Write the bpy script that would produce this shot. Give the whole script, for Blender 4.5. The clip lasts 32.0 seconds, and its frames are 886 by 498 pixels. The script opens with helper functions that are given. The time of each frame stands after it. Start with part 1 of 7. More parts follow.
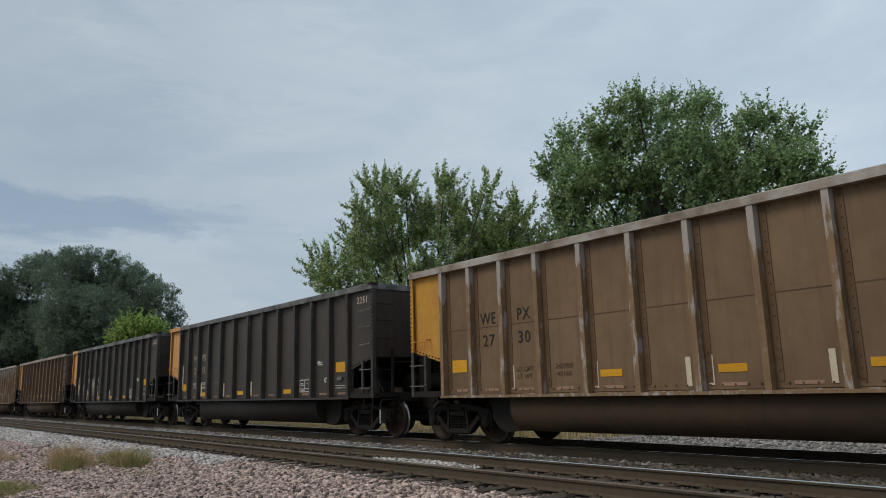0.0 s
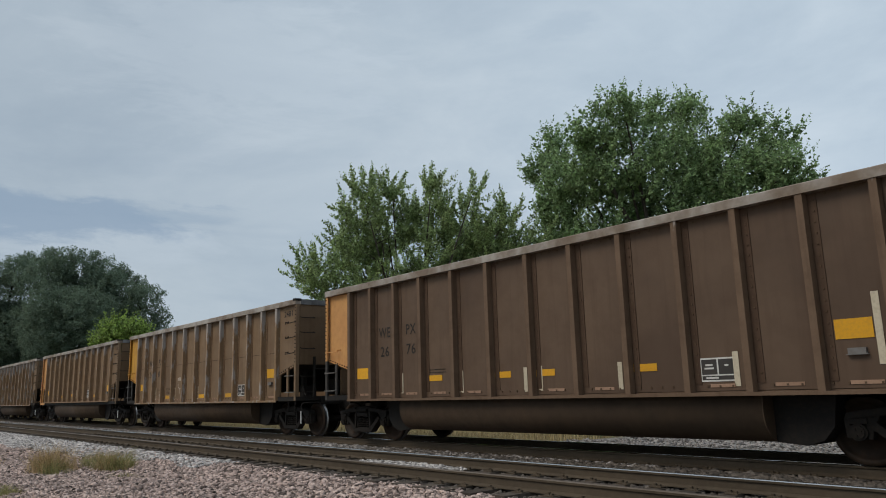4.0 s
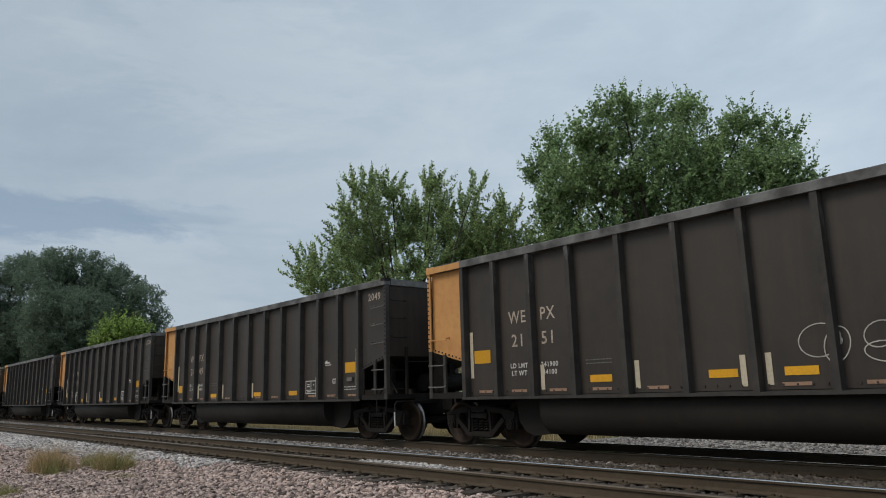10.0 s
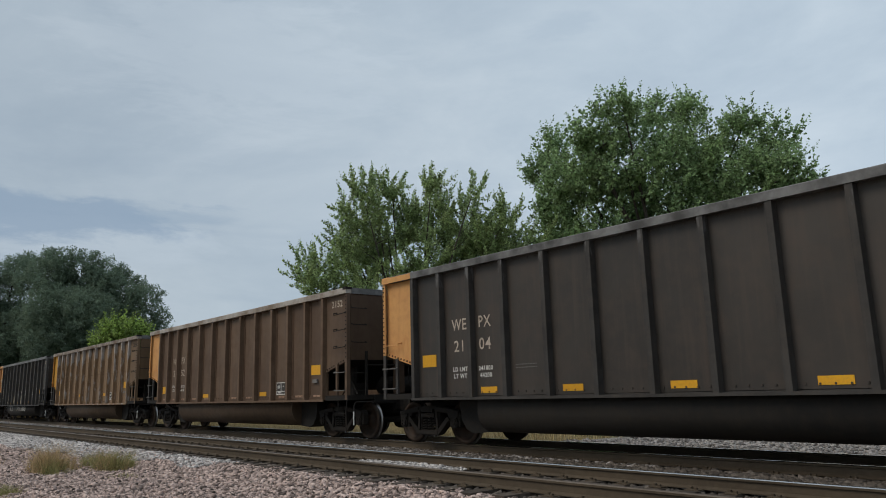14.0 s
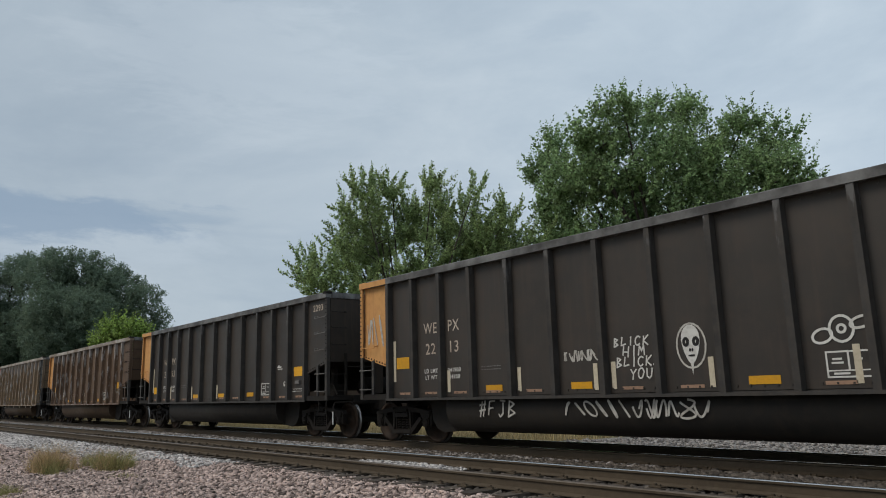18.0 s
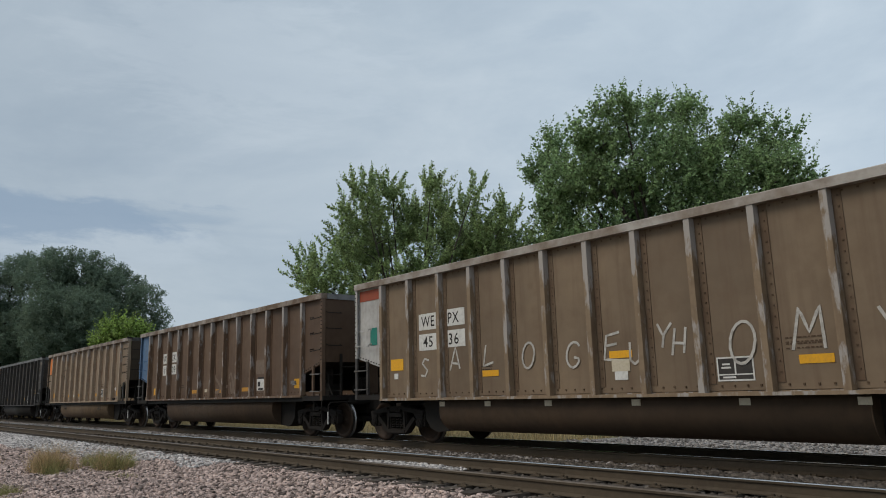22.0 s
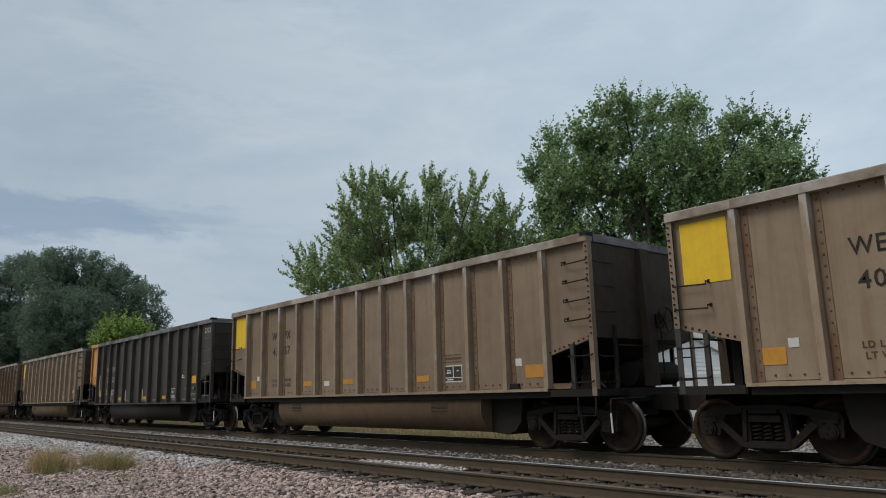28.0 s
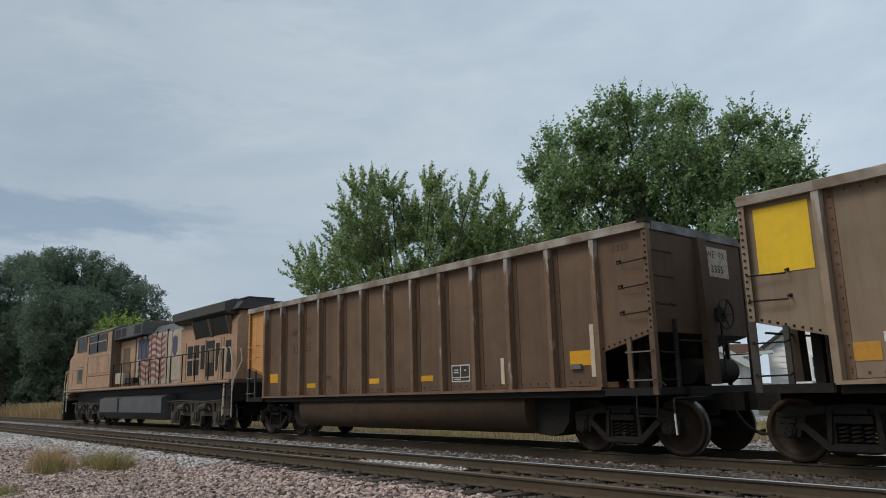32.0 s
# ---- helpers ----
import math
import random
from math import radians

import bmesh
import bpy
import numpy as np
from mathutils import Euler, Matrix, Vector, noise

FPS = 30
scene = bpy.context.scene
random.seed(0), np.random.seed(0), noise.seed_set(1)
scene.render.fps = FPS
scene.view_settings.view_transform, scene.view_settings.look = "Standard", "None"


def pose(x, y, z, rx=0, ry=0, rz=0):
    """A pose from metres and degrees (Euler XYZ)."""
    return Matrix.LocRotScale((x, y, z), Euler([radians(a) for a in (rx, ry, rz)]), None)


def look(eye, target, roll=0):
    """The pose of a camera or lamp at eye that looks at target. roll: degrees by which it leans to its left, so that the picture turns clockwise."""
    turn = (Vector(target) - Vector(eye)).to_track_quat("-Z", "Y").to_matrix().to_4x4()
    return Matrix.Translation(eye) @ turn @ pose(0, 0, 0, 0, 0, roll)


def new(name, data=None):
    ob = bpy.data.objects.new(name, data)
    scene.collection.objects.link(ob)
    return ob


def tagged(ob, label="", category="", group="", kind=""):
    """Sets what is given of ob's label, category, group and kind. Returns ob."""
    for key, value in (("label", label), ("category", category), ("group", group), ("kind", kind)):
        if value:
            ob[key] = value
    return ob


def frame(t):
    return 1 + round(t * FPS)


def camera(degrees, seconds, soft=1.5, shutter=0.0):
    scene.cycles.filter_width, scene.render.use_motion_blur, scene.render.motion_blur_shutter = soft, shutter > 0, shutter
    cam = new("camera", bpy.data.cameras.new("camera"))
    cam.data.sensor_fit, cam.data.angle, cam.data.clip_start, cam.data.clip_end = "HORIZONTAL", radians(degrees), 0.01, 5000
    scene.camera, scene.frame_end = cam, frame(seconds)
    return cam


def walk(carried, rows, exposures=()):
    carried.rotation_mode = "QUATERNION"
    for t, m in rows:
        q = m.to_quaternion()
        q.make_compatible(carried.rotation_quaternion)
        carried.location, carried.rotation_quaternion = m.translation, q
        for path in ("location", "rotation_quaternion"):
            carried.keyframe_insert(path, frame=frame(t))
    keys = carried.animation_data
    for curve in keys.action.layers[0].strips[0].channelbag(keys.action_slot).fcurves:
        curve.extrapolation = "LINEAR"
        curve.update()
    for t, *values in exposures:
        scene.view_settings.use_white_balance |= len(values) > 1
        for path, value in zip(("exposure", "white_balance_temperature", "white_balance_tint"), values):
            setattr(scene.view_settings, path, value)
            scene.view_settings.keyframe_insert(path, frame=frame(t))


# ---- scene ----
# ---- camera: on a stand beside a double-track line, settling in the first seconds ----
EYE = Vector((0.0, 0.0, 1.13))


def aim(yaw, pitch, roll):
    """A pose at EYE: yaw from the square across the tracks towards their far end, pitch upwards."""
    a, b = radians(yaw), radians(pitch)
    way = Vector((-math.sin(a) * math.cos(b), math.cos(a) * math.cos(b), math.sin(b)))
    return look(EYE, EYE + way, roll)


cam = camera(62.85, 32.0, 1.0)
walk(cam, [
    (0.0, aim(50.644, 10.984, -1.52)), (0.5, aim(50.326, 11.023, -1.52)), (1.0, aim(50.073, 11.046, -1.53)),
    (1.5, aim(49.890, 11.066, -1.54)), (2.0, aim(49.756, 11.085, -1.55)), (2.5, aim(49.686, 11.098, -1.56)),
    (3.0, aim(49.645, 11.108, -1.57)), (3.5, aim(49.612, 11.112, -1.575)), (5.5, aim(49.582, 11.115, -1.576)),
    (10.0, aim(49.582, 11.115, -1.576)), (32.0, aim(49.582, 11.115, -1.576))])

# ---- sky: an even overcast with slow grey-blue banks ----
world = bpy.data.worlds.new("overcast")
scene.world = world
world.use_nodes = True
wn, wl = world.node_tree.nodes, world.node_tree.links
wn.clear()
w_out = wn.new("ShaderNodeOutputWorld")
w_bg = wn.new("ShaderNodeBackground")
w_tc = wn.new("ShaderNodeTexCoord")
w_sep = wn.new("ShaderNodeSeparateXYZ")
wl.new(w_tc.outputs["Generated"], w_sep.inputs[0])


def cloud_noise(stretch, scale, rough, shift):
    """Cloud banks drawn out along the horizon."""
    mp = wn.new("ShaderNodeMapping")
    mp.inputs["Location"].default_value = shift
    mp.inputs["Scale"].default_value = (1.0, 1.0, stretch)
    wl.new(w_tc.outputs["Generated"], mp.inputs["Vector"])
    tex = wn.new("ShaderNodeTexNoise")
    tex.inputs["Scale"].default_value, tex.inputs["Detail"].default_value = scale, 7.0
    tex.inputs["Roughness"].default_value, tex.inputs["Distortion"].default_value = rough, 0.35
    wl.new(mp.outputs[0], tex.inputs["Vector"])
    return tex


w_n1 = cloud_noise(2.6, 2.3, 0.60, (0.0, 0.0, 0.4))
w_n2 = cloud_noise(8.0, 2.6, 0.5, (1.7, 0.3, 0.0))
w_ramp = wn.new("ShaderNodeValToRGB")
w_ramp.color_ramp.elements[0].position, w_ramp.color_ramp.elements[0].color = 0.30, (0.378, 0.464, 0.552, 1)
w_ramp.color_ramp.elements[1].position, w_ramp.color_ramp.elements[1].color = 0.68, (0.535, 0.615, 0.685, 1)
w_mid = w_ramp.color_ramp.elements.new(0.5)
w_mid.color = (0.455, 0.541, 0.622, 1)
wl.new(w_n1.outputs["Fac"], w_ramp.inputs[0])
w_sky = wn.new("ShaderNodeTexSky")
w_sky.sky_type, w_sky.sun_disc = "NISHITA", False
w_sky.sun_elevation, w_sky.sun_rotation = radians(46), radians(204)
w_dim = wn.new("ShaderNodeVectorMath")
w_dim.operation = "SCALE"
w_dim.inputs["Scale"].default_value = 0.08
wl.new(w_sky.outputs[0], w_dim.inputs[0])
w_mix = wn.new("ShaderNodeMix")
w_mix.data_type = "RGBA"
w_mix.inputs[0].default_value = 0.93
wl.new(w_dim.outputs[0], w_mix.inputs[6])
wl.new(w_ramp.outputs[0], w_mix.inputs[7])
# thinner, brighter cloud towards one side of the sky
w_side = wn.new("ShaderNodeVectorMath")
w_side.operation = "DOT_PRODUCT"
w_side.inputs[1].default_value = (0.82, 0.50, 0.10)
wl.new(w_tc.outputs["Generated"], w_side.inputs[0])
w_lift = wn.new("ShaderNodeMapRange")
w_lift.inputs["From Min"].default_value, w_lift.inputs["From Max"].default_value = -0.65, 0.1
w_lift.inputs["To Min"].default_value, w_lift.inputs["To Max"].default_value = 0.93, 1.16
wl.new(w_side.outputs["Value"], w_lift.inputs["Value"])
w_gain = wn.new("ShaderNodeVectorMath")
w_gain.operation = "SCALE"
# thin darker streaks low over the horizon
w_low = wn.new("ShaderNodeMapRange")
w_low.inputs["From Min"].default_value, w_low.inputs["From Max"].default_value = 0.40, 0.22
wl.new(w_sep.outputs["Z"], w_low.inputs["Value"])
w_thin = wn.new("ShaderNodeMapRange")
w_thin.inputs["From Min"].default_value, w_thin.inputs["From Max"].default_value = 0.50, 0.66
wl.new(w_n2.outputs["Fac"], w_thin.inputs["Value"])
w_both = wn.new("ShaderNodeMath")
w_both.operation = "MULTIPLY"
wl.new(w_low.outputs[0], w_both.inputs[0])
wl.new(w_thin.outputs[0], w_both.inputs[1])
w_grey = wn.new("ShaderNodeMix")
w_grey.data_type = "RGBA"
w_amount = wn.new("ShaderNodeMath")
w_amount.operation = "MULTIPLY"
w_amount.inputs[1].default_value = 0.3
wl.new(w_both.outputs[0], w_amount.inputs[0])
wl.new(w_amount.outputs[0], w_grey.inputs[0])
wl.new(w_mix.outputs[2], w_grey.inputs[6])
w_grey.inputs[7].default_value = (0.30, 0.39, 0.50, 1)


def cloud_bank(colour_in, way, flat, reach, tone, amount):
    """A ragged bank of another tone round one direction of the sky, flat times wider than high."""
    off = wn.new("ShaderNodeVectorMath")
    off.operation = "SUBTRACT"
    off.inputs[1].default_value = way
    wl.new(w_tc.outputs["Generated"], off.inputs[0])
    squash = wn.new("ShaderNodeVectorMath")
    squash.operation = "MULTIPLY"
    squash.inputs[1].default_value = (1.0, 1.0, flat)
    wl.new(off.outputs[0], squash.inputs[0])
    size = wn.new("ShaderNodeVectorMath")
    size.operation = "LENGTH"
    wl.new(squash.outputs[0], size.inputs[0])
    ragged = cloud_noise(4.0, 7.0, 0.66, (way[1], way[0], way[2]))
    rough_edge = wn.new("ShaderNodeMath")
    rough_edge.operation = "MULTIPLY_ADD"
    rough_edge.inputs[1].default_value = -2.4 * reach
    wl.new(ragged.outputs["Fac"], rough_edge.inputs[0])
    wl.new(size.outputs["Value"], rough_edge.inputs[2])
    mask = wn.new("ShaderNodeMapRange")
    mask.interpolation_type = "SMOOTHSTEP"
    mask.inputs["From Min"].default_value, mask.inputs["From Max"].default_value = -0.15 * reach, -0.75 * reach
    mask.inputs["To Max"].default_value = amount
    wl.new(rough_edge.outputs[0], mask.inputs["Value"])
    out = wn.new("ShaderNodeMix")
    out.data_type = "RGBA"
    wl.new(mask.outputs[0], out.inputs[0])
    wl.new(colour_in, out.inputs[6])
    out.inputs[7].default_value = (*tone, 1)
    return out.outputs[2]


w_banks = w_grey.outputs[2]
for way, flat, reach, tone, amount in (((-0.962, 0.19, 0.196), 6.0, 0.20, (0.50, 0.585, 0.67), 0.6), ((-0.958, 0.17, 0.226), 7.0, 0.22, (0.275, 0.375, 0.505), 0.75),
                                       ((-0.915, 0.33, 0.230), 8.0, 0.09, (0.30, 0.40, 0.52), 0.45), ((-0.555, 0.692, 0.461), 4.0, 0.07, (0.33, 0.42, 0.52), 0.3),
                                       ((-0.86, 0.37, 0.43), 2.0, 0.22, (0.53, 0.61, 0.69), 0.4)):
    w_banks = cloud_bank(w_banks, way, flat, reach, tone, amount)
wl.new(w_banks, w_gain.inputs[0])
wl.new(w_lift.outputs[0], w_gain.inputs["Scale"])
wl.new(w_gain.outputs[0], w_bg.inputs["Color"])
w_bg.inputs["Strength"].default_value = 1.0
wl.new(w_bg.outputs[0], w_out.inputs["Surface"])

# the veiled sun, behind the camera
sun = new("sun", bpy.data.lights.new("sun", "SUN"))
sun.data.energy, sun.data.angle, sun.data.color = 1.5, radians(25), (1.0, 0.92, 0.80)
sun.matrix_world = look((0, 0, 60), Vector((0, 0, 60)) + Vector((0.28, 0.62, -0.73)))
# ---- materials ----


def surface(name, base, second, third=None, grain=8.0, patch=0.8, streak=0.0, third_amount=0.35, rough=0.8, metal=0.0,
            bump=0.15, island=0.0, vary=0.0, spread=0.5, gloss=0.2):
    """A worn surface: two tones in large patches, fine grain, drips of a third tone, and relief."""
    m = bpy.data.materials.new(name)
    m.use_nodes = True
    n, l = m.node_tree.nodes, m.node_tree.links
    shader = n["Principled BSDF"]
    tc = n.new("ShaderNodeTexCoord")
    info = n.new("ShaderNodeObjectInfo")
    shift = n.new("ShaderNodeVectorMath")
    shift.operation = "MULTIPLY_ADD"
    l.new(info.outputs["Random"], shift.inputs[0])
    shift.inputs[1].default_value = (17.0, 9.0, 5.0)
    l.new(tc.outputs["Object"], shift.inputs[2])

    def noise_at(scale, detail, stretch=None):
        tex = n.new("ShaderNodeTexNoise")
        tex.inputs["Scale"].default_value, tex.inputs["Detail"].default_value = scale, detail
        tex.inputs["Roughness"].default_value = 0.6
        if stretch:
            mp = n.new("ShaderNodeMapping")
            mp.inputs["Scale"].default_value = stretch
            l.new(shift.outputs[0], mp.inputs["Vector"])
            l.new(mp.outputs[0], tex.inputs["Vector"])
        else:
            l.new(shift.outputs[0], tex.inputs["Vector"])
        return tex.outputs["Fac"]

    def ramp(fac, lo, hi):
        mr = n.new("ShaderNodeMapRange")
        mr.inputs["From Min"].default_value, mr.inputs["From Max"].default_value = lo, hi
        l.new(fac, mr.inputs["Value"])
        return mr.outputs[0]

    def mix(fac, a, b):
        mx = n.new("ShaderNodeMix")
        mx.data_type = "RGBA"
        if isinstance(fac, float):
            mx.inputs[0].default_value = fac
        else:
            l.new(fac, mx.inputs[0])
        for slot, v in ((6, a), (7, b)):
            if isinstance(v, tuple):
                mx.inputs[slot].default_value = (*v, 1)
            else:
                l.new(v, mx.inputs[slot])
        return mx.outputs[2]

    def times(fac, k):
        mt = n.new("ShaderNodeMath")
        mt.operation = "MULTIPLY"
        l.new(fac, mt.inputs[0])
        mt.inputs[1].default_value = k
        return mt.outputs[0]

    big = ramp(noise_at(patch, 5.0), 0.5 - spread * 0.35, 0.5 + spread * 0.35)
    colour = mix(big, base, second)
    fine = noise_at(grain, 6.0)
    if third:
        colour = mix(times(ramp(fine, 0.45, 0.7), third_amount), colour, third)
    if streak:
        run = ramp(noise_at(1.0, 4.0, (7.0, 7.0, 0.45)), 0.5, 0.72)
        colour = mix(times(run, streak), colour, third or second)
    if island or vary:
        val = n.new("ShaderNodeHueSaturation")
        if island:
            src = n.new("ShaderNodeNewGeometry").outputs["Random Per Island"]
        else:
            src = info.outputs["Random"]
        k = island or vary
        mr = n.new("ShaderNodeMapRange")
        mr.inputs["To Min"].default_value, mr.inputs["To Max"].default_value = 1 - k, 1 + k
        l.new(src, mr.inputs["Value"])
        l.new(mr.outputs[0], val.inputs["Value"])
        l.new(colour, val.inputs["Color"])
        colour = val.outputs[0]
    l.new(colour, shader.inputs["Base Color"])
    shader.inputs["Metallic"].default_value = metal
    shader.inputs["Specular IOR Level"].default_value = gloss
    rg = n.new("ShaderNodeMapRange")
    rg.inputs["To Min"].default_value, rg.inputs["To Max"].default_value = max(0.05, rough - 0.15), min(1, rough + 0.12)
    l.new(fine, rg.inputs["Value"])
    l.new(rg.outputs[0], shader.inputs["Roughness"])
    if bump:
        bp = n.new("ShaderNodeBump")
        bp.inputs["Strength"].default_value, bp.inputs["Distance"].default_value = bump, 0.02
        l.new(fine, bp.inputs["Height"])
        l.new(bp.outputs[0], shader.inputs["Normal"])
    return m


def scuffed(m, lo, hi, metal_tone, amount, spots=0.35):
    """Bare scuffed metal over a paint, from height lo up to hi, and in scattered long scrapes."""
    n, l = m.node_tree.nodes, m.node_tree.links
    shader = n["Principled BSDF"]
    paint_in = shader.inputs["Base Color"].links[0].from_socket
    tc = n.new("ShaderNodeTexCoord")
    info = n.new("ShaderNodeObjectInfo")
    sep = n.new("ShaderNodeSeparateXYZ")
    l.new(tc.outputs["Object"], sep.inputs[0])
    rise = n.new("ShaderNodeMapRange")
    rise.inputs["From Min"].default_value, rise.inputs["From Max"].default_value = lo, hi
    rise.inputs["To Max"].default_value = 0.26
    l.new(sep.outputs["Z"], rise.inputs["Value"])
    shift = n.new("ShaderNodeVectorMath")
    shift.operation = "MULTIPLY_ADD"
    l.new(info.outputs["Random"], shift.inputs[0])
    shift.inputs[1].default_value = (31.0, 17.0, 23.0)
    l.new(tc.outputs["Object"], shift.inputs[2])
    mp = n.new("ShaderNodeMapping")
    mp.inputs["Scale"].default_value = (7.0, 7.0, 1.9)
    l.new(shift.outputs[0], mp.inputs["Vector"])
    tex = n.new("ShaderNodeTexNoise")
    tex.inputs["Scale"].default_value, tex.inputs["Detail"].default_value, tex.inputs["Roughness"].default_value = 1.0, 6.0, 0.62
    l.new(mp.outputs[0], tex.inputs["Vector"])
    both = n.new("ShaderNodeMath")
    both.operation = "ADD"
    l.new(tex.outputs["Fac"], both.inputs[0])
    l.new(rise.outputs[0], both.inputs[1])
    cut = n.new("ShaderNodeMapRange")
    cut.inputs["From Min"].default_value, cut.inputs["From Max"].default_value = 0.97 - spots, 1.06 - spots
    cut.inputs["To Max"].default_value = amount
    l.new(both.outputs[0], cut.inputs["Value"])
    mx = n.new("ShaderNodeMix")
    mx.data_type = "RGBA"
    l.new(cut.outputs[0], mx.inputs[0])
    l.new(paint_in, mx.inputs[6])
    mx.inputs[7].default_value = (*metal_tone, 1)
    l.new(mx.outputs[2], shader.inputs["Base Color"])
    return m


def glass_pane(name, tint):
    m = bpy.data.materials.new(name)
    m.use_nodes = True
    s = m.node_tree.nodes["Principled BSDF"]
    s.inputs["Base Color"].default_value = (*tint, 1)
    s.inputs["Roughness"].default_value = 0.06
    s.inputs["Specular IOR Level"].default_value = 0.6
    return m


M = {}
M["steel"] = surface("grimy_steel", (0.020, 0.017, 0.014), (0.013, 0.011, 0.010), (0.045, 0.032, 0.022), grain=14, rough=0.75, bump=0.25)
M["iron"] = surface("cast_iron", (0.020, 0.016, 0.013), (0.012, 0.010, 0.009), (0.050, 0.034, 0.022), grain=20, rough=0.8, bump=0.3)
M["wheel"] = surface("wheel_rust", (0.042, 0.024, 0.014), (0.018, 0.013, 0.010), (0.08, 0.046, 0.026), grain=9, patch=2.5, rough=0.7, bump=0.2)
M["tread"] = surface("polished_tread", (0.34, 0.33, 0.32), (0.22, 0.21, 0.20), grain=30, rough=0.38, metal=1.0, bump=0.02)
M["rim"] = surface("worn_wheel_rim", (0.075, 0.06, 0.05), (0.05, 0.042, 0.036), (0.12, 0.10, 0.085), grain=20, patch=2.0, rough=0.45, metal=0.6, bump=0.05)
M["galv"] = surface("worn_grey_metal", (0.20, 0.19, 0.18), (0.13, 0.12, 0.11), (0.09, 0.06, 0.045), grain=12, rough=0.65, bump=0.15)
M["reflector"] = surface("yellow_reflector", (0.72, 0.36, 0.02), (0.62, 0.30, 0.02), (0.35, 0.2, 0.06), grain=25, rough=0.45, bump=0.05, vary=0.15)
M["cream"] = surface("cream_tape", (0.62, 0.54, 0.40), (0.50, 0.43, 0.32), (0.28, 0.22, 0.15), grain=22, rough=0.6, bump=0.05)
M["rusttape"] = surface("faded_orange_tape", (0.36, 0.225, 0.150), (0.28, 0.17, 0.115), (0.16, 0.10, 0.07), grain=18, rough=0.7, bump=0.05)
M["white"] = surface("white_stencil", (0.68, 0.66, 0.62), (0.55, 0.53, 0.49), (0.25, 0.22, 0.19), grain=16, rough=0.7, bump=0.03)
M["letter_pale"] = surface("pale_lettering", (0.52, 0.44, 0.36), (0.44, 0.36, 0.285), (0.16, 0.12, 0.09), grain=13, third_amount=0.6, rough=0.7, bump=0.03)
M["letter_worn"] = surface("worn_off_lettering", (0.20, 0.155, 0.125), (0.13, 0.095, 0.075), (0.08, 0.055, 0.04), grain=13, third_amount=0.6, rough=0.7, bump=0.03)
M["letter_black"] = surface("black_lettering", (0.018, 0.016, 0.015), (0.03, 0.026, 0.022), (0.10, 0.08, 0.06), grain=13, third_amount=0.5, rough=0.7, bump=0.03)
M["chalk"] = surface("chalky_spray", (0.55, 0.52, 0.47), (0.42, 0.39, 0.35), (0.15, 0.13, 0.11), grain=10, third_amount=0.6, rough=0.8, bump=0.02)
M["black"] = surface("flat_black", (0.016, 0.016, 0.017), (0.024, 0.023, 0.022), (0.05, 0.045, 0.04), grain=9, rough=0.6, bump=0.1)
M["rubber"] = surface("hose_rubber", (0.015, 0.015, 0.015), (0.025, 0.024, 0.023), grain=12, rough=0.7)

# ---- building tools ----


def box(bm, x0, x1, y0, y1, z0, z1, slot=0):
    v = [bm.verts.new(p) for p in ((x0, y0, z0), (x1, y0, z0), (x1, y1, z0), (x0, y1, z0), (x0, y0, z1), (x1, y0, z1), (x1, y1, z1), (x0, y1, z1))]
    for q in ((3, 2, 1, 0), (4, 5, 6, 7), (0, 1, 5, 4), (1, 2, 6, 5), (2, 3, 7, 6), (3, 0, 4, 7)):
        bm.faces.new([v[i] for i in q]).material_index = slot


def prism(bm, outline, axis, lo, hi, slot=0):
    """Extrudes a closed outline of two coordinates along axis (0, 1 or 2) from lo to hi."""
    def at(p, w):
        c = list(p)
        c.insert(axis, w)
        return bm.verts.new(c)
    a, b = [at(p, lo) for p in outline], [at(p, hi) for p in outline]
    k = len(outline)
    made = [bm.faces.new(a), bm.faces.new(b[::-1])] + [bm.faces.new((a[i], b[i], b[(i + 1) % k], a[(i + 1) % k])) for i in range(k)]
    for f in made:
        f.material_index = slot


def rod(bm, a, b, r, seg=6, r2=None, slot=0):
    """A round bar from a to b."""
    a, b = Vector(a), Vector(b)
    q = (b - a).to_track_quat("Z", "Y")
    r2 = r if r2 is None else r2
    lo, hi = [], []
    for i in range(seg):
        d = Vector((math.cos(2 * math.pi * i / seg), math.sin(2 * math.pi * i / seg), 0))
        lo.append(bm.verts.new(a + q @ (d * r)))
        hi.append(bm.verts.new(b + q @ (d * r2)))
    made = [bm.faces.new(lo[::-1]), bm.faces.new(hi)] + [bm.faces.new((lo[i], lo[(i + 1) % seg], hi[(i + 1) % seg], hi[i])) for i in range(seg)]
    for f in made:
        f.material_index = slot


def pipe(bm, points, r, seg=6, slot=0):
    """A bent bar through points, as one closed tube."""
    pts = [Vector(p) for p in points]
    rings = []
    for i, p in enumerate(pts):
        d = (pts[min(i + 1, len(pts) - 1)] - pts[max(i - 1, 0)]).normalized()
        q = d.to_track_quat("Z", "Y")
        rings.append([bm.verts.new(p + q @ Vector((math.cos(2 * math.pi * k / seg) * r, math.sin(2 * math.pi * k / seg) * r, 0))) for k in range(seg)])
    for a, b in zip(rings, rings[1:]):
        near = min(range(seg), key=lambda k: (a[0].co - b[k].co).length)
        for k in range(seg):
            bm.faces.new((a[k], a[(k + 1) % seg], b[(k + 1 + near) % seg], b[(k + near) % seg])).material_index = slot
    bm.faces.new(rings[0][::-1]).material_index = slot
    bm.faces.new(rings[-1]).material_index = slot


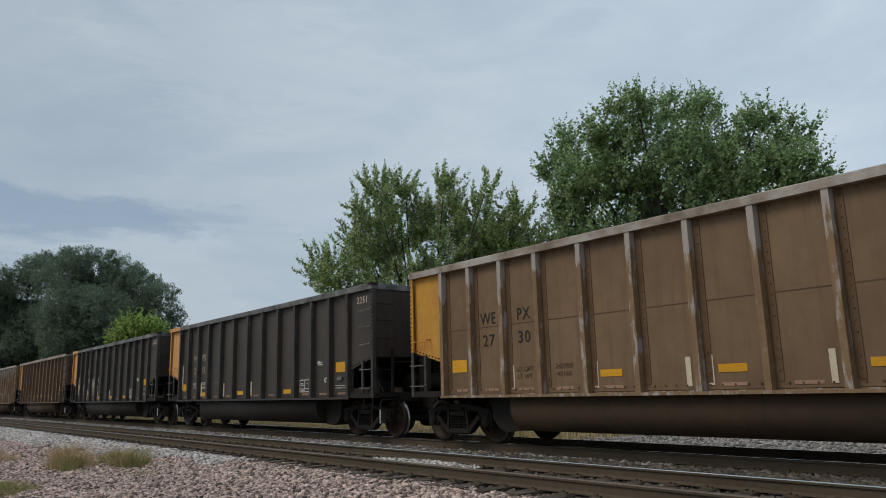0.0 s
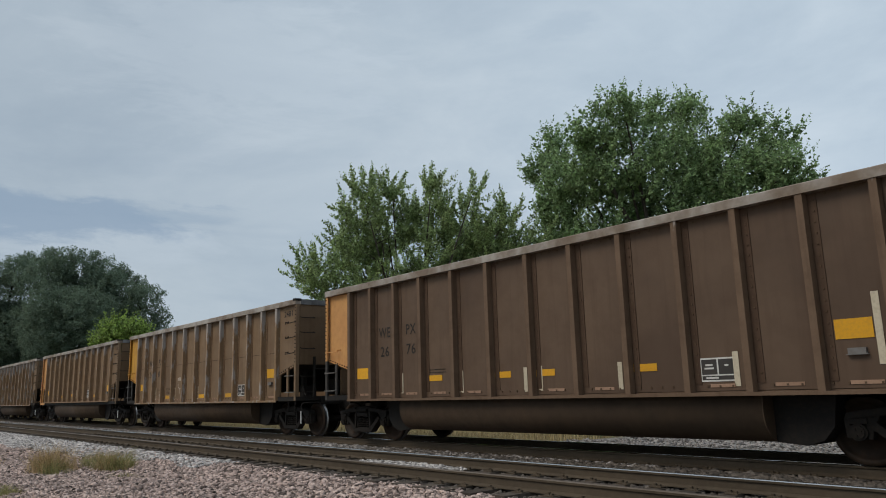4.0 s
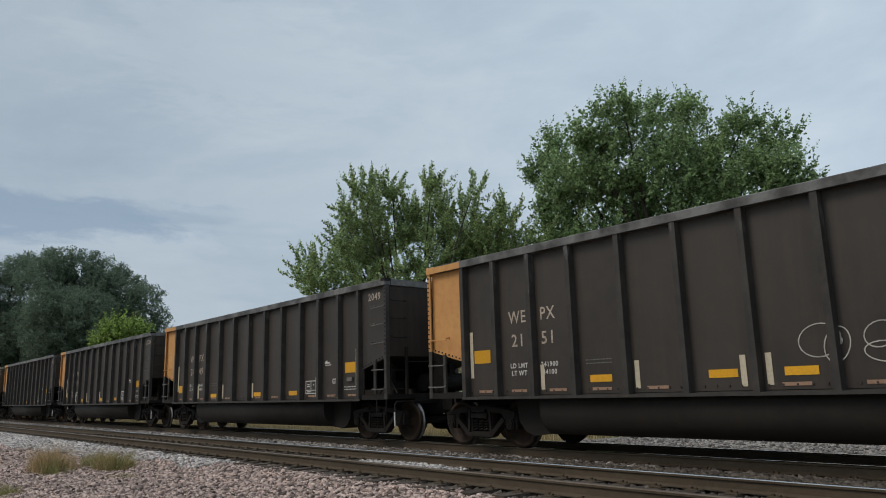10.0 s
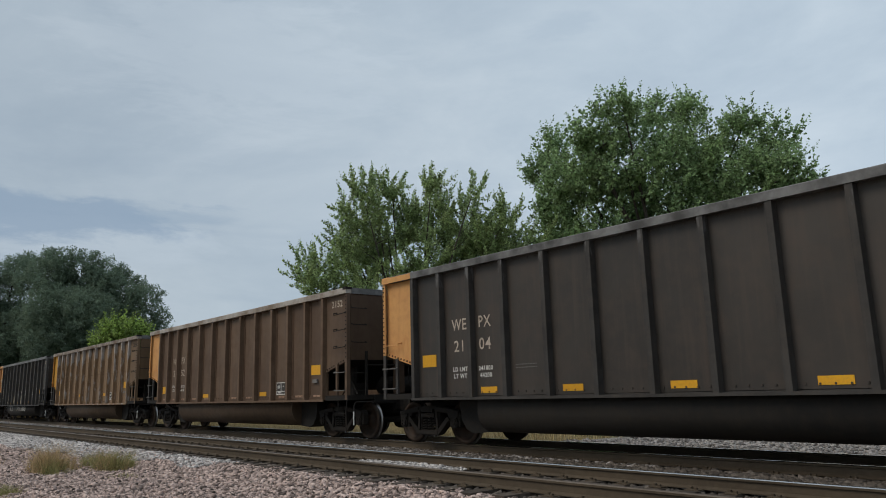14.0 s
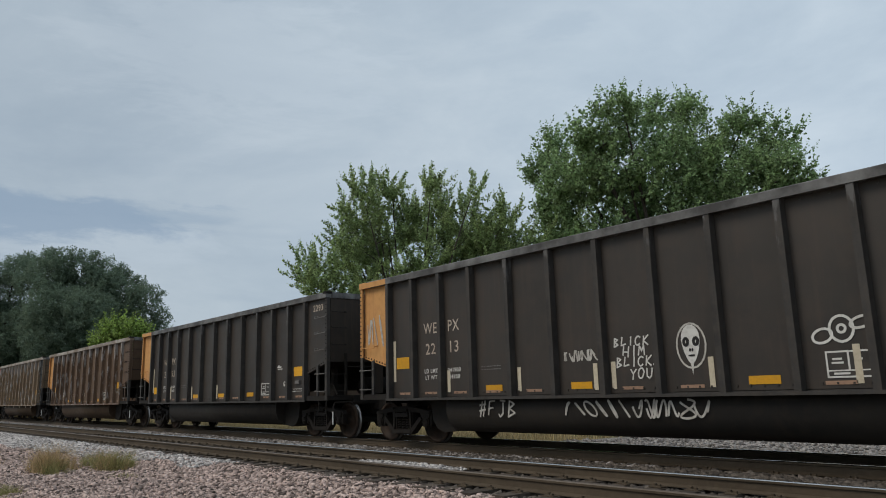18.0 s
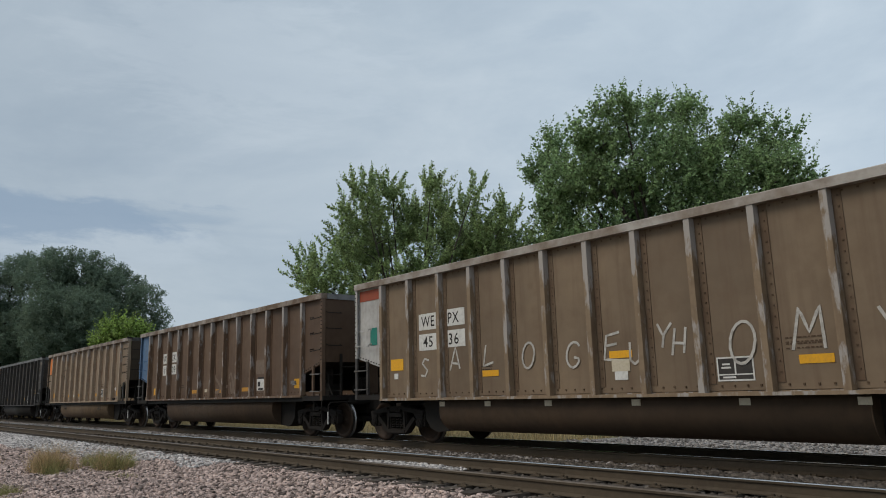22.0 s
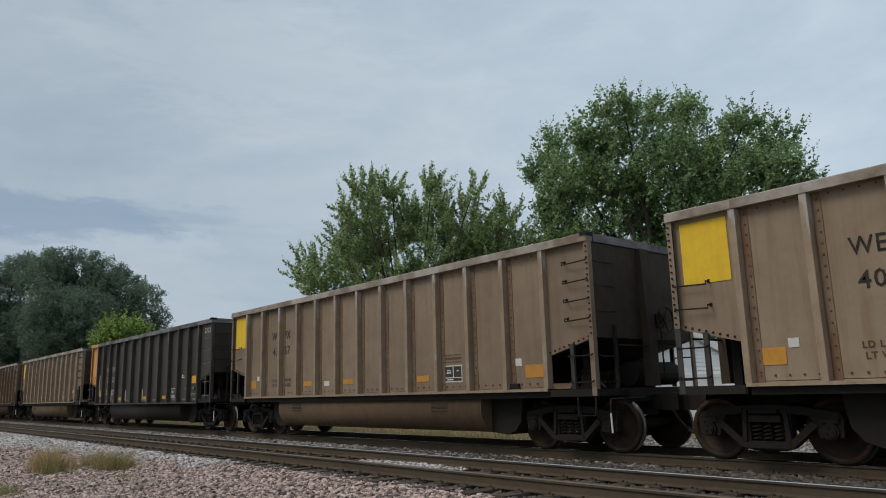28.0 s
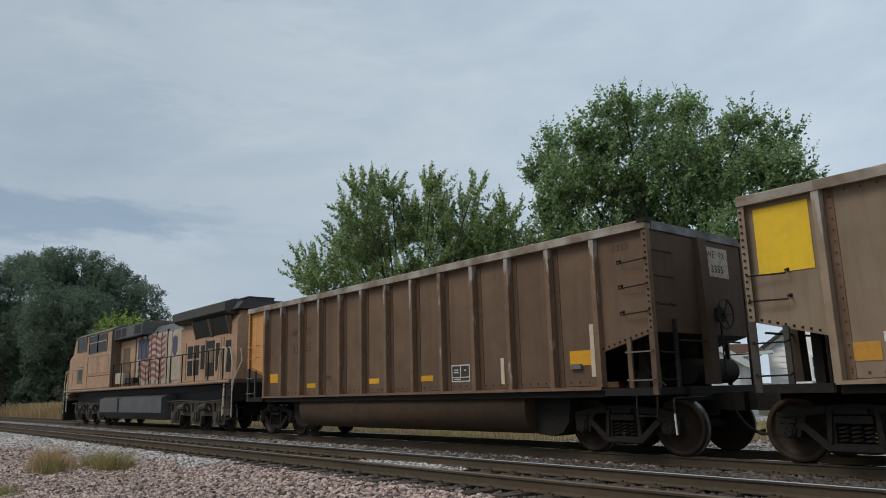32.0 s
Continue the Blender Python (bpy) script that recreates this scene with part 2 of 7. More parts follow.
def lathe(bm, profile, seg=32, slots=None):
    """Turns (radius, y) points round the y axis."""
    rings = [[bm.verts.new((r * math.cos(2 * math.pi * i / seg), y, r * math.sin(2 * math.pi * i / seg))) for i in range(seg)] for r, y in profile]
    for j, (p, q) in enumerate(zip(rings, rings[1:])):
        for i in range(seg):
            f = bm.faces.new((p[i], p[(i + 1) % seg], q[(i + 1) % seg], q[i]))
            f.material_index = slots[j] if slots else 0
            f.smooth = True


def holed(bm, outline, holes, y0, y1):
    """A plate in the x-z plane with holes, from y0 to y1."""
    edges = []
    for loop in (outline, *holes):
        vs = [bm.verts.new((x, y0, z)) for x, z in loop]
        edges += [bm.edges.new((vs[i], vs[(i + 1) % len(vs)])) for i in range(len(vs))]
    filled = bmesh.ops.triangle_fill(bm, use_beauty=True, use_dissolve=False, edges=edges)
    faces = [g for g in filled["geom"] if isinstance(g, bmesh.types.BMFace)]
    grown = bmesh.ops.extrude_face_region(bm, geom=faces)
    for g in grown["geom"]:
        if isinstance(g, bmesh.types.BMVert):
            g.co.y = y1


MESH = {}


def mesh_of(key, build, bevel=0.0):
    """The mesh that build(bm) makes, made once under that key."""
    if key not in MESH:
        bm = bmesh.new()
        build(bm)
        if bevel:
            bmesh.ops.bevel(bm, geom=[e for e in bm.edges if len(e.link_faces) == 2 and e.calc_face_angle(0) > 0.6], offset=bevel, segments=1, affect="EDGES", profile=0.7)
        bmesh.ops.recalc_face_normals(bm, faces=bm.faces)
        me = bpy.data.meshes.new(key)
        bm.to_mesh(me)
        bm.free()
        MESH[key] = me
    return MESH[key]


def piece(name, me, materials, parent=None, at=(0, 0, 0), turn=(0, 0, 0), label="", sticky=False):
    """An object on a shared mesh, with its own materials. sticky: its place is held apart, so that it can be keyed from nought."""
    if isinstance(me, list):
        return [piece(name, one, materials, parent, at, turn, label, sticky) for one in me][0]
    ob = new(name, me)
    mats = materials if isinstance(materials, (list, tuple)) else [materials]
    while len(me.materials) < len(mats):
        me.materials.append(mats[len(me.materials)])
    for slot, m in zip(ob.material_slots, mats):
        slot.link = "OBJECT"
        slot.material = m
    place = pose(*at, *turn)
    if parent:
        ob.parent = parent
    if sticky:
        ob.matrix_parent_inverse = place
    else:
        ob.matrix_basis = place
    if label:
        ob["label"] = label
    return ob


def part(name, bm, material, parent, label=""):
    bmesh.ops.recalc_face_normals(bm, faces=bm.faces)
    me = bpy.data.meshes.new(name)
    bm.to_mesh(me)
    bm.free()
    return piece(name, me, material, parent, label=label)


def made(build, bevel=0.0):
    bm = bmesh.new()
    build(bm)
    if bevel:
        bmesh.ops.bevel(bm, geom=[e for e in bm.edges if len(e.link_faces) == 2 and e.calc_face_angle(0) > 0.6], offset=bevel, segments=1, affect="EDGES", profile=0.7)
    return bm


def thing(name, label, category, at=(0, 0, 0), group="", kind=""):
    ob = new(name)
    ob.location = at
    return tagged(ob, label, category, group, kind)


def loose_mesh(name, verts, faces, material, smooth=False):
    """One mesh from arrays of corners (n, 3) and of triangles or quads (m, k)."""
    me = bpy.data.meshes.new(name)
    verts, faces = np.asarray(verts, dtype=np.float32), np.asarray(faces, dtype=np.int32)
    m, k = faces.shape
    me.vertices.add(len(verts))
    me.vertices.foreach_set("co", verts.ravel())
    me.loops.add(m * k)
    me.loops.foreach_set("vertex_index", faces.ravel())
    me.polygons.add(m)
    me.polygons.foreach_set("loop_start", np.arange(m, dtype=np.int32) * k)
    if smooth:
        me.polygons.foreach_set("use_smooth", np.ones(m, dtype=bool))
    me.update(calc_edges=True)
    me.materials.append(material)
    return me


# lettering, cut once from the built-in font
LETTERS = {}


def lettering(strings):
    made_here = []
    for s, size, bold in strings:
        cu = bpy.data.curves.new("lettering", "FONT")
        cu.body, cu.size, cu.align_x, cu.align_y, cu.offset, cu.resolution_u = s, size, "CENTER", "CENTER", bold, 2
        cu.space_character = 1.12
        ob = new("lettering", cu)
        made_here.append(((s, size), ob))
    bpy.context.view_layer.update()
    deps = bpy.context.evaluated_depsgraph_get()
    for key, ob in made_here:
        LETTERS[key] = bpy.data.meshes.new_from_object(ob.evaluated_get(deps))
        LETTERS[key].materials.clear()
        if key[0].isalpha():
            LETTERS[key].transform(Matrix.Diagonal((0.86, 1, 1, 1)))
    for key, ob in made_here:
        cu = ob.data
        bpy.data.objects.remove(ob)
        bpy.data.curves.remove(cu)
# ---- ground, ballast and tracks ----
TRAIN_Y, NEAR_Y = 11.615, 7.93          # centre lines of the two tracks; the rails' tops lie at z = 0
GROUND = -0.55
M["soil"] = surface("dry_lawn", (0.21, 0.165, 0.075), (0.145, 0.135, 0.055), (0.27, 0.21, 0.11), grain=3.0, patch=0.12, rough=0.95, bump=0.4)
M["dirt"] = surface("gravel_dirt", (0.17, 0.125, 0.10), (0.22, 0.165, 0.135), (0.32, 0.26, 0.22), grain=16, patch=0.5, rough=0.95, bump=0.6)
M["lane"] = surface("lane_fines", (0.25, 0.235, 0.215), (0.19, 0.18, 0.165), (0.36, 0.34, 0.31), grain=12, patch=0.5, rough=0.95, bump=0.6)
M["bed"] = surface("ballast_fines", (0.060, 0.050, 0.042), (0.080, 0.068, 0.058), (0.13, 0.115, 0.10), grain=18, patch=0.6, rough=0.95, bump=0.7)
M["stone_pink"] = surface("pinkish_gravel", (0.385, 0.285, 0.245), (0.295, 0.222, 0.195), (0.50, 0.44, 0.405), grain=20, patch=0.35, rough=0.9, bump=0.2, island=0.8)
M["stone_white"] = surface("pale_limestone", (0.46, 0.43, 0.41), (0.37, 0.345, 0.33), (0.25, 0.21, 0.19), grain=20, patch=0.5, rough=0.9, bump=0.2, island=0.65)
M["stone_grey"] = surface("grey_ballast", (0.25, 0.23, 0.215), (0.19, 0.17, 0.16), (0.35, 0.31, 0.285), grain=20, patch=0.4, rough=0.9, bump=0.2, island=0.75)
# for coal chips, and for oily stones whose dark tone includes the train's shade
M["stone_coal_shaded"] = surface("coal_and_shaded_ballast", (0.060, 0.050, 0.042), (0.042, 0.036, 0.031), (0.11, 0.09, 0.075), grain=20, patch=0.4, rough=0.9, bump=0.2, island=0.5)
M["stone_brown"] = surface("oily_ballast", (0.108, 0.090, 0.075), (0.080, 0.068, 0.060), (0.19, 0.16, 0.135), grain=20, patch=0.4, rough=0.9, bump=0.2, island=0.5)
M["tie"] = surface("weathered_tie", (0.085, 0.065, 0.050), (0.055, 0.045, 0.038), (0.16, 0.135, 0.11), grain=10, patch=1.5, streak=0.0, rough=0.9, bump=0.5, vary=0.35)
M["rail"] = surface("rusty_rail_web", (0.088, 0.065, 0.043), (0.062, 0.046, 0.031), (0.12, 0.093, 0.064), grain=14, patch=1.2, rough=0.8, bump=0.2)
M["shine"] = surface("shiny_rail_top", (0.62, 0.61, 0.60), (0.5, 0.49, 0.48), grain=9, patch=0.5, rough=0.22, metal=1.0, bump=0.01)

M["dull"] = surface("dull_rail_top", (0.16, 0.13, 0.105), (0.12, 0.095, 0.075), (0.22, 0.19, 0.16), grain=9, patch=0.5, rough=0.5, metal=0.3, bump=0.03)

ground = new("ground", loose_mesh("ground", [(-2500, -2500, GROUND), (2500, -2500, GROUND), (2500, 2500, GROUND), (-2500, 2500, GROUND)], [(0, 1, 2, 3)], M["soil"]))
tagged(ground, "dry yellow-green lawn and verge reaching the horizon", "ground", kind="structure")

gravel = part("gravel_yard", made(lambda bm: prism(bm, [(-3.0, GROUND - 0.1), (-3.0, GROUND + 0.03), (2.2, GROUND + 0.09), (5.5, GROUND + 0.12), (6.3, GROUND + 0.12), (6.3, GROUND - 0.1)], 0, -150, 30)), M["dirt"], None)
tagged(gravel, "trodden pinkish gravel beside the tracks", "gravel", kind="structure")
bed = part("ballast_bed", made(lambda bm: prism(bm, [(5.6, GROUND - 0.12), (5.6, GROUND + 0.10), (6.5, -0.225), (9.3, -0.215), (9.77, -0.27), (10.25, -0.215), (13.0, -0.215), (13.9, GROUND + 0.05), (14.5, GROUND - 0.12)], 0, -320, 60)), M["bed"], None)
tagged(bed, "raised grey ballast bed under two tracks", "ballast", kind="structure")

lane = part("gravel_lane", made(lambda bm: prism(bm, [(13.8, GROUND - 0.1), (13.8, GROUND + 0.03), (21.2, GROUND + 0.03), (21.2, GROUND - 0.1)], 0, -15.4, 40)), M["lane"], None)
tagged(lane, "grey gravel lane behind the tracks", "lane", kind="structure")

# rails
RAIL = [(-0.068, -0.172), (0.068, -0.172), (0.068, -0.160), (0.012, -0.135), (0.010, -0.045), (0.034, -0.036), (0.036, -0.010), (0.026, -0.0), (-0.026, -0.0), (-0.036, -0.010), (-0.034, -0.036), (-0.010, -0.045), (-0.012, -0.135), (-0.068, -0.160)]


def build_rail(bm):
    prism(bm, RAIL, 0, -320, 60)
    for f in bm.faces:
        c = f.calc_center_median()
        if c.z > -0.006 and abs(f.normal.x) < 0.5:
            f.material_index = 1


def build_tie(bm):
    box(bm, -0.11, 0.11, -1.30, 1.30, -0.34, -0.178)


tie_mesh = mesh_of("tie", build_tie, 0.012)


def build_hardware(bm):
    """Tie plates with their spikes on both rails, from tie to tie."""
    for i in range(-60, 8):
        x = i * 0.53
        for side in (-0.753, 0.753):
            box(bm, x - 0.095, x + 0.095, side - 0.19, side + 0.19, -0.180, -0.166)
            for dx, dy in ((-0.06, -0.085), (0.06, 0.085), (0.05, -0.15), (-0.05, 0.15)):
                box(bm, x + dx - 0.018, x + dx + 0.018, side + dy - 0.02, side + dy + 0.02, -0.168, -0.140)


def build_far_ties(bm):
    for i in range(-600, -85):
        box(bm, i * 0.53 - 0.11, i * 0.53 + 0.11, -1.30, 1.30, -0.34, -0.178)


hardware_mesh = mesh_of("tie_plates", build_hardware)
far_tie_mesh = mesh_of("far_ties", build_far_ties)
rail_mesh = mesh_of("rail", build_rail)
rng = random.Random(4)
for y, words in ((NEAR_Y, "empty railway track with bright-topped rusty rails on wooden ties"), (TRAIN_Y, "railway track under the coal train, rusty rails on ties")):
    track = thing("railway_track", words, "track", (0, y, 0), kind="structure")
    for side in (-0.753, 0.753):
        dull = y == NEAR_Y and side < 0
        piece("rail", rail_mesh, [M["rail"], M["dull"] if dull else M["shine"]], track, (0, side, 0))
    for i in range(-85, 8):
        piece("tie", tie_mesh, M["tie"], track, (i * 0.53 + rng.uniform(-0.03, 0.03), rng.uniform(-0.06, 0.06), rng.uniform(-0.012, 0.004)), (0, 0, rng.uniform(-1.2, 1.2)))
    tagged(piece("tie_plates", hardware_mesh, M["rail"], track), kind="stuff")
    tagged(piece("far_ties", far_tie_mesh, M["tie"], track), kind="stuff")


# loose stones: angular blocks, each its own island
def stones(name, label, material, count, xs, ys, height, size, seed, keep=None, lean=1.0):
    r = np.random.default_rng(seed)
    u = r.random(count) ** lean
    x = xs[1] + (xs[0] - xs[1]) * u
    y = r.uniform(ys[0], ys[1], count)
    if keep is not None:
        ok = keep(x, y)
        x, y = x[ok], y[ok]
    k = len(x)
    s = r.uniform(size[0], size[1], k) * (0.8 + 0.5 * r.random(k))
    cube = np.array([(-1, -1, -1), (1, -1, -1), (1, 1, -1), (-1, 1, -1), (-1, -1, 1), (1, -1, 1), (1, 1, 1), (-1, 1, 1)], dtype=float) * 0.5
    v = cube[None] + r.uniform(-0.24, 0.24, (k, 8, 3))
    v[:, 4:, :2] *= 0.75
    v *= s[:, None, None] * np.stack([r.uniform(0.8, 1.35, k), r.uniform(0.7, 1.1, k), r.uniform(0.32, 0.66, k)], -1)[:, None]
    a, b = r.uniform(0, 6.283, k), r.uniform(-0.6, 0.6, k)
    ca, sa, cb, sb = np.cos(a), np.sin(a), np.cos(b), np.sin(b)
    X, Z = v[..., 0] * cb[:, None] + v[..., 2] * sb[:, None], -v[..., 0] * sb[:, None] + v[..., 2] * cb[:, None]
    X, Y = X * ca[:, None] - v[..., 1] * sa[:, None], X * sa[:, None] + v[..., 1] * ca[:, None]
    P = np.stack([X + x[:, None], Y + y[:, None], Z + (height(x, y) + s * 0.12)[:, None]], -1).reshape(-1, 3)
    quad = np.array([(3, 2, 1, 0), (4, 5, 6, 7), (0, 1, 5, 4), (1, 2, 6, 5), (2, 3, 7, 6), (3, 0, 4, 7)])
    F = (quad[None] + (np.arange(k) * 8)[:, None, None]).reshape(-1, 4)
    return tagged(new(name, loose_mesh(name, P, F, material)), label, "stones", kind="stuff")


def yard_top(x, y):
    return np.interp(y, [-3, 2.2, 5.5, 6.3], [GROUND + 0.03, GROUND + 0.09, GROUND + 0.12, GROUND + 0.12])


def bed_top(x, y):
    return np.interp(y, [5.6, 6.5, 9.3, 9.77, 10.25, 13.0, 13.9], [GROUND + 0.10, -0.225, -0.215, -0.27, -0.215, -0.215, GROUND + 0.05])


def r_edge(x, y):
    return 1.6 * np.sin(y * 2.3) + 0.8 * np.sin(y * 6.1 + x)


stones("gravel", "loose pinkish-brown crushed gravel", M["stone_pink"], 90000, (-34, -7), (1.2, 6.2), yard_top, (0.018, 0.050), 1, lambda x, y: x < -6.2 - 0.9 * (7 - y) * 0.9 + 0.5)
stones("limestone", "heap of pale limestone ballast along the track shoulder", M["stone_white"], 16000, (-60, -13), (5.35, 6.75), lambda x, y: bed_top(x, y) + 0.02, (0.036, 0.075), 2, lambda x, y: y > np.interp(x, [-60, -32, -21, -15.5, -14], [5.3, 5.4, 5.95, 6.25, 6.9]) + 0.15 * np.sin(x * 1.7))
stones("shoulder_gravel", "brown gravel against the tie ends", M["stone_pink"], 15000, (-24, -4), (5.5, 6.85), lambda x, y: bed_top(x, y), (0.03, 0.068), 3)
stones("crib_ballast", "dark oily ballast between the ties", M["stone_brown"], 21000, (-42, -1), (6.6, 9.3), lambda x, y: bed_top(x, y) - 0.005, (0.04, 0.075), 4, lambda x, y: np.abs(((x / 0.53 + 0.5) % 1) - 0.5) > 0.2)
stones("spilled_limestone", "pale limestone spilled between the rails", M["stone_white"], 1100, (-12.4, -9.4), (7.95, 8.62), lambda x, y: bed_top(x, y) + 0.05, (0.03, 0.06), 8, lambda x, y: np.abs(y - 8.33) < 0.34 - 0.17 * np.abs(x + 10.9))
stones("ballast", "grey crushed-rock ballast between the two tracks", M["stone_grey"], 26000, (-70, -7), (9.1, 10.7), lambda x, y: bed_top(x, y) + 0.02, (0.04, 0.085), 5, lambda x, y: x < -9.5 + 2.5 * np.sin(y * 9) + 1.5 * np.sin(x * 3.1))
stones("stained_ballast", "brown oil-stained ballast between the two tracks", M["stone_brown"], 13000, (-15, -1), (9.1, 10.7), lambda x, y: bed_top(x, y) + 0.012, (0.04, 0.085), 7)
# oily stones, darkened further: shade from the cars is put into their colour
stones("far_ballast", "oily ballast beneath the train, darkened with the cars' shade", M["stone_coal_shaded"], 14000, (-36, 0), (10.7, 13.9), lambda x, y: bed_top(x, y), (0.045, 0.085), 6)
stones("drive_gravel", "loose grey gravel on the lane behind the tracks", M["stone_grey"], 9000, (-16, 2), (13.8, 21.0), lambda x, y: np.full_like(x, GROUND + 0.035), (0.04, 0.09), 9, lambda x, y: x > -15.2 + 0.6 * r_edge(x, y))

stones("scattered_stones", "larger broken stones lying in the pinkish gravel", M["stone_pink"], 1500, (-30, -6.5), (1.4, 6.1), lambda x, y: yard_top(x, y) + 0.02, (0.045, 0.075), 23, lambda x, y: x < -6.2 - 0.9 * (7 - y) * 0.9 + 0.5)
stones("dark_chips", "dark cinders and coal chips in the gravel", M["stone_coal_shaded"], 320, (-30, -6.5), (1.4, 6.3), lambda x, y: yard_top(x, y) + 0.015, (0.03, 0.055), 24, lambda x, y: x < -6.2 - 0.9 * (7 - y) * 0.9 + 0.5)

# grass
M["straw"] = surface("straw_weed", (0.50, 0.35, 0.19), (0.38, 0.275, 0.135), (0.56, 0.41, 0.25), grain=3, patch=2.0, rough=0.8, bump=0, island=0.35)
M["blade"] = surface("green_weed", (0.22, 0.225, 0.085), (0.28, 0.255, 0.105), (0.36, 0.28, 0.13), grain=3, patch=2.0, rough=0.8, bump=0, island=0.35)
M["verge"] = surface("verge_grass", (0.43, 0.335, 0.185), (0.34, 0.275, 0.145), (0.50, 0.40, 0.24), grain=2, patch=0.3, rough=0.9, bump=0, island=0.35)


def blades(name, material, count, place, height, lean, width, seed, dome=0.0):
    """Tapering blades of two quads each, at places from place(r, count)."""
    r = np.random.default_rng(seed)
    base = place(r, count)
    k = len(base)
    h = r.uniform(height[0], height[1], k)
    a, b = r.uniform(0, 6.283, k), r.uniform(0, 6.283, k)
    mid_at = base.mean(axis=0)
    away = base - mid_at
    reach = np.abs(away).max(axis=0) + 1e-3
    far = np.sqrt(((away[:, :2] / reach[:2]) ** 2).sum(axis=1)).clip(0, 1)
    h = h * (1 - dome * far ** 2)
    out = np.stack([np.cos(a), np.sin(a), np.zeros(k)], -1) * (h * r.uniform(0.1, lean, k))[:, None] + away / reach * (h * dome * 0.7)[:, None] * np.array([1, 1, 0])
    wide = np.stack([np.cos(b), np.sin(b), np.zeros(k)], -1) * (width * r.uniform(0.6, 1.3, k))[:, None]
    up = np.zeros((k, 3))
    up[:, 2] = h
    mid = base + up * 0.55 + out * 0.35
    tip = base + up + out
    P = np.stack([base - wide, base + wide, mid + wide * 0.7, mid - wide * 0.7, tip + wide * 0.15, tip - wide * 0.15], 1).reshape(-1, 3)
    F = (np.array([(0, 1, 2, 3), (3, 2, 4, 5)])[None] + (np.arange(k) * 6)[:, None, None]).reshape(-1, 4)
    return loose_mesh(name, P, F, material)


def clump_at(cx, cy, cz, rx, ry, tufts=9):
    """Places for blades: ragged tufts within an ellipse."""
    def place(r, n):
        rad, a = r.random(tufts) ** 0.6, r.uniform(0, 6.283, tufts)
        mid = np.stack([cx + rx * rad * np.cos(a), cy + ry * rad * np.sin(a), np.full(tufts, cz)], -1)
        off = r.normal(size=(n, 3)) * np.array([rx * 0.16, ry * 0.2, 0])
        return mid[(tufts * r.random(n) ** 1.3).astype(int)] + off
    return place


def weed(at, rx, ry, height, count, material, label, seed, width=0.0045):
    tagged(new("weed", blades("weed", material, count, clump_at(0, 0, 0, rx, ry, 16), height, 1.0, width, seed, 0.5)), label, "weed", kind="stuff").location = at


weed((-19.3, 4.25, -0.46), 0.95, 0.45, (0.08, 0.74), 1250, M["straw"], "tall dry straw-coloured weed clump in gravel", 11)
weed((-19.1, 4.25, -0.46), 0.85, 0.40, (0.05, 0.40), 900, M["blade"], "green blades within the dry weed clump", 12)
weed((-19.6, 5.45, -0.44), 1.2, 0.35, (0.05, 0.36), 800, M["blade"], "low green weeds between the clumps", 13)
weed((-18.4, 5.35, -0.44), 0.75, 0.38, (0.06, 0.56), 1100, M["blade"], "green-yellow weed clump beside pale ballast", 14)
weed((-18.2, 5.30, -0.44), 0.65, 0.3, (0.08, 0.56), 520, M["straw"], "straw blades in the greener weed clump", 19)
weed((-23.0, 3.2, -0.48), 1.2, 0.6, (0.15, 0.42), 700, M["straw"], "low dry weeds at the gravel's edge", 15)
weed((-22.5, 4.9, -0.46), 1.6, 0.4, (0.06, 0.2), 300, M["straw"], "sparse dry weeds in the gravel", 20)
weed((-16.2, 5.0, -0.46), 0.7, 0.3, (0.05, 0.14), 220, M["blade"], "sparse low weeds in the gravel", 16)
weed((-15.6, 2.35, -0.48), 1.2, 0.6, (0.06, 0.18), 3600, M["blade"], "patch of short green grass at the gravel's edge", 17)
weed((-16.5, 7.6, -0.2), 0.5, 0.3, (0.04, 0.1), 150, M["blade"], "tiny weeds between the rails", 18)


def verge_place(r, n):
    x = r.uniform(-75, 2, n)
    y = 14.2 + 6.6 * np.clip((x + 16.5) / 1.5, 0, 1) + 9 * r.random(n) ** 1.6
    return np.stack([x, y, np.full(n, GROUND)], -1)


tagged(new("verge_grass", blades("verge_grass", M["verge"], 60000, verge_place, (0.12, 0.42), 0.5, 0.012, 21)), "dry yellowing grass verge beyond the tracks", "grass", kind="stuff")


def far_verge(r, n):
    return np.stack([r.uniform(-150, -60, n), 13.5 + 14 * r.random(n), np.full(n, GROUND)], -1)


tagged(new("far_verge_grass", blades("far_verge_grass", M["verge"], 26000, far_verge, (0.3, 0.8), 0.5, 0.03, 22)), "tall straw-coloured grass down the line", "grass", kind="stuff")


def bend_place(r, n):
    x = r.uniform(-110, -62, n)
    return np.stack([x, 14.1 + (-0.235 * x - 13.4).clip(0.5, 9) * r.random(n), np.full(n, GROUND)], -1)


tagged(new("tall_grass", blades("tall_grass", M["straw"], 22000, bend_place, (0.3, 1.75), 0.7, 0.03, 25)), "tall dry straw-coloured grass before the far trees", "grass", kind="stuff")
# ---- trees ----
M["bark"] = surface("grey_bark", (0.075, 0.062, 0.05), (0.05, 0.042, 0.034), (0.10, 0.09, 0.075), grain=6, patch=1.0, rough=0.95, bump=0.6)


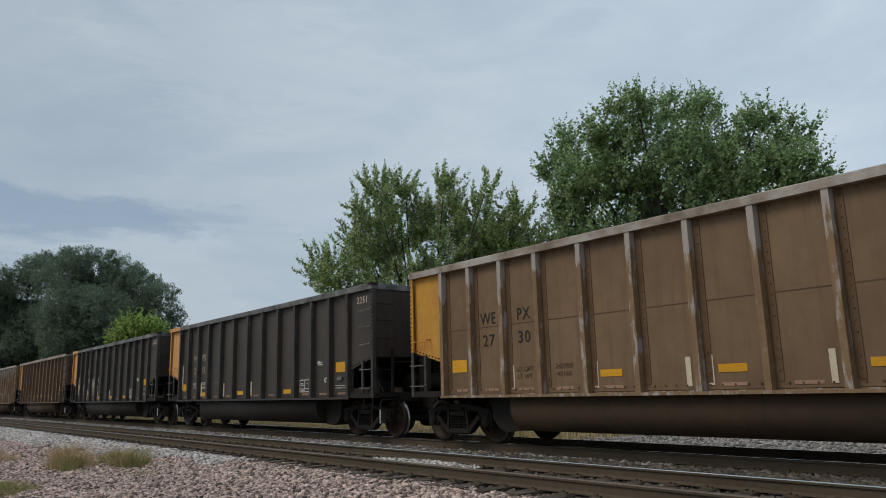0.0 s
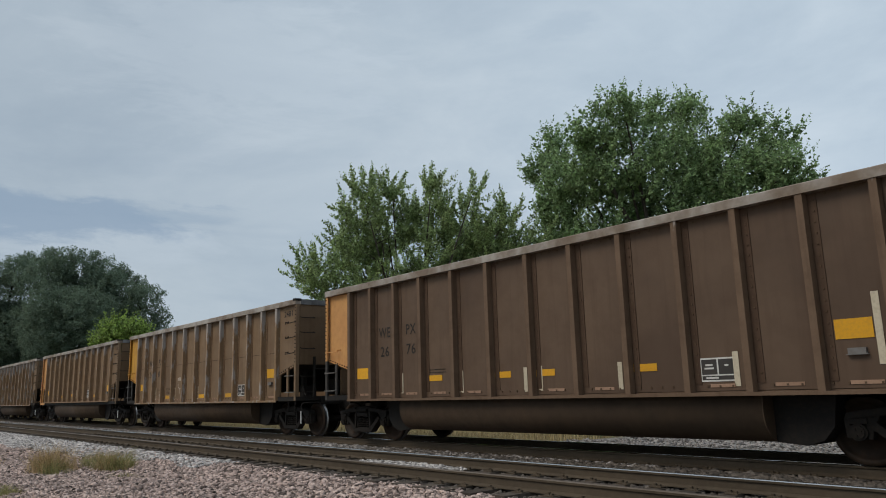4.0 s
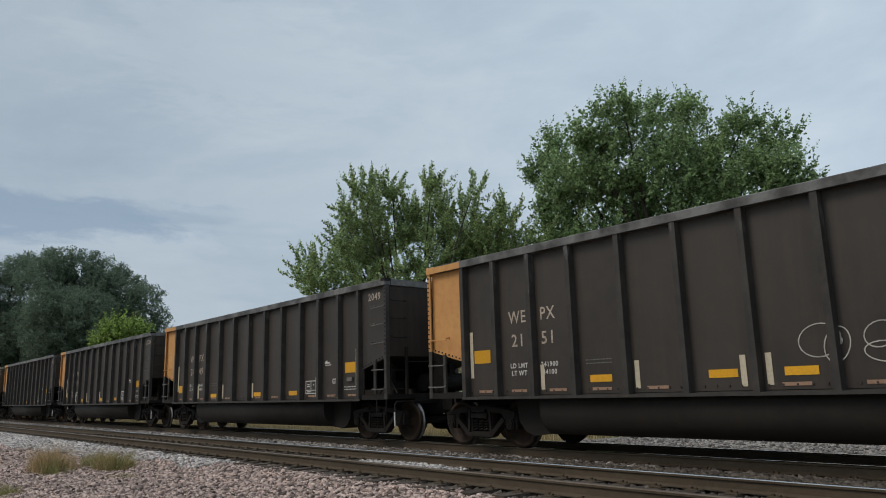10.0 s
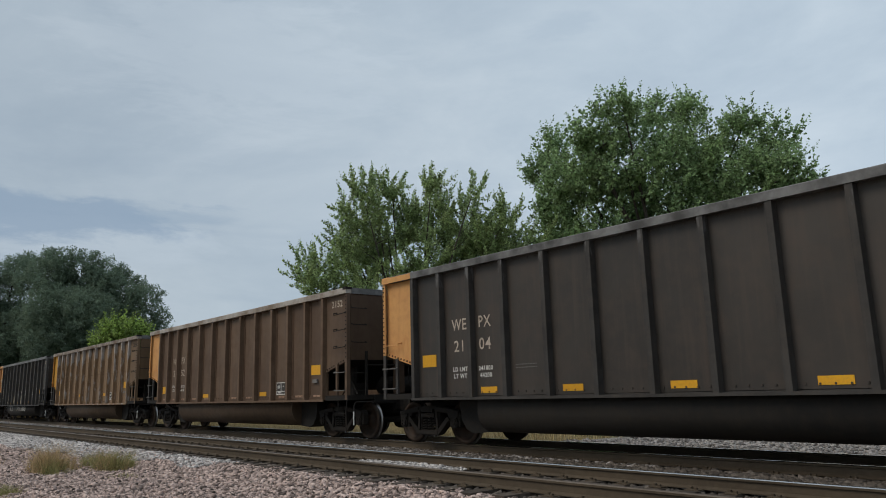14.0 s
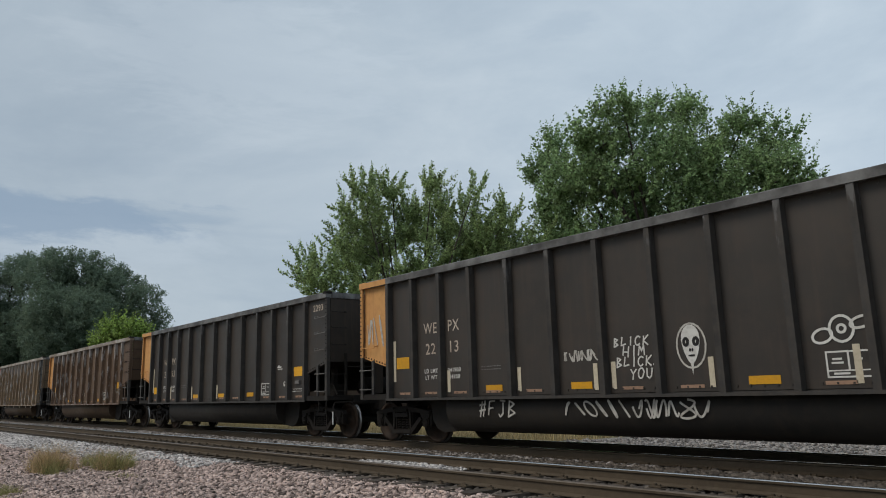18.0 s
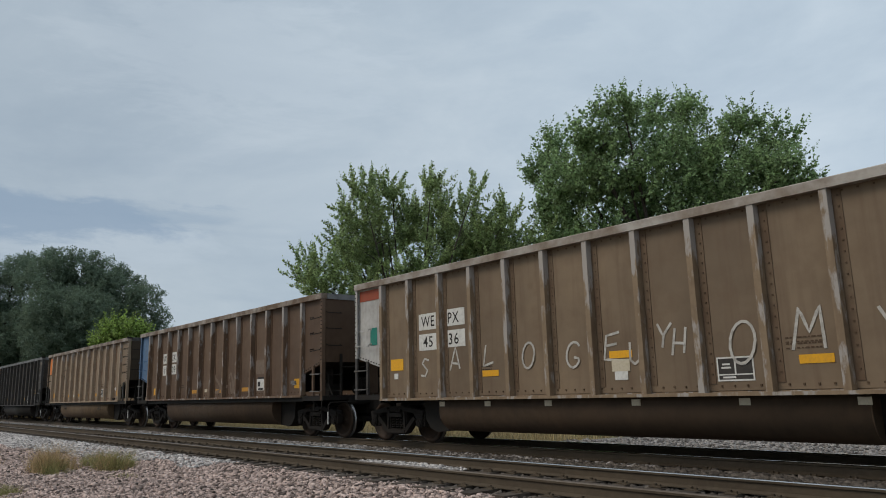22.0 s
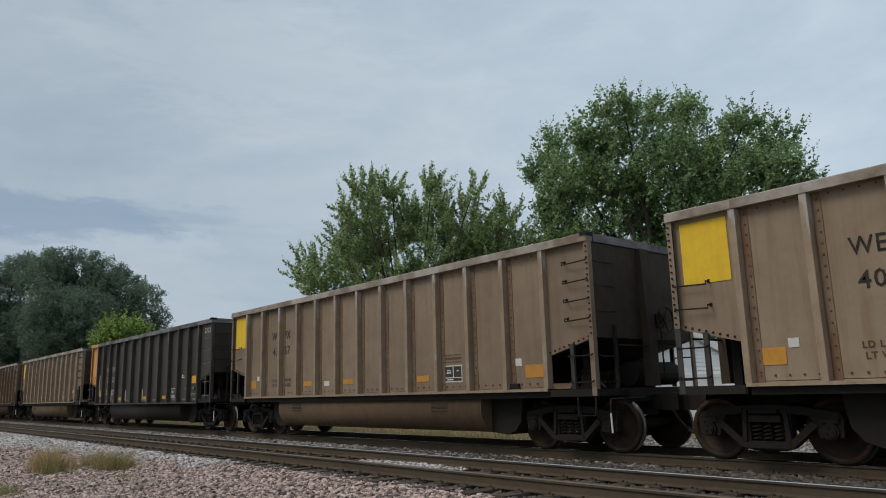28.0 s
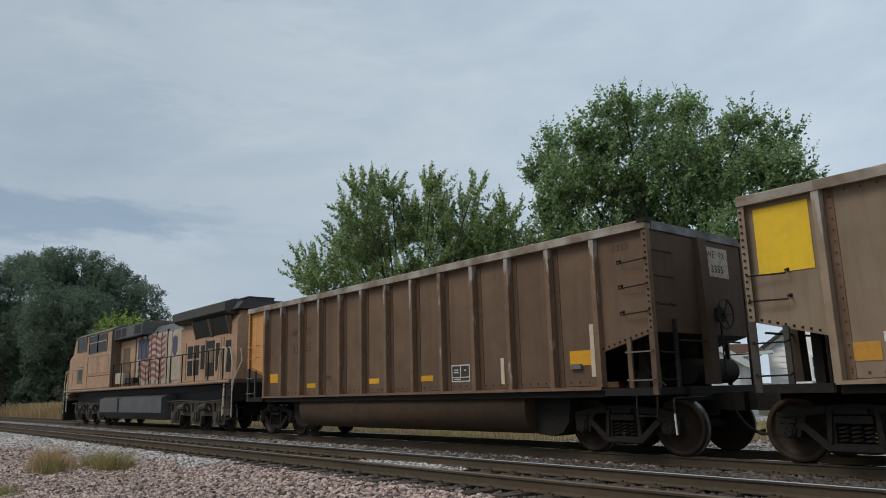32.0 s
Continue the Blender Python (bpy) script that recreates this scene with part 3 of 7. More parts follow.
def leaf_material(name, a, b, c, island=0.6):
    m = surface(name, a, b, c, grain=0.9, patch=0.35, rough=0.55, bump=0.0, island=island)
    n, l = m.node_tree.nodes, m.node_tree.links
    shader = n["Principled BSDF"]
    thin = n.new("ShaderNodeBsdfTranslucent")
    both = n.new("ShaderNodeMixShader")
    both.inputs[0].default_value = 0.5
    l.new(shader.inputs["Base Color"].links[0].from_socket, thin.inputs["Color"])
    l.new(shader.outputs[0], both.inputs[1])
    l.new(thin.outputs[0], both.inputs[2])
    l.new(both.outputs[0], n["Material Output"].inputs["Surface"])
    return m


M["leaf_maple"] = leaf_material("maple_leaf", (0.28, 0.385, 0.18), (0.21, 0.305, 0.145), (0.37, 0.47, 0.235))
M["leaf_silver"] = leaf_material("silver_green_leaf", (0.33, 0.42, 0.185), (0.23, 0.31, 0.14), (0.47, 0.53, 0.245))
# paler and bluer green: the far trees' haze is put into the leaf colour
M["leaf_dark"] = leaf_material("dark_far_leaf", (0.165, 0.225, 0.158), (0.135, 0.188, 0.134), (0.21, 0.265, 0.175), 0.3)
M["leaf_lime"] = leaf_material("lime_leaf", (0.27, 0.37, 0.10), (0.21, 0.31, 0.08), (0.35, 0.44, 0.13))


def crown_mesh(name, blobs, shoots, leaves, leaf, length, rise, material, seed, loose=0.1, sink=0.0, slim=0.36, fingers=0, scatter=0.45):
    """Leafy shoots over a group of ellipsoids (x, y, z, rx, ry, rz): each shoot a line of bent leaves."""
    r = np.random.default_rng(seed)
    B = np.array(blobs, dtype=float)
    weight = (B[:, 3] * B[:, 4] * B[:, 5]) ** 0.67
    pick = r.choice(len(B), shoots, p=weight / weight.sum())
    d = r.normal(size=(shoots, 3))
    d /= np.linalg.norm(d, axis=1)[:, None]
    rad = np.where(r.random(shoots) < 0.72, r.uniform(0.72, 1.06, shoots), r.uniform(0.4, 0.85, shoots))
    base = B[pick, :3] + d * B[pick, 3:] * rad[:, None]
    way = d * (1 - rise) + np.array([0, 0, 1.0]) * rise + r.normal(size=(shoots, 3)) * 0.28
    way /= np.linalg.norm(way, axis=1)[:, None]
    span = r.uniform(length[0], length[1], shoots)
    base -= way * span[:, None] * sink
    if fingers:
        # side sprays along each shoot, the last at its tip
        g = np.linspace(0.1, 1.0, fingers)[None, :, None]
        out = r.normal(size=(shoots, fingers, 3))
        out -= way[:, None] * (out * way[:, None]).sum(axis=2)[..., None]
        out /= np.linalg.norm(out, axis=2)[..., None]
        base = (base[:, None] + way[:, None] * span[:, None, None] * g).reshape(-1, 3)
        way = way[:, None] * 0.8 + out * (1.0 - 0.85 * g) + np.array([0, 0, 0.25])
        way = (way / np.linalg.norm(way, axis=2)[..., None]).reshape(-1, 3)
        shoots *= fingers
        span = r.uniform(0.24, 0.46, shoots)
    f = np.tile(np.linspace(0.0, 1.0, leaves), (shoots, 1))
    bend = np.array([0, 0, 1.0]) * (f ** 2 * span[:, None] * 0.18)[..., None]
    pos = base[:, None] + way[:, None] * (f * span[:, None])[..., None] + bend + r.normal(size=(shoots, leaves, 3)) * (loose * (1.1 - f))[..., None]
    side = r.normal(size=(shoots, leaves, 3))
    side /= np.linalg.norm(side, axis=2)[..., None]
    side += way[:, None] * 0.75
    side /= np.linalg.norm(side, axis=2)[..., None]
    size = leaf * r.uniform(0.65, 1.3, (shoots, leaves)) * (1.15 - 0.5 * f)
    out_way = pos - B[pick if not fingers else np.repeat(pick, fingers), :3][:, None]
    out_way /= np.linalg.norm(out_way, axis=2)[..., None] + 1e-6
    facing = out_way * 0.9 + np.array([0, 0, 0.75]) + r.normal(size=(shoots, leaves, 3)) * scatter
    flat = np.cross(side, facing)
    flat /= np.linalg.norm(flat, axis=2)[..., None] + 1e-6
    fold = np.cross(side, flat) * 0.18
    s3 = size[..., None]
    P = np.stack([pos, pos + side * s3 * 0.5 + flat * s3 * slim + fold * s3, pos + side * s3, pos + side * s3 * 0.5 - flat * s3 * slim + fold * s3], 2).reshape(-1, 3)
    F = np.arange(len(P)).reshape(-1, 4)
    tri = np.concatenate([F[:, [0, 1, 2]], F[:, [0, 2, 3]]])
    return loose_mesh(name, P, tri, material)


def tree(label, at, height, spread, blobs, shoots, leaves, leaf, length, rise, material, seed, trunk=0.3, limbs=9, loose=0.1, sink=0.0, slim=0.36, fingers=0, scatter=0.45):
    """A tapered trunk with limbs, under a crown of leafy shoots."""
    r = random.Random(seed)
    ob = thing("tree", label, "tree", at)
    bm = bmesh.new()
    fork = height * 0.24
    rod(bm, (0, 0, -0.2), (0, 0, fork), trunk * 1.15, 10, trunk * 0.85)
    for i in range(limbs):
        b = blobs[i % len(blobs)]
        tip = Vector(b[:3]) + Vector((r.uniform(-0.3, 0.3) * b[3], r.uniform(-0.3, 0.3) * b[4], r.uniform(-0.2, 0.3) * b[5]))
        start = Vector((0, 0, fork * r.uniform(0.75, 1.0)))
        mid = start.lerp(tip, 0.45) + Vector((r.uniform(-0.4, 0.4), r.uniform(-0.4, 0.4), height * 0.05))
        rod(bm, start, mid, trunk * 0.5, 7, trunk * 0.28)
        rod(bm, mid, tip, trunk * 0.28, 6, trunk * 0.07)
        for _ in range(4):
            a = mid.lerp(tip, r.uniform(0.1, 0.8))
            e = a + Vector((r.uniform(-1, 1), r.uniform(-1, 1), r.uniform(0.1, 1.1))) * spread * 0.06
            rod(bm, a, e, trunk * 0.12, 5, trunk * 0.04)
    part("trunk", bm, M["bark"], ob)
    crown = new("crown", crown_mesh("crown", blobs, shoots, leaves, leaf, length, rise, material, seed, loose, sink, slim, fingers, scatter))
    crown.parent = ob
    return ob


def blob_group(n, rx, ry, z0, z1, size, seed, shape=1.0):
    """Ellipsoids gathered into an uneven dome."""
    r = random.Random(seed)
    out = []
    for i in range(n):
        f = (i + 0.5) / n
        z = z0 + (z1 - z0) * f
        k = math.sqrt(max(0.05, 1 - (max(0, f - 0.35) / 0.72) ** 2)) * (0.75 + 0.25 * min(1, f / 0.3)) ** shape
        a = i * 2.4 + r.uniform(-0.4, 0.4)
        q = r.uniform(0.25, 0.72) * k
        s = size * r.uniform(0.75, 1.2)
        out.append((rx * q * math.cos(a), ry * q * math.sin(a), z, s, s, s * 0.8))
    return out


def lobes(rows, k=0.86):
    """Ellipsoids from rows of x, y, z and radius, a little flatter than round."""
    return [(x, y, z * 0.985, r * k, r * k, r * k * 0.9) for x, y, z, r in rows]


def clumped(blobs, count, share, seed):
    """Each ellipsoid broken into many small rounded clumps round its surface."""
    r = np.random.default_rng(seed)
    out = [(x, y, z, a * 0.84, b * 0.84, c * 0.84) for x, y, z, a, b, c in blobs]
    for x, y, z, a, b, c in blobs:
        d = r.normal(size=(count, 3))
        d /= np.linalg.norm(d, axis=1)[:, None]
        for q in d:
            k = share * r.uniform(0.75, 1.25)
            reach = 1.0 - 0.75 * k
            out.append((x + q[0] * a * reach, y + q[1] * b * reach, z + q[2] * c * reach, a * k, b * k, c * k * 0.85))
    return out


MAPLE = [(-6.6, -1.7, 14.7, 1.2), (-5.8, -1.2, 16, 1.2), (-1.4, -3.4, 15.4, 1.4), (-0.2, -2.5, 16.3, 1.2), (-0.6, 1.7, 17, 1.2), (1.2, 2.1, 16.7, 1.2), (1.2, 1.7, 14.5, 2.1), (-0.9, -1.7, 13.5, 2.7),
         (4.1, 3.2, 15.7, 1), (3.3, 2.7, 13.2, 2.4), (5.4, 3.9, 14.4, 1.2), (6.4, 2.2, 12, 1.4), (5.7, 3.3, 11.1, 1.4), (-4.2, -3, 11.6, 1.5), (-4.9, -2, 9.8, 1.8), (-1.7, 1.8, 11, 2.7),
         (5.8, 6.3, 12, 0.6), (3.4, 2, 10.2, 2.4), (-3.9, -2.2, 13.3, 2), (-3.2, -3, 7.4, 2.1), (1.5, 3, 7.1, 2.1), (4.5, -0.8, 8, 1.8), (-3.8, -2.8, 8.8, 1.7), (-4.5, -2.7, 11, 1.4),
         (-2, -2, 9, 2.6), (1.5, 1, 9.2, 2.6), (4.6, 4.4, 8.6, 2.4), (-2.8, -2.6, 6.4, 1.8), (0, 0, 6.6, 2.4), (3.6, 3, 6.4, 2.2), (0.4, 0.2, 12.6, 2.6), (-2.4, -2.2, 13, 2.2),
         (3.4, 2.6, 12.4, 2.2)]
SILVER = [(-1.7, -5, 7.5, 1.4), (-3, -1.6, 10, 1.5), (-2.6, -1.8, 11.4, 1), (-0.7, -2.8, 11.5, 1.4), (-1.4, -1.9, 12.8, 0.8), (-0.5, -1, 12.8, 0.9), (-1.3, -0.4, 10.4, 2), (-0.4, 1.8, 12, 1.2),
          (2.3, -0.2, 12.2, 0.6), (3.9, 1.3, 11.9, 0.7), (0.9, 3.8, 11.2, 1.6), (3.5, 4, 10.9, 0.9), (2.5, 5.3, 9.9, 1.4), (5.9, 3.7, 9.3, 0.7), (0.9, 0.7, 8.6, 1.6), (-2.5, -1.5, 8.6, 1.8),
          (-2.5, -5.4, 7.6, 0.6), (1.1, 4.8, 8.7, 1.7), (-0.6, -2.6, 6.2, 1.6), (1.8, 2.2, 6.4, 1.6), (0.2, 1.2, 10.6, 1.4), (1.2, 2.6, 9.6, 1.4), (2.6, 3.2, 9, 1.3), (-2.2, -2.9, 9.2, 1),
          (3.2, 3.4, 7.4, 1.4), (4.4, 4.6, 7.6, 1.2), (0.6, -0.4, 7.4, 1.5), (-1.9, -3.9, 6, 1.3)]
STAND_A = [(1.3, -5.3, 14.1, 2.6), (-1.4, -3.6, 16.8, 1.3), (1.0, -1.6, 15.4, 2.5), (-0.7, 1.4, 15.6, 2.2), (-0.5, 3.3, 13.2, 2.9), (5.5, 3.6, 11.9, 2.0), (4.4, -2.6, 9.4, 4.6),
           (-2.5, 3.8, 9.0, 3.6), (4.2, 6.1, 10.4, 1.0), (4.1, 5.0, 7.9, 2.5), (-5.6, -1.5, 4.8, 3.5), (1.2, 3.5, 5.1, 3.0)]
STAND_B = [(2.8, -1.3, 13.5, 3.2), (4.6, -0.1, 15.9, 2.2), (1.5, 1.5, 17.6, 1.2), (3.4, -3.6, 14.5, 2.5), (5.2, 0.8, 9.0, 4.3), (0.4, -4.4, 11.1, 4.2), (-4.6, 1.2, 5.8, 3.8), (-3.9, -2.4, 6.4, 3.8)]
YOUNG = [(-0.9, 0.0, 7.0, 1.2), (-2.1, -0.7, 6.6, 0.9), (-1.8, 1.6, 6.7, 0.9), (-3.7, -1.0, 6.1, 0.6), (-1.2, 2.2, 6.2, 0.5), (-2.0, 0.5, 5.4, 1.5), (-0.6, 0.2, 3.9, 1.3)]

tree("broad leafy maple with deep green crown behind the houses", (-21.9, 34.05, GROUND + 0.25), 17.5, 15, clumped([(x, y, z + 0.022 * z - 0.1, a, b, c) for x, y, z, a, b, c in lobes(MAPLE, 1.05)], 9, 0.42, 5), 5200, 26, 0.185, (0.5, 1.25), 0.42, M["leaf_maple"], 31, 0.42, 23, 0.11, 0.45, 0.40, scatter=0.5)
tree("spiky-topped silver maple with upright leafy plumes", (-31.6, 24.5, GROUND), 13, 13, [(x, y, z + 0.4, a, b, c) for x, y, z, a, b, c in lobes(SILVER, 0.88)], 900, 9, 0.150, (0.9, 1.75), 0.58, M["leaf_silver"], 32, 0.22, 20, 0.012, 0.34, 0.38, 12, scatter=0.5)
tree("small light-green young tree beyond the track", (-59.4, 17.7, GROUND), 6.5, 5, lobes(YOUNG), 560, 14, 0.26, (0.6, 1.3), 0.75, M["leaf_lime"], 33, 0.15, 7)
tree("tall dark-green tree in a far stand of trees", (-82.8, 21.1, GROUND), 17, 16, clumped(lobes(STAND_A + [(-1.0, 0.5, 11.5, 3.6), (2.5, 0.5, 12.5, 3.0), (0.5, -2.0, 8.0, 4.2)], 1.02), 12, 0.36, 6), 9000, 20, 0.19, (0.25, 0.6), 0.30, M["leaf_dark"], 41, 0.5, 12, 0.2, scatter=0.3)
tree("tall dark-green tree beside the line's far bend", (-94.3, 15.4, GROUND), 18, 16, clumped(lobes(STAND_B + [(1.5, -1.0, 9.5, 4.4)], 1.02), 12, 0.36, 7), 7600, 20, 0.20, (0.25, 0.6), 0.30, M["leaf_dark"], 42, 0.5, 10, 0.2, scatter=0.3)

tree("leafy green tree rising behind the white house", (-15.2, 45.0, GROUND), 9.5, 8, clumped(blob_group(9, 4.2, 3.0, 2.5, 8.3, 2.0, 91), 8, 0.45, 92), 1500, 22, 0.20, (0.4, 1.0), 0.4, M["leaf_maple"], 93, 0.25, 9, 0.15, 0.4, 0.42, scatter=0.8)
tree("low dense tree beyond the garages", (-27.5, 42.0, GROUND), 7.5, 9, clumped(blob_group(9, 6.0, 3.5, 1.6, 6.0, 2.1, 94), 8, 0.45, 95), 1500, 20, 0.22, (0.4, 1.0), 0.4, M["leaf_dark"], 96, 0.25, 9, 0.15, 0.4, 0.42, scatter=0.8)

# ---- houses glimpsed between the cars ----
M["siding"] = surface("white_lap_siding", (0.88, 0.89, 0.89), (0.82, 0.83, 0.84), (0.6, 0.6, 0.58), grain=5, patch=0.7, third_amount=0.15, rough=0.6, bump=0.03)
M["shingle"] = surface("dark_shingles", (0.055, 0.052, 0.050), (0.075, 0.070, 0.066), (0.11, 0.10, 0.095), grain=18, rough=0.9, bump=0.3)
M["redroof"] = surface("red_brown_shingles", (0.13, 0.065, 0.050), (0.10, 0.055, 0.042), (0.17, 0.10, 0.08), grain=18, rough=0.9, bump=0.3)
M["brick"] = surface("chimney_brick", (0.30, 0.085, 0.055), (0.22, 0.065, 0.045), (0.38, 0.2, 0.15), grain=18, rough=0.9, bump=0.3)
M["pane"] = glass_pane("window_glass", (0.10, 0.12, 0.14))
M["trim"] = surface("white_trim", (0.80, 0.80, 0.79), (0.72, 0.72, 0.71), grain=9, rough=0.5, bump=0.02)


def window(parent, at, turn, w, h):
    """A sash window: frame, sill and two panes."""
    f = piece("window", mesh_of("window_frame_%g_%g" % (w, h), lambda bm: (box(bm, -w / 2 - 0.1, -w / 2, -0.06, 0.02, -0.08, h + 0.1), box(bm, w / 2, w / 2 + 0.1, -0.06, 0.02, -0.08, h + 0.1), box(bm, -w / 2, w / 2, -0.06, 0.02, h, h + 0.1), box(bm, -w / 2, w / 2, -0.045, 0.02, h / 2 - 0.03, h / 2 + 0.03))), M["trim"], parent, at, turn)
    piece("sill", mesh_of("window_sill_%g" % w, lambda bm: box(bm, -w / 2 - 0.14, w / 2 + 0.14, -0.12, 0.0, -0.12, -0.05)), M["trim"], f)
    for z in (0.0, h / 2):
        piece("pane", mesh_of("window_pane_%g_%g" % (w, h), lambda bm: box(bm, -w / 2, w / 2, -0.012, 0.0, 0.0, h / 2)), M["pane"], f, (0, 0, z))


def gable_house(name, label, at, turn, width, depth, eave, peak, roof_material, board=0.16):
    """A house whose gable wall, clad in lapped boards, faces its own -y side; width along x."""
    ob = thing(name, label, "house", at)
    ob.rotation_euler.z = radians(turn)
    half = width / 2

    def shell(bm):
        prism(bm, [(-half, 0), (half, 0), (half, eave), (0, peak), (-half, eave)], 1, 0, depth)
    part("wall", made(shell), M["siding"], ob)
    rows = int(peak / board)
    for i in range(rows):
        z = i * board
        reach = half if z + board < eave else half * max(0.0, (peak - z - board) / (peak - eave))
        if reach > 0.15:
            key = "siding_board_%s_%d" % (name, round(reach * 100))
            piece("siding_board", mesh_of(key, lambda bm: prism(bm, [(0.0, 0.0), (-0.028, 0.0), (-0.006, board), (0.0, board)], 0, -reach, reach)), M["siding"], ob, (0, -0.003, z))
    slope = math.atan2(peak - eave, half)
    length = half / math.cos(slope) + 0.45
    for s in (-1, 1):
        bm = bmesh.new()
        box(bm, 0, length, -0.16, depth + 0.35, 0.05, 0.16)
        roof = part("roof", bm, roof_material, ob)
        roof.matrix_basis = pose(0, 0, peak, 0, 0, 0) @ (pose(0, 0, 0, 0, math.degrees(slope), 0) if s > 0 else pose(0, 0, 0, 0, 0, 180) @ pose(0, 0, 0, 0, math.degrees(slope), 0) @ pose(0, -depth, 0))
        bm = bmesh.new()
        box(bm, 0.02, length, -0.20, -0.165, -0.10, 0.17)
        rake = part("rake_board", bm, M["trim"], ob)
        rake.matrix_basis = pose(0, 0, peak, 0, math.degrees(slope) if s > 0 else 180 - math.degrees(slope), 0)
        if s < 0:
            rake.matrix_basis = pose(0, 0, peak) @ Matrix.Diagonal((-1, 1, 1, 1)) @ pose(0, 0, 0, 0, math.degrees(slope), 0)
    return ob


FACING = 49.6                 # the houses' fronts look along their lane
house = gable_house("white_house", "white clapboard house with broad gable, sash windows and brick chimney", (-10.77, 31.0, GROUND), 0.0, 8.5, 9, 3.1, 5.8, M["shingle"], 0.25)
for at, w, h in (((-2.20, -0.03, 1.80), 0.44, 0.86), ((-1.52, -0.03, 1.82), 0.46, 0.88), ((-0.62, -0.03, 3.92), 0.40, 1.10), ((0.22, -0.03, 3.98), 0.42, 1.16)):
    window(house, at, (0, 0, 0), w, h)
part("dormer", made(lambda bm: prism(bm, [(-2.92, 3.5), (-2.92, 4.92), (0.6, 5.42), (0.6, 3.5)], 1, 0.9, 4.5)), M["siding"], house, "white clapboard dormer behind the gable")
for i in range(6):
    piece("dormer_board", mesh_of("dormer_board", lambda bm: prism(bm, [(0.898, 0.0), (0.872, 0.0), (0.892, 0.25), (0.898, 0.25)], 0, -2.92, -0.9)), M["siding"], house, (0, 0, 3.5 + i * 0.25 - 0.10))
part("dormer_roof", made(lambda bm: prism(bm, [(-3.15, 4.89), (-3.15, 4.99), (0.7, 5.53), (0.7, 5.43)], 1, 0.70, 4.7)), M["trim"], house)
part("gable_vent", made(lambda bm: box(bm, -0.55, -0.25, -0.05, -0.012, 3.35, 3.43)), M["galv"], house, "small grey wall vent")
part("chimney", made(lambda bm: (box(bm, 0.75, 1.35, 2.0, 2.6, 5.0, 6.55), box(bm, 0.69, 1.41, 1.94, 2.66, 6.36, 6.46))), M["brick"], house)

porch = thing("porch", "white porch with a post and shaded grey wall beside the house", "porch", (-15.05, 29.17, GROUND))
porch.rotation_euler.z = radians(FACING)
part("roof", made(lambda bm: prism(bm, [(-0.3, 2.82), (2.2, 3.30), (2.2, 3.40), (-0.3, 2.92)], 0, -0.6, 0.95)), M["redroof"], porch)
part("fascia", made(lambda bm: prism(bm, [(-0.63, 2.72), (0.95, 2.86), (0.95, 3.0), (-0.63, 2.86)], 1, -0.36, -0.31)), M["trim"], porch)
for x in (-0.40,):
    piece("post", mesh_of("porch_post", lambda bm: box(bm, -0.11, 0.11, -0.08, 0.08, 0, 2.8), 0.01), M["trim"], porch, (x, -0.12, 0))
part("floor", made(lambda bm: box(bm, -0.6, 0.95, -0.3, 1.9, 0.15, 0.3)), M["trim"], porch)
part("back_wall", made(lambda bm: box(bm, -0.6, 0.95, 1.7, 1.9, 0.301, 2.95)), M["siding"], porch, "wall in the porch's shade")

garage = gable_house("garage", "white gabled garage behind the railway", (-16.3, 26.76, GROUND), FACING, 4.0, 5, 2.6, 3.85, M["redroof"])
part("garage_door", made(lambda bm: (box(bm, -1.3, 1.3, -0.06, -0.031, 0, 1.95), box(bm, -1.42, 1.42, -0.08, -0.031, 1.951, 2.07))), M["trim"], garage, "white overhead garage door")
ranch = gable_house("low_house", "low white house with a red-brown roof", (-36.5, 41.0, GROUND), 85, 8.5, 16, 2.6, 4.6, M["redroof"])
for at, w, h in (((-1.5, -0.03, 0.95), 0.9, 1.2), ((1.8, -0.03, 0.95), 0.9, 1.2)):
    window(ranch, at, (0, 0, 0), w, h)


def bush(label, at, rx, rz, shoots, material, seed):
    blobs = [(math.cos(i * 2.1) * rx * 0.5, math.sin(i * 2.1) * rx * 0.4, rz * (0.35 + 0.12 * i), rx * 0.55, rx * 0.5, rz * 0.42) for i in range(4)]
    ob = new("bush", crown_mesh("bush", blobs, shoots, 12, 0.12, (0.3, 0.7), 0.5, material, seed))
    ob.location = at
    return tagged(ob, label, "bush")


for i, (x, y, rx, rz) in enumerate(((-82, 19.5, 4.5, 7.0), (-73, 22.5, 4.0, 6.0), (-90, 19.5, 5.0, 8.0), (-99, 20.5, 5.5, 8.0), (-112, 21.5, 6.5, 9.0), (-66, 25.0, 3.5, 5.0), (-76, 27.0, 4.0, 6.5))):
    blobs = [(math.cos(q * 2.1) * rx * 0.5, math.sin(q * 2.1) * rx * 0.5, rz * (0.2 + 0.13 * q), rx * 0.55, rx * 0.55, rz * 0.24) for q in range(6)]
    ob = new("bush", crown_mesh("bush", clumped(blobs, 9, 0.45, 80 + i), 2200, 16, 0.24, (0.3, 0.7), 0.35, M["leaf_dark"], 60 + i, scatter=0.3))
    ob.location = (x, y, GROUND)
    tagged(ob, "dense dark undergrowth at the foot of far trees", "bush")
bush("dark green shrub before the white house", (-16.6, 20.8, GROUND), 1.0, 1.5, 420, M["leaf_maple"], 51)
bush("dark green shrub beside the porch", (-18.8, 22.5, GROUND), 1.4, 2.0, 420, M["leaf_maple"], 52)
bush("rounded shrub at the garage corner", (-21.5, 26.5, GROUND), 1.7, 1.9, 420, M["leaf_dark"], 53)
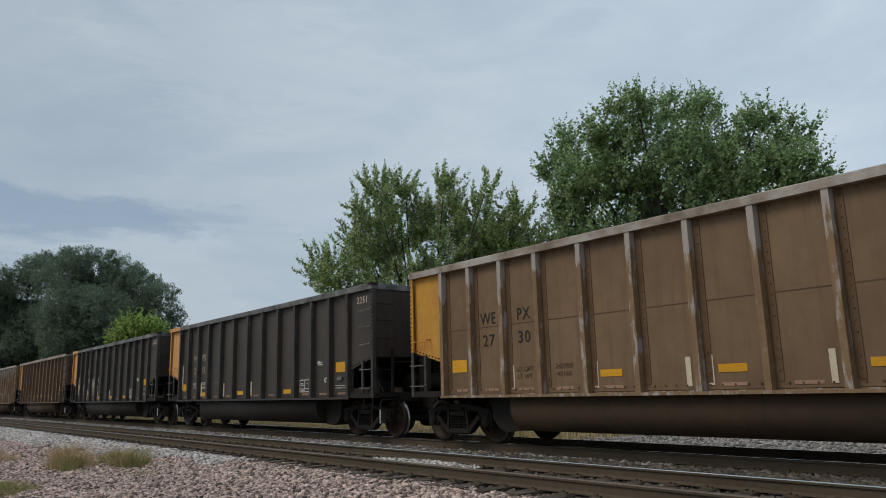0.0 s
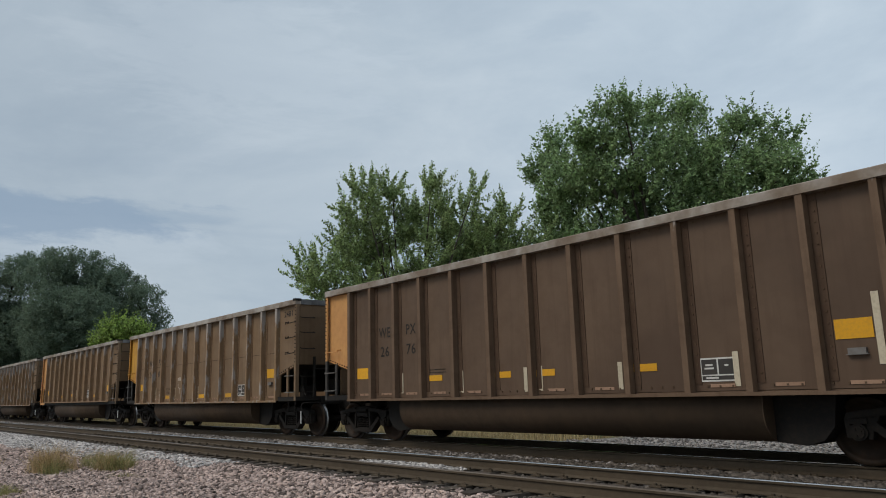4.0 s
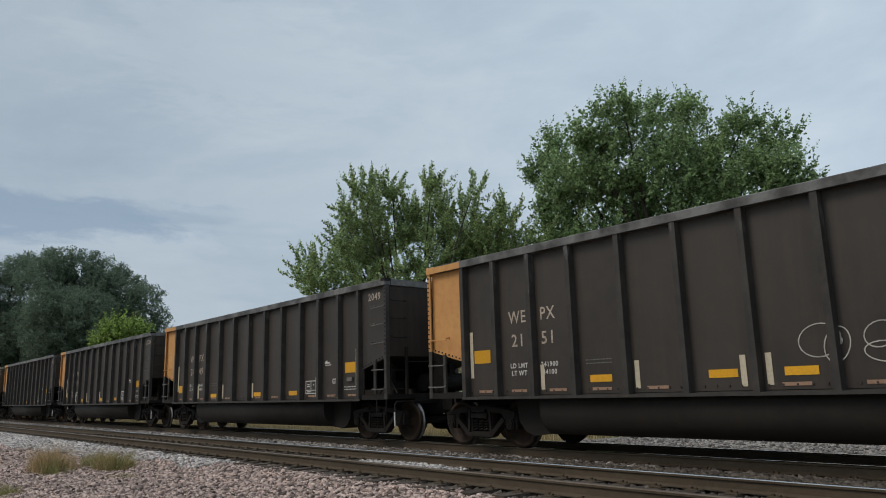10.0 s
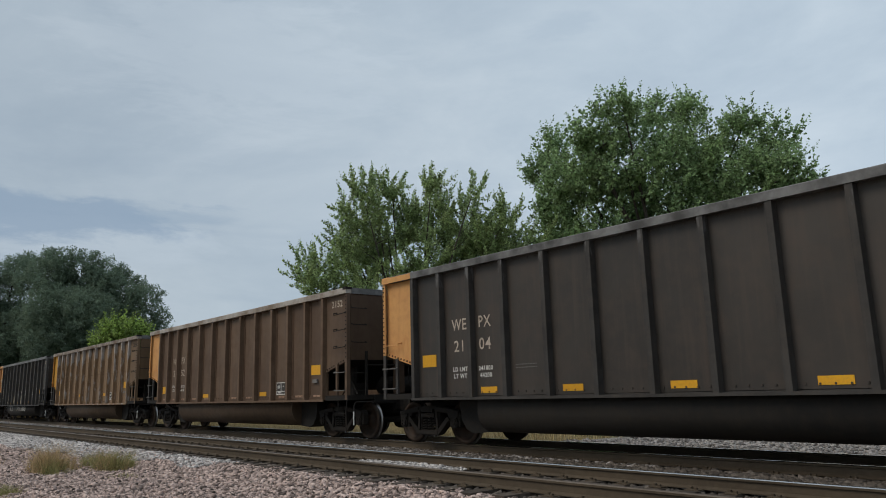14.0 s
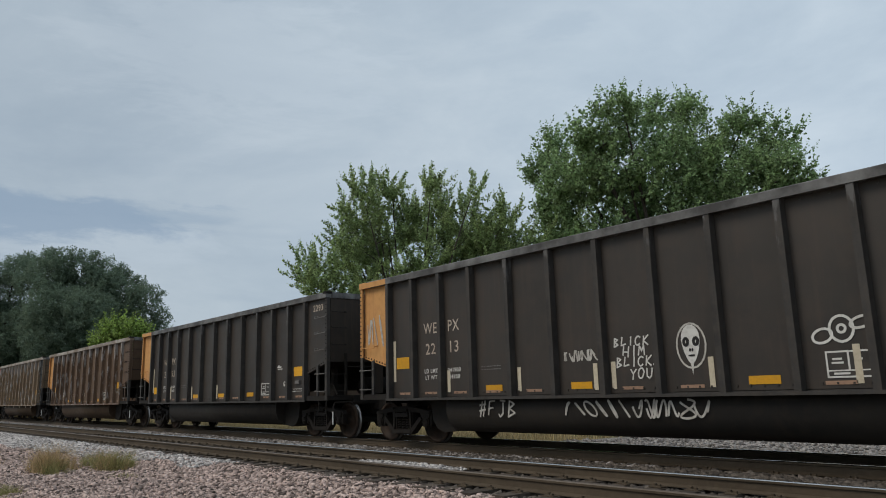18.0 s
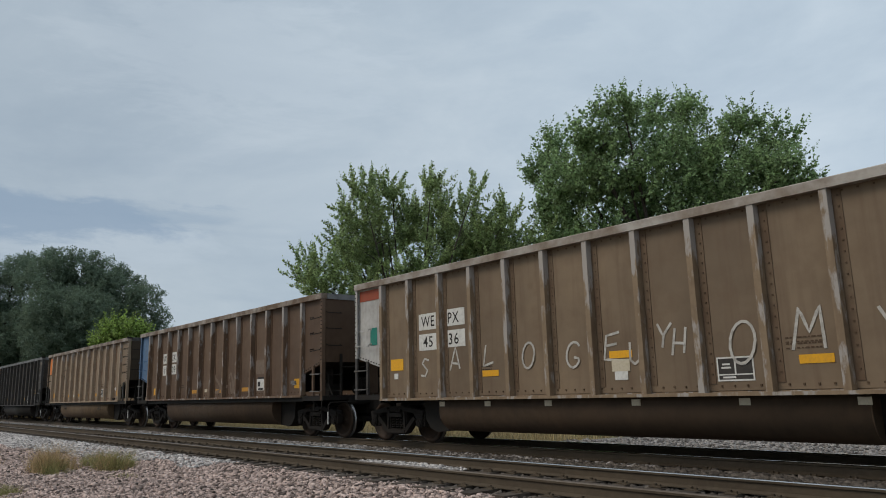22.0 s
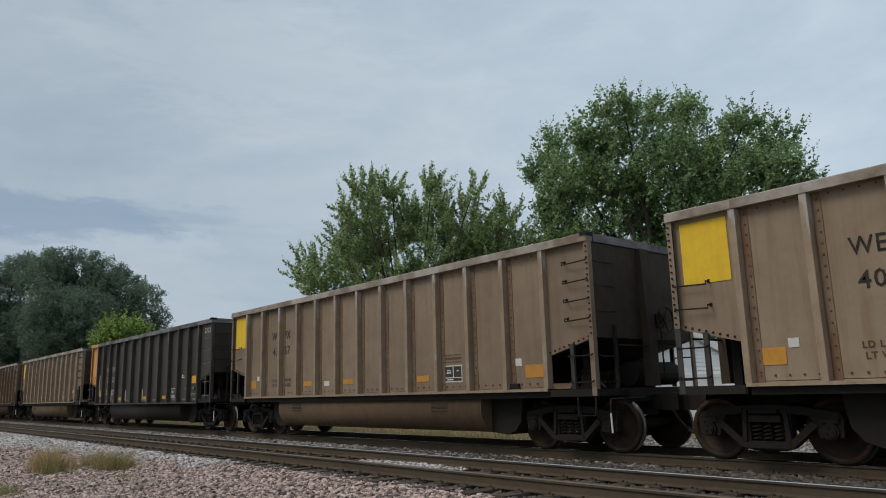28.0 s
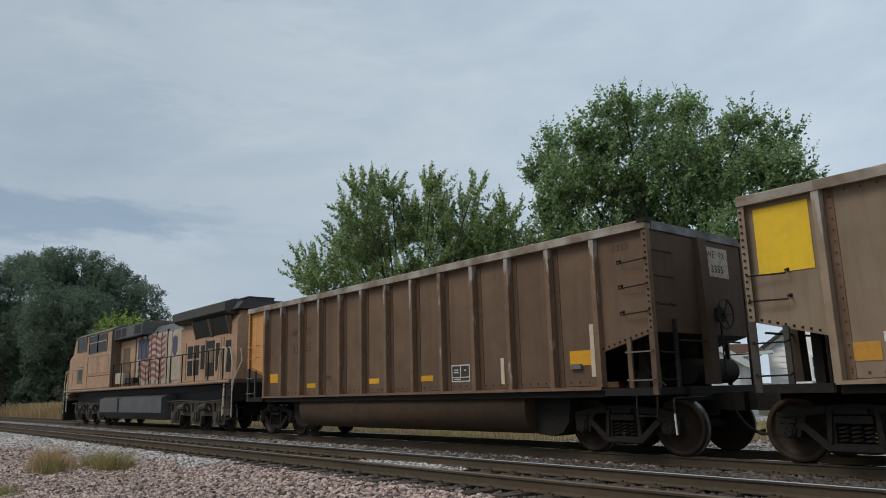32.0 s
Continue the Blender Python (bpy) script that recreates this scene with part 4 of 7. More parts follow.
bush("tall shrub screening the low house", (-27.5, 25.5, GROUND), 2.2, 3.6, 800, M["leaf_silver"], 54)
# ---- coal cars ----
PITCH = 16.18                 # from coupling to coupling
END, TOP, SILL = 7.30, 3.815, 0.985
RIBS_OLD = [-6.17, -5.25, -4.29, -3.31, -2.22, -1.13, -0.03, 1.05, 2.12, 3.20, 4.18, 5.16, 6.10]   # cars numbered from 2000
RIBS_EVEN = [-6.19, -5.15, -4.07, -3.05, -2.03, -1.02, 0.0, 1.01, 2.02, 3.05, 4.07, 5.13, 6.18]
WHEEL_R = 0.457

# paints: base, second tone, drips
PAINT = {
    "dark": ((0.048, 0.039, 0.032), (0.036, 0.030, 0.025), (0.078, 0.053, 0.040)),
    "tan": ((0.200, 0.127, 0.070), (0.160, 0.101, 0.058), (0.125, 0.070, 0.038)),
    "olive": ((0.188, 0.133, 0.084), (0.150, 0.106, 0.069), (0.118, 0.074, 0.046)),
    "brown": ((0.142, 0.090, 0.057), (0.108, 0.066, 0.042), (0.088, 0.050, 0.031)),
    "grey": ((0.268, 0.203, 0.142), (0.222, 0.166, 0.114), (0.185, 0.105, 0.063)),
}
ENDS = {
    "gold": ((0.62, 0.325, 0.115), (0.56, 0.275, 0.10), (0.36, 0.16, 0.07)),
    "yellow": ((0.56, 0.295, 0.045), (0.47, 0.23, 0.04), (0.31, 0.145, 0.05)),
    "bright": ((0.80, 0.52, 0.03), (0.74, 0.47, 0.03), (0.5, 0.32, 0.06)),
    "blue": ((0.11, 0.19, 0.31), (0.09, 0.155, 0.26), (0.12, 0.10, 0.08)),
    "orange": ((0.75, 0.22, 0.05), (0.66, 0.19, 0.045), (0.4, 0.16, 0.06)),
    "white": ((0.50, 0.48, 0.45), (0.40, 0.38, 0.36), (0.2, 0.17, 0.14)),
    "teal": ((0.03, 0.23, 0.17), (0.02, 0.17, 0.13), (0.1, 0.14, 0.11)),
    "red": ((0.35, 0.08, 0.04), (0.28, 0.07, 0.04), (0.2, 0.09, 0.06)),
}
for key in ENDS:
    M["end_" + key] = surface("end_paint_" + key, *ENDS[key], grain=7, patch=1.1, streak=0.35, third_amount=0.3, rough=0.6, bump=0.06)
for key in ("gold", "yellow"):
    scuffed(M["end_" + key], 3.15, 2.05, (0.50, 0.20, 0.06) if key == "gold" else (0.46, 0.155, 0.05), 0.75 if key == "yellow" else 0.45, 0.20)
M["fadeorange"] = surface("faded_reflector", (0.56, 0.27, 0.04), (0.46, 0.22, 0.045), (0.26, 0.15, 0.07), grain=14, rough=0.6, bump=0.04)
M["worn_rib"] = surface("worn_rib", (0.145, 0.098, 0.064), (0.33, 0.285, 0.245), (0.075, 0.048, 0.034), grain=4, patch=1.6, streak=0.6, rough=0.6, bump=0.08, spread=0.28)
M["faded_mark"] = surface("faded_spray", (0.21, 0.16, 0.125), (0.17, 0.125, 0.095), (0.13, 0.09, 0.06), grain=9, third_amount=0.6, rough=0.8, bump=0.02)
M["seam"] = surface("rusty_seam", (0.085, 0.052, 0.032), (0.11, 0.07, 0.042), (0.06, 0.04, 0.028), grain=9, rough=0.8, bump=0.1)
M["chord_worn"] = surface("worn_top_chord", (0.40, 0.36, 0.32), (0.20, 0.15, 0.11), (0.095, 0.062, 0.042), grain=5, patch=1.1, rough=0.55, bump=0.08, spread=0.3)
M["chord_dark"] = surface("dark_top_chord", (0.060, 0.056, 0.054), (0.19, 0.185, 0.18), (0.05, 0.045, 0.04), grain=6, patch=1.3, rough=0.5, bump=0.08, spread=0.3)
M["rib_dark"] = surface("dark_rib", (0.056, 0.051, 0.047), (0.038, 0.034, 0.031), (0.09, 0.072, 0.058), grain=6, patch=2.0, streak=0.3, rough=0.55, bump=0.08)
# scuffs and a pale sheen put into the colour of the upper ribs
M["rib_sheen"] = scuffed(surface("dark_rib_painted_sheen", (0.056, 0.051, 0.047), (0.038, 0.034, 0.031), (0.09, 0.072, 0.058), grain=6, patch=2.0, streak=0.3, rough=0.55, bump=0.08), 2.6, 3.8, (0.15, 0.145, 0.142), 0.6, 0.24)
# dark tub tone; on the slope sheets it also carries the recess's shade
M["tub_dark"] = surface("dark_tub_recess_shade", (0.028, 0.024, 0.020), (0.020, 0.017, 0.015), (0.05, 0.038, 0.027), grain=6, patch=0.8, streak=0.2, rough=0.7, bump=0.1)
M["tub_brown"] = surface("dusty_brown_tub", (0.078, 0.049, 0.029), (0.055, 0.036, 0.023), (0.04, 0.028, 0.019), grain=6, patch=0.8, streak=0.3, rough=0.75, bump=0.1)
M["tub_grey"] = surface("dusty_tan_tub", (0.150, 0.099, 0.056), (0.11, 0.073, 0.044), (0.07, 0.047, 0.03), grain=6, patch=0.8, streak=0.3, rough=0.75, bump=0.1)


def b_side_wall(bm, foot=0.0):
    box(bm, -6.20, 6.20, -1.470, -1.440, 1.02 + foot, 3.668)


def b_seam(bm):
    box(bm, -6.13, 6.13, -1.474, -1.471, 2.362, 2.378)


def b_rib(bm, foot=0.0):
    prism(bm, [(-0.050, -1.60), (0.050, -1.60), (0.062, -1.471), (-0.062, -1.471)], 2, 1.00 + foot, 3.672)


def b_shadow_gap(bm):
    """An added dark strip for the shadow gap between a high side sill and the tub."""
    box(bm, -6.20, 6.20, -1.52, -1.455, 0.965, 1.075)


def b_rivet_strip(bm):
    """The riveted flange on one side of a rib."""
    box(bm, 0.070, 0.185, -1.482, -1.4705, 1.13, 3.66)


def b_rivets(bm, ribs, strips=True, foot=0.0):
    for u in ribs[:-1] if strips else ():
        for k in range(17):
            z = 1.12 + k * 0.153
            if z > 1.15:
                box(bm, u + 0.130, u + 0.152, -1.494, -1.481, z - 0.011, z + 0.011)
    for k in range(62):
        u = -6.05 + k * 0.1985
        if min(abs(u - q) for q in ribs) > 0.10:
            box(bm, u - 0.013, u + 0.013, -1.486, -1.469, 1.085 + foot, 1.112 + foot)
            box(bm, u - 0.012, u + 0.012, -1.484, -1.469, 3.615, 3.638)


def b_chord(bm):
    prism(bm, [(-1.615, 3.668), (-1.44, 3.668), (-1.44, 3.79), (-1.46, 3.815), (-1.60, 3.815), (-1.615, 3.80)], 0, -7.02, 7.30)


def b_chord_end(bm):
    prism(bm, [(-1.615, 3.668), (-1.44, 3.668), (-1.44, 3.79), (-1.46, 3.815), (-1.60, 3.815), (-1.615, 3.80)], 0, -7.30, -7.021)
    box(bm, -7.02, -6.19, -1.617, -1.614, 3.67, 3.80)


def b_cap(bm):
    box(bm, 7.17, 7.325, -1.63, -1.44, 3.77, 3.832)


def b_sill(bm):
    prism(bm, [(-1.62, 1.035), (-1.62, 0.985), (-1.605, 0.985), (-1.605, 1.022), (-1.42, 1.022), (-1.42, 1.06), (-1.47, 1.06), (-1.47, 1.035)], 0, -6.22, 6.22)


def b_end_panel(bm):
    """The side sheet beyond the last rib, its lower edge rising to the corner."""
    prism(bm, [(6.19, 1.76), (7.235, 2.03), (7.235, 3.67), (6.19, 3.67)], 1, -1.500, -1.470)
    prism(bm, [(6.19, 1.70), (7.235, 1.97), (7.235, 2.03), (6.19, 1.76)], 1, -1.515, -1.44)


def b_end_rivets(bm):
    for k in range(9):
        f = (k + 0.5) / 9
        box(bm, 6.2 + f * 1.0 - 0.014, 6.2 + f * 1.0 + 0.014, -1.53, -1.512, 1.74 + f * 0.26 - 0.002, 1.77 + f * 0.26)
    for k in range(16):
        z = 2.05 + k * 0.102
        box(bm, 7.25, 7.275, -1.605, -1.584, z - 0.013, z + 0.013)


def b_post(bm):
    prism(bm, [(7.205, -1.585), (7.30, -1.585), (7.30, -1.48), (7.285, -1.48), (7.285, -1.57), (7.205, -1.57)], 2, 1.985, 3.675)


def b_post_foot(bm):
    prism(bm, [(7.205, -1.585), (7.30, -1.585), (7.30, -1.48), (7.285, -1.48), (7.285, -1.57), (7.205, -1.57)], 2, 0.99, 1.984)


def b_end_wall(bm):
    """The upright upper bulkhead."""
    box(bm, 7.24, 7.28, -1.455, 1.455, 1.98, 3.72)


def b_slope_sheet(bm):
    """The sheet that slopes in from the bulkhead's foot to the floor."""
    prism(bm, [(7.275, 1.979), (4.30, 1.235), (4.30, 1.265), (7.24, 2.012)], 1, -1.435, 1.435)


def b_end_chord(bm):
    box(bm, 7.17, 7.31, -1.43, 1.43, 3.668, 3.815)


def b_end_post(bm):
    prism(bm, [(7.28, 3.667), (7.37, 3.667), (7.42, 2.0), (7.42, 1.13), (7.26, 1.13), (7.282, 2.0)], 1, -0.13, 0.13)


def b_platform(bm):
    box(bm, 6.24, 7.34, -1.56, 1.56, 0.985, 1.10)
    box(bm, 7.34, 7.40, -0.8, 0.8, 0.87, 1.10)


def b_platform_edge(bm):
    box(bm, 6.26, 7.33, -1.575, -1.561, 0.98, 1.105)


def b_stile(bm):
    prism(bm, [(6.76, 1.102), (6.84, 1.102), (6.84, 1.90), (6.76, 1.88)], 1, -1.575, -1.53)


def b_rung(bm):
    pipe(bm, [(6.77, -1.575, 0), (6.77, -1.64, -0.03), (7.26, -1.64, -0.03), (7.26, -1.575, 0)], 0.013, 5)


def b_grab(bm):
    pipe(bm, [(6.70, -1.50, 0), (6.70, -1.60, 0), (6.70, -1.60, -0.05), (7.25, -1.62, -0.03), (7.25, -1.585, 0)], 0.0125, 5)
    box(bm, 6.68, 6.72, -1.515, -1.499, -0.02, 0.03)


def b_end_rung(bm):
    pipe(bm, [(7.30, -1.45, 0), (7.38, -1.45, -0.03), (7.38, -1.02, -0.03), (7.29, -1.02, 0)], 0.012, 5)


def b_end_stile(bm):
    box(bm, 7.30, 7.35, -1.04, -0.98, 1.10, 2.2)


def b_tub(bm):
    prof = [(-1.43, 1.0), (-1.45, 0.80)]
    for i in range(9):
        a = math.pi + i / 8 * math.pi / 2
        prof.append((-1.0 + 0.45 * math.cos(a), 0.74 + 0.45 * math.sin(a)))
    prof += [(-0.2, 0.29), (-0.2, 0.31), (-1.0, 0.31)]
    for i in range(8, -1, -1):
        a = math.pi + i / 8 * math.pi / 2
        prof.append((-1.0 + 0.425 * math.cos(a), 0.74 + 0.425 * math.sin(a)))
    prof += [(-1.42, 0.80), (-1.40, 1.0)]
    prism(bm, prof, 0, -4.25, 4.25)
    rim = prof[:11] + [(-0.2, 0.29), (-0.2, 1.0)]
    prism(bm, rim, 0, -4.27, -4.251)
    prism(bm, rim, 0, 4.251, 4.27)
    for f in bm.faces:
        f.smooth = len(f.verts) == 4


def b_tub_end(bm):
    prism(bm, [(4.275, 0.30), (4.70, 0.26), (4.93, 0.34), (5.08, 0.52), (5.15, 0.98), (4.275, 0.98)], 1, -1.15, 1.15)


def b_floor_plate(bm):
    box(bm, -6.2, -4.31, -1.44, 1.44, 1.0, 1.05)
    box(bm, 4.31, 6.2, -1.44, 1.44, 1.0, 1.05)


def b_center_sill(bm):
    box(bm, -7.3, 7.3, -0.18, 0.18, 0.62, 0.984)


def b_coupler(bm):
    box(bm, 7.30, 7.62, -0.12, 0.12, 0.72, 0.98)
    prism(bm, [(7.62, -0.17), (7.62, 0.17), (7.86, 0.19), (8.03, 0.15), (8.05, 0.02), (7.95, -0.03), (7.93, -0.15), (7.8, -0.2)], 2, 0.70, 1.0)


def b_lever(bm):
    pipe(bm, [(7.48, -0.1, 1.0), (7.46, -0.6, 0.93), (7.46, -1.42, 0.93), (7.50, -1.50, 0.86), (7.52, -1.52, 0.52)], 0.016, 5)


def b_handle(bm):
    rod(bm, (7.515, -1.525, 0.70), (7.53, -1.53, 0.38), 0.017, 6)


def b_hose(bm):
    pts = [Vector((7.42 + 0.62 * f, 0.32 - 0.1 * f, 0.80 - 0.46 * math.sin(math.pi * 0.62 * f))) for f in [i / 7 for i in range(8)]]
    pipe(bm, pts, 0.03, 6)


def b_brake_wheel(bm):
    seg = 20
    for i in range(seg):
        a, b = 2 * math.pi * i / seg, 2 * math.pi * (i + 1) / seg
        rod(bm, (7.52, 0.30 + 0.26 * math.cos(a), 2.32 + 0.26 * math.sin(a)), (7.52, 0.30 + 0.26 * math.cos(b), 2.32 + 0.26 * math.sin(b)), 0.014, 5)
    for i in range(5):
        a = 2 * math.pi * i / 5
        rod(bm, (7.50, 0.30, 2.32), (7.52, 0.30 + 0.25 * math.cos(a), 2.32 + 0.25 * math.sin(a)), 0.010, 5)
    box(bm, 7.29, 7.47, 0.18, 0.42, 2.20, 2.44)
    rod(bm, (7.46, 0.30, 2.32), (7.52, 0.30, 2.32), 0.035, 8)


def b_chain(bm):
    for i in range(14):
        z = 2.26 - i * 0.075
        box(bm, 7.43, 7.46 if i % 2 else 7.445, 0.24, 0.255 if i % 2 else 0.27, z - 0.045, z + 0.03)


def b_reservoir(bm):
    rod(bm, (7.0, -0.25, 1.36), (7.0, 1.15, 1.36), 0.22, 16)
    rod(bm, (6.62, -0.1, 1.30), (6.62, 0.9, 1.30), 0.17, 12)
    box(bm, 6.5, 6.75, -1.0, -0.6, 1.101, 1.40)


def b_rigging(bm):
    pipe(bm, [(7.2, -1.2, 1.12), (6.6, -1.0, 1.5), (6.35, -1.1, 1.12)], 0.02, 5)
    for y in (-0.95, 0.95):
        box(bm, 6.58, 6.72, y - 0.06, y + 0.06, 1.101, 1.83)
    pipe(bm, [(7.36, -1.0, 1.85), (7.36, 1.0, 1.85)], 0.018, 5)


def b_stirrup(bm):
    pipe(bm, [(6.86, -1.55, 0.99), (6.87, -1.57, 0.66), (7.24, -1.57, 0.66), (7.25, -1.55, 0.99)], 0.016, 5)


# truck, about its own middle
def b_bolster(bm):
    box(bm, -0.2, 0.2, -0.84, 0.84, 0.50, 0.82)
    box(bm, -0.33, 0.33, -0.3, 0.3, 0.80, 0.9)


def b_side_frame(bm):
    right = [(0.24, 0.17), (0.36, 0.21), (0.62, 0.43), (0.71, 0.47), (0.73, 0.36), (0.79, 0.36), (0.80, 0.58), (0.98, 0.58), (0.99, 0.36), (1.05, 0.38), (1.07, 0.62), (1.02, 0.71), (0.76, 0.75), (0.42, 0.80), (0.1, 0.82)]
    outline = right + [(-x, z) for x, z in reversed(right)]
    tri = [(0.36, 0.68), (0.62, 0.66), (0.66, 0.58), (0.46, 0.36), (0.36, 0.33)]
    win = [(-0.25, 0.30), (0.25, 0.30), (0.25, 0.68), (-0.25, 0.68)]
    holed(bm, outline, [tri, [(-x, z) for x, z in reversed(tri)], win], -1.10, -0.95)
    box(bm, -0.34, 0.34, -1.15, -0.93, 0.205, 0.285)
    box(bm, -0.24, 0.24, -1.15, -0.90, 0.57, 0.665)
    box(bm, -0.20, 0.20, -1.17, -1.10, 0.695, 0.75)
    for s in (-1, 1):
        prism(bm, [(s * 0.27, 0.25), (s * 0.36, 0.20), (s * 0.74, 0.53), (s * 0.66, 0.59)], 1, -1.14, -1.10)
        prism(bm, [(s * 0.30, 0.30), (s * 0.36, 0.30), (s * 0.33, 0.74), (s * 0.26, 0.74)], 1, -1.14, -1.10)
        prism(bm, [(s * 0.34, 0.70), (s * 0.76, 0.66), (s * 1.03, 0.63), (s * 1.02, 0.70), (s * 0.76, 0.745), (s * 0.34, 0.79)], 1, -1.14, -1.10)
        box(bm, s * 0.89 - 0.12, s * 0.89 + 0.12, -1.135, -1.0, 0.565, 0.63)


def b_springs(bm):
    for x in (-0.165, 0.0, 0.165):
        turns = [(x + 0.06 * math.cos(i * 0.7), -1.045 + 0.06 * math.sin(i * 0.7), 0.30 + i * 0.0062) for i in range(41)]
        pipe(bm, turns, 0.019, 5)


def b_wheel(bm):
    """Turned about its own centre; the outer face looks to -y."""
    lathe(bm, [(0.0, -0.09), (0.10, -0.09), (0.125, -0.06), (0.17, -0.015), (0.30, 0.005), (0.375, -0.03), (0.385, -0.063), (0.415, -0.066), (0.452, -0.062), (0.457, -0.05), (0.459, 0.0), (0.461, 0.035), (0.487, 0.045), (0.487, 0.068), (0.44, 0.072), (0.39, 0.06), (0.375, 0.04), (0.3, 0.03), (0.15, 0.03), (0.0, 0.03)], 36,
          [0, 0, 0, 0, 0, 0, 0, 0, 0, 2, 1, 1, 0, 0, 0, 0, 0, 0, 0])


def b_axle(bm):
    rod(bm, (0, -0.74, 0), (0, 0.74, 0), 0.085, 10)
    for s in (-1, 1):
        rod(bm, (0, s * 0.9, 0), (0, s * 1.135, 0), 0.115, 12)
        rod(bm, (0, s * 1.135, 0), (0, s * 1.16, 0), 0.085, 12)
        for k in range(3):
            a = k * 2.094
            rod(bm, (0.045 * math.cos(a), s * 1.16, 0.045 * math.sin(a)), (0.045 * math.cos(a), s * 1.18, 0.045 * math.sin(a)), 0.016, 6)


def b_shoe(bm):
    for s in (-1, 1):
        box(bm, s * 0.38 - 0.04, s * 0.38 + 0.04, -0.8, 0.8, 0.36, 0.50)
    rod(bm, (-0.5, 0, 0.62), (0.5, 0, 0.62), 0.03, 6)


def plate(w, h):
    return mesh_of("plate_%g_%g" % (w, h), lambda bm: box(bm, -w / 2, w / 2, -0.004, 0.0, -h / 2, h / 2))


def b_stencil(bm):
    """A framed stencil box with two dark fields."""
    for x0, x1, z0, z1 in ((-0.285, -0.262, -0.175, 0.175), (0.262, 0.285, -0.175, 0.175), (-0.262, 0.262, 0.152, 0.175), (-0.262, 0.262, -0.175, -0.152), (-0.262, 0.262, -0.09, -0.072), (-0.012, 0.012, -0.072, 0.152)):
        box(bm, x0, x1, -0.004, 0, z0, z1)
    for x, z, w in ((-0.14, 0.07, 0.12), (-0.14, 0.02, 0.15), (0.14, 0.06, 0.06), (-0.1, -0.12, 0.2)):
        box(bm, x - w / 2, x + w / 2, -0.004, 0, z - 0.013, z + 0.013)


def b_small_print(bm):
    """Rows of small unreadable stencilling."""
    r = random.Random(9)
    for z in (0.03, -0.03):
        x = -0.28
        while x < 0.26:
            w = r.uniform(0.02, 0.07)
            box(bm, x, x + w, -0.004, 0, z - 0.009, z + 0.009)
            x += w + r.uniform(0.015, 0.03)


def b_bar_pair(bm):
    box(bm, -0.14, 0.10, -0.004, 0, -0.05, -0.01)
    box(bm, -0.10, -0.02, -0.004, 0, -0.01, 0.025)
    box(bm, -0.12, 0.16, -0.004, 0, -0.10, -0.075)


def ribbon(bm, pts, width, y):
    """A flat spray stroke through (x, z) points: one strip that climbs a hair along its way."""
    last = None
    for j, (x, z) in enumerate(pts):
        p, q = pts[max(0, j - 1)], pts[min(len(pts) - 1, j + 1)]
        d = Vector((q[0] - p[0], 0, q[1] - p[1]))
        if d.length < 1e-6:
            d = Vector((1, 0, 0))
        d.normalize()
        n = Vector((-d.z, 0, d.x)) * width / 2
        c = Vector((x, y - 0.00025 * j, z))
        cur = (bm.verts.new(c - n), bm.verts.new(c + n))
        if last:
            bm.faces.new((last[0], cur[0], cur[1], last[1]))
        last = cur


def scribble(key, w, h, strokes, width, seed):
    """Loose spray strokes along wandering curves, no letters: a mesh for each stroke."""
    r = random.Random(seed)
    out = []
    for i in range(strokes):
        cx = (i + 0.5) / strokes * w - w / 2
        ph, kx, kz = r.uniform(0, 6.28), r.choice((1, 1, 2)), r.choice((1, 2, 2, 3))
        sx, sz = w / strokes * r.uniform(0.35, 0.6), h * r.uniform(0.35, 0.5)
        span = r.uniform(3.2, 5.6)
        line = [(cx + sx * math.cos(kx * t + ph), sz * math.sin(kz * t + ph * 0.7)) for t in [j / 22 * span for j in range(23)]]
        out.append(mesh_of("%s_%d" % (key, i), lambda bm: ribbon(bm, line, width, -0.0004 * i)))
    return out


def bubbles(key, rings, width):
    """Overlapping rounded outlines: a mesh for each."""
    out = []
    for i, (x, z, rx, rz, turn) in enumerate(rings):
        c, q = math.cos(turn), math.sin(turn)
        pts = [(rx * math.cos(a), rz * math.sin(a)) for a in [j / 20 * 2 * math.pi for j in range(21)]]
        line = [(x + c * u - q * v, z + q * u + c * v) for u, v in pts]
        out.append(mesh_of("%s_%d" % (key, i), lambda bm: ribbon(bm, line, width, -0.001 * i)))
    return out


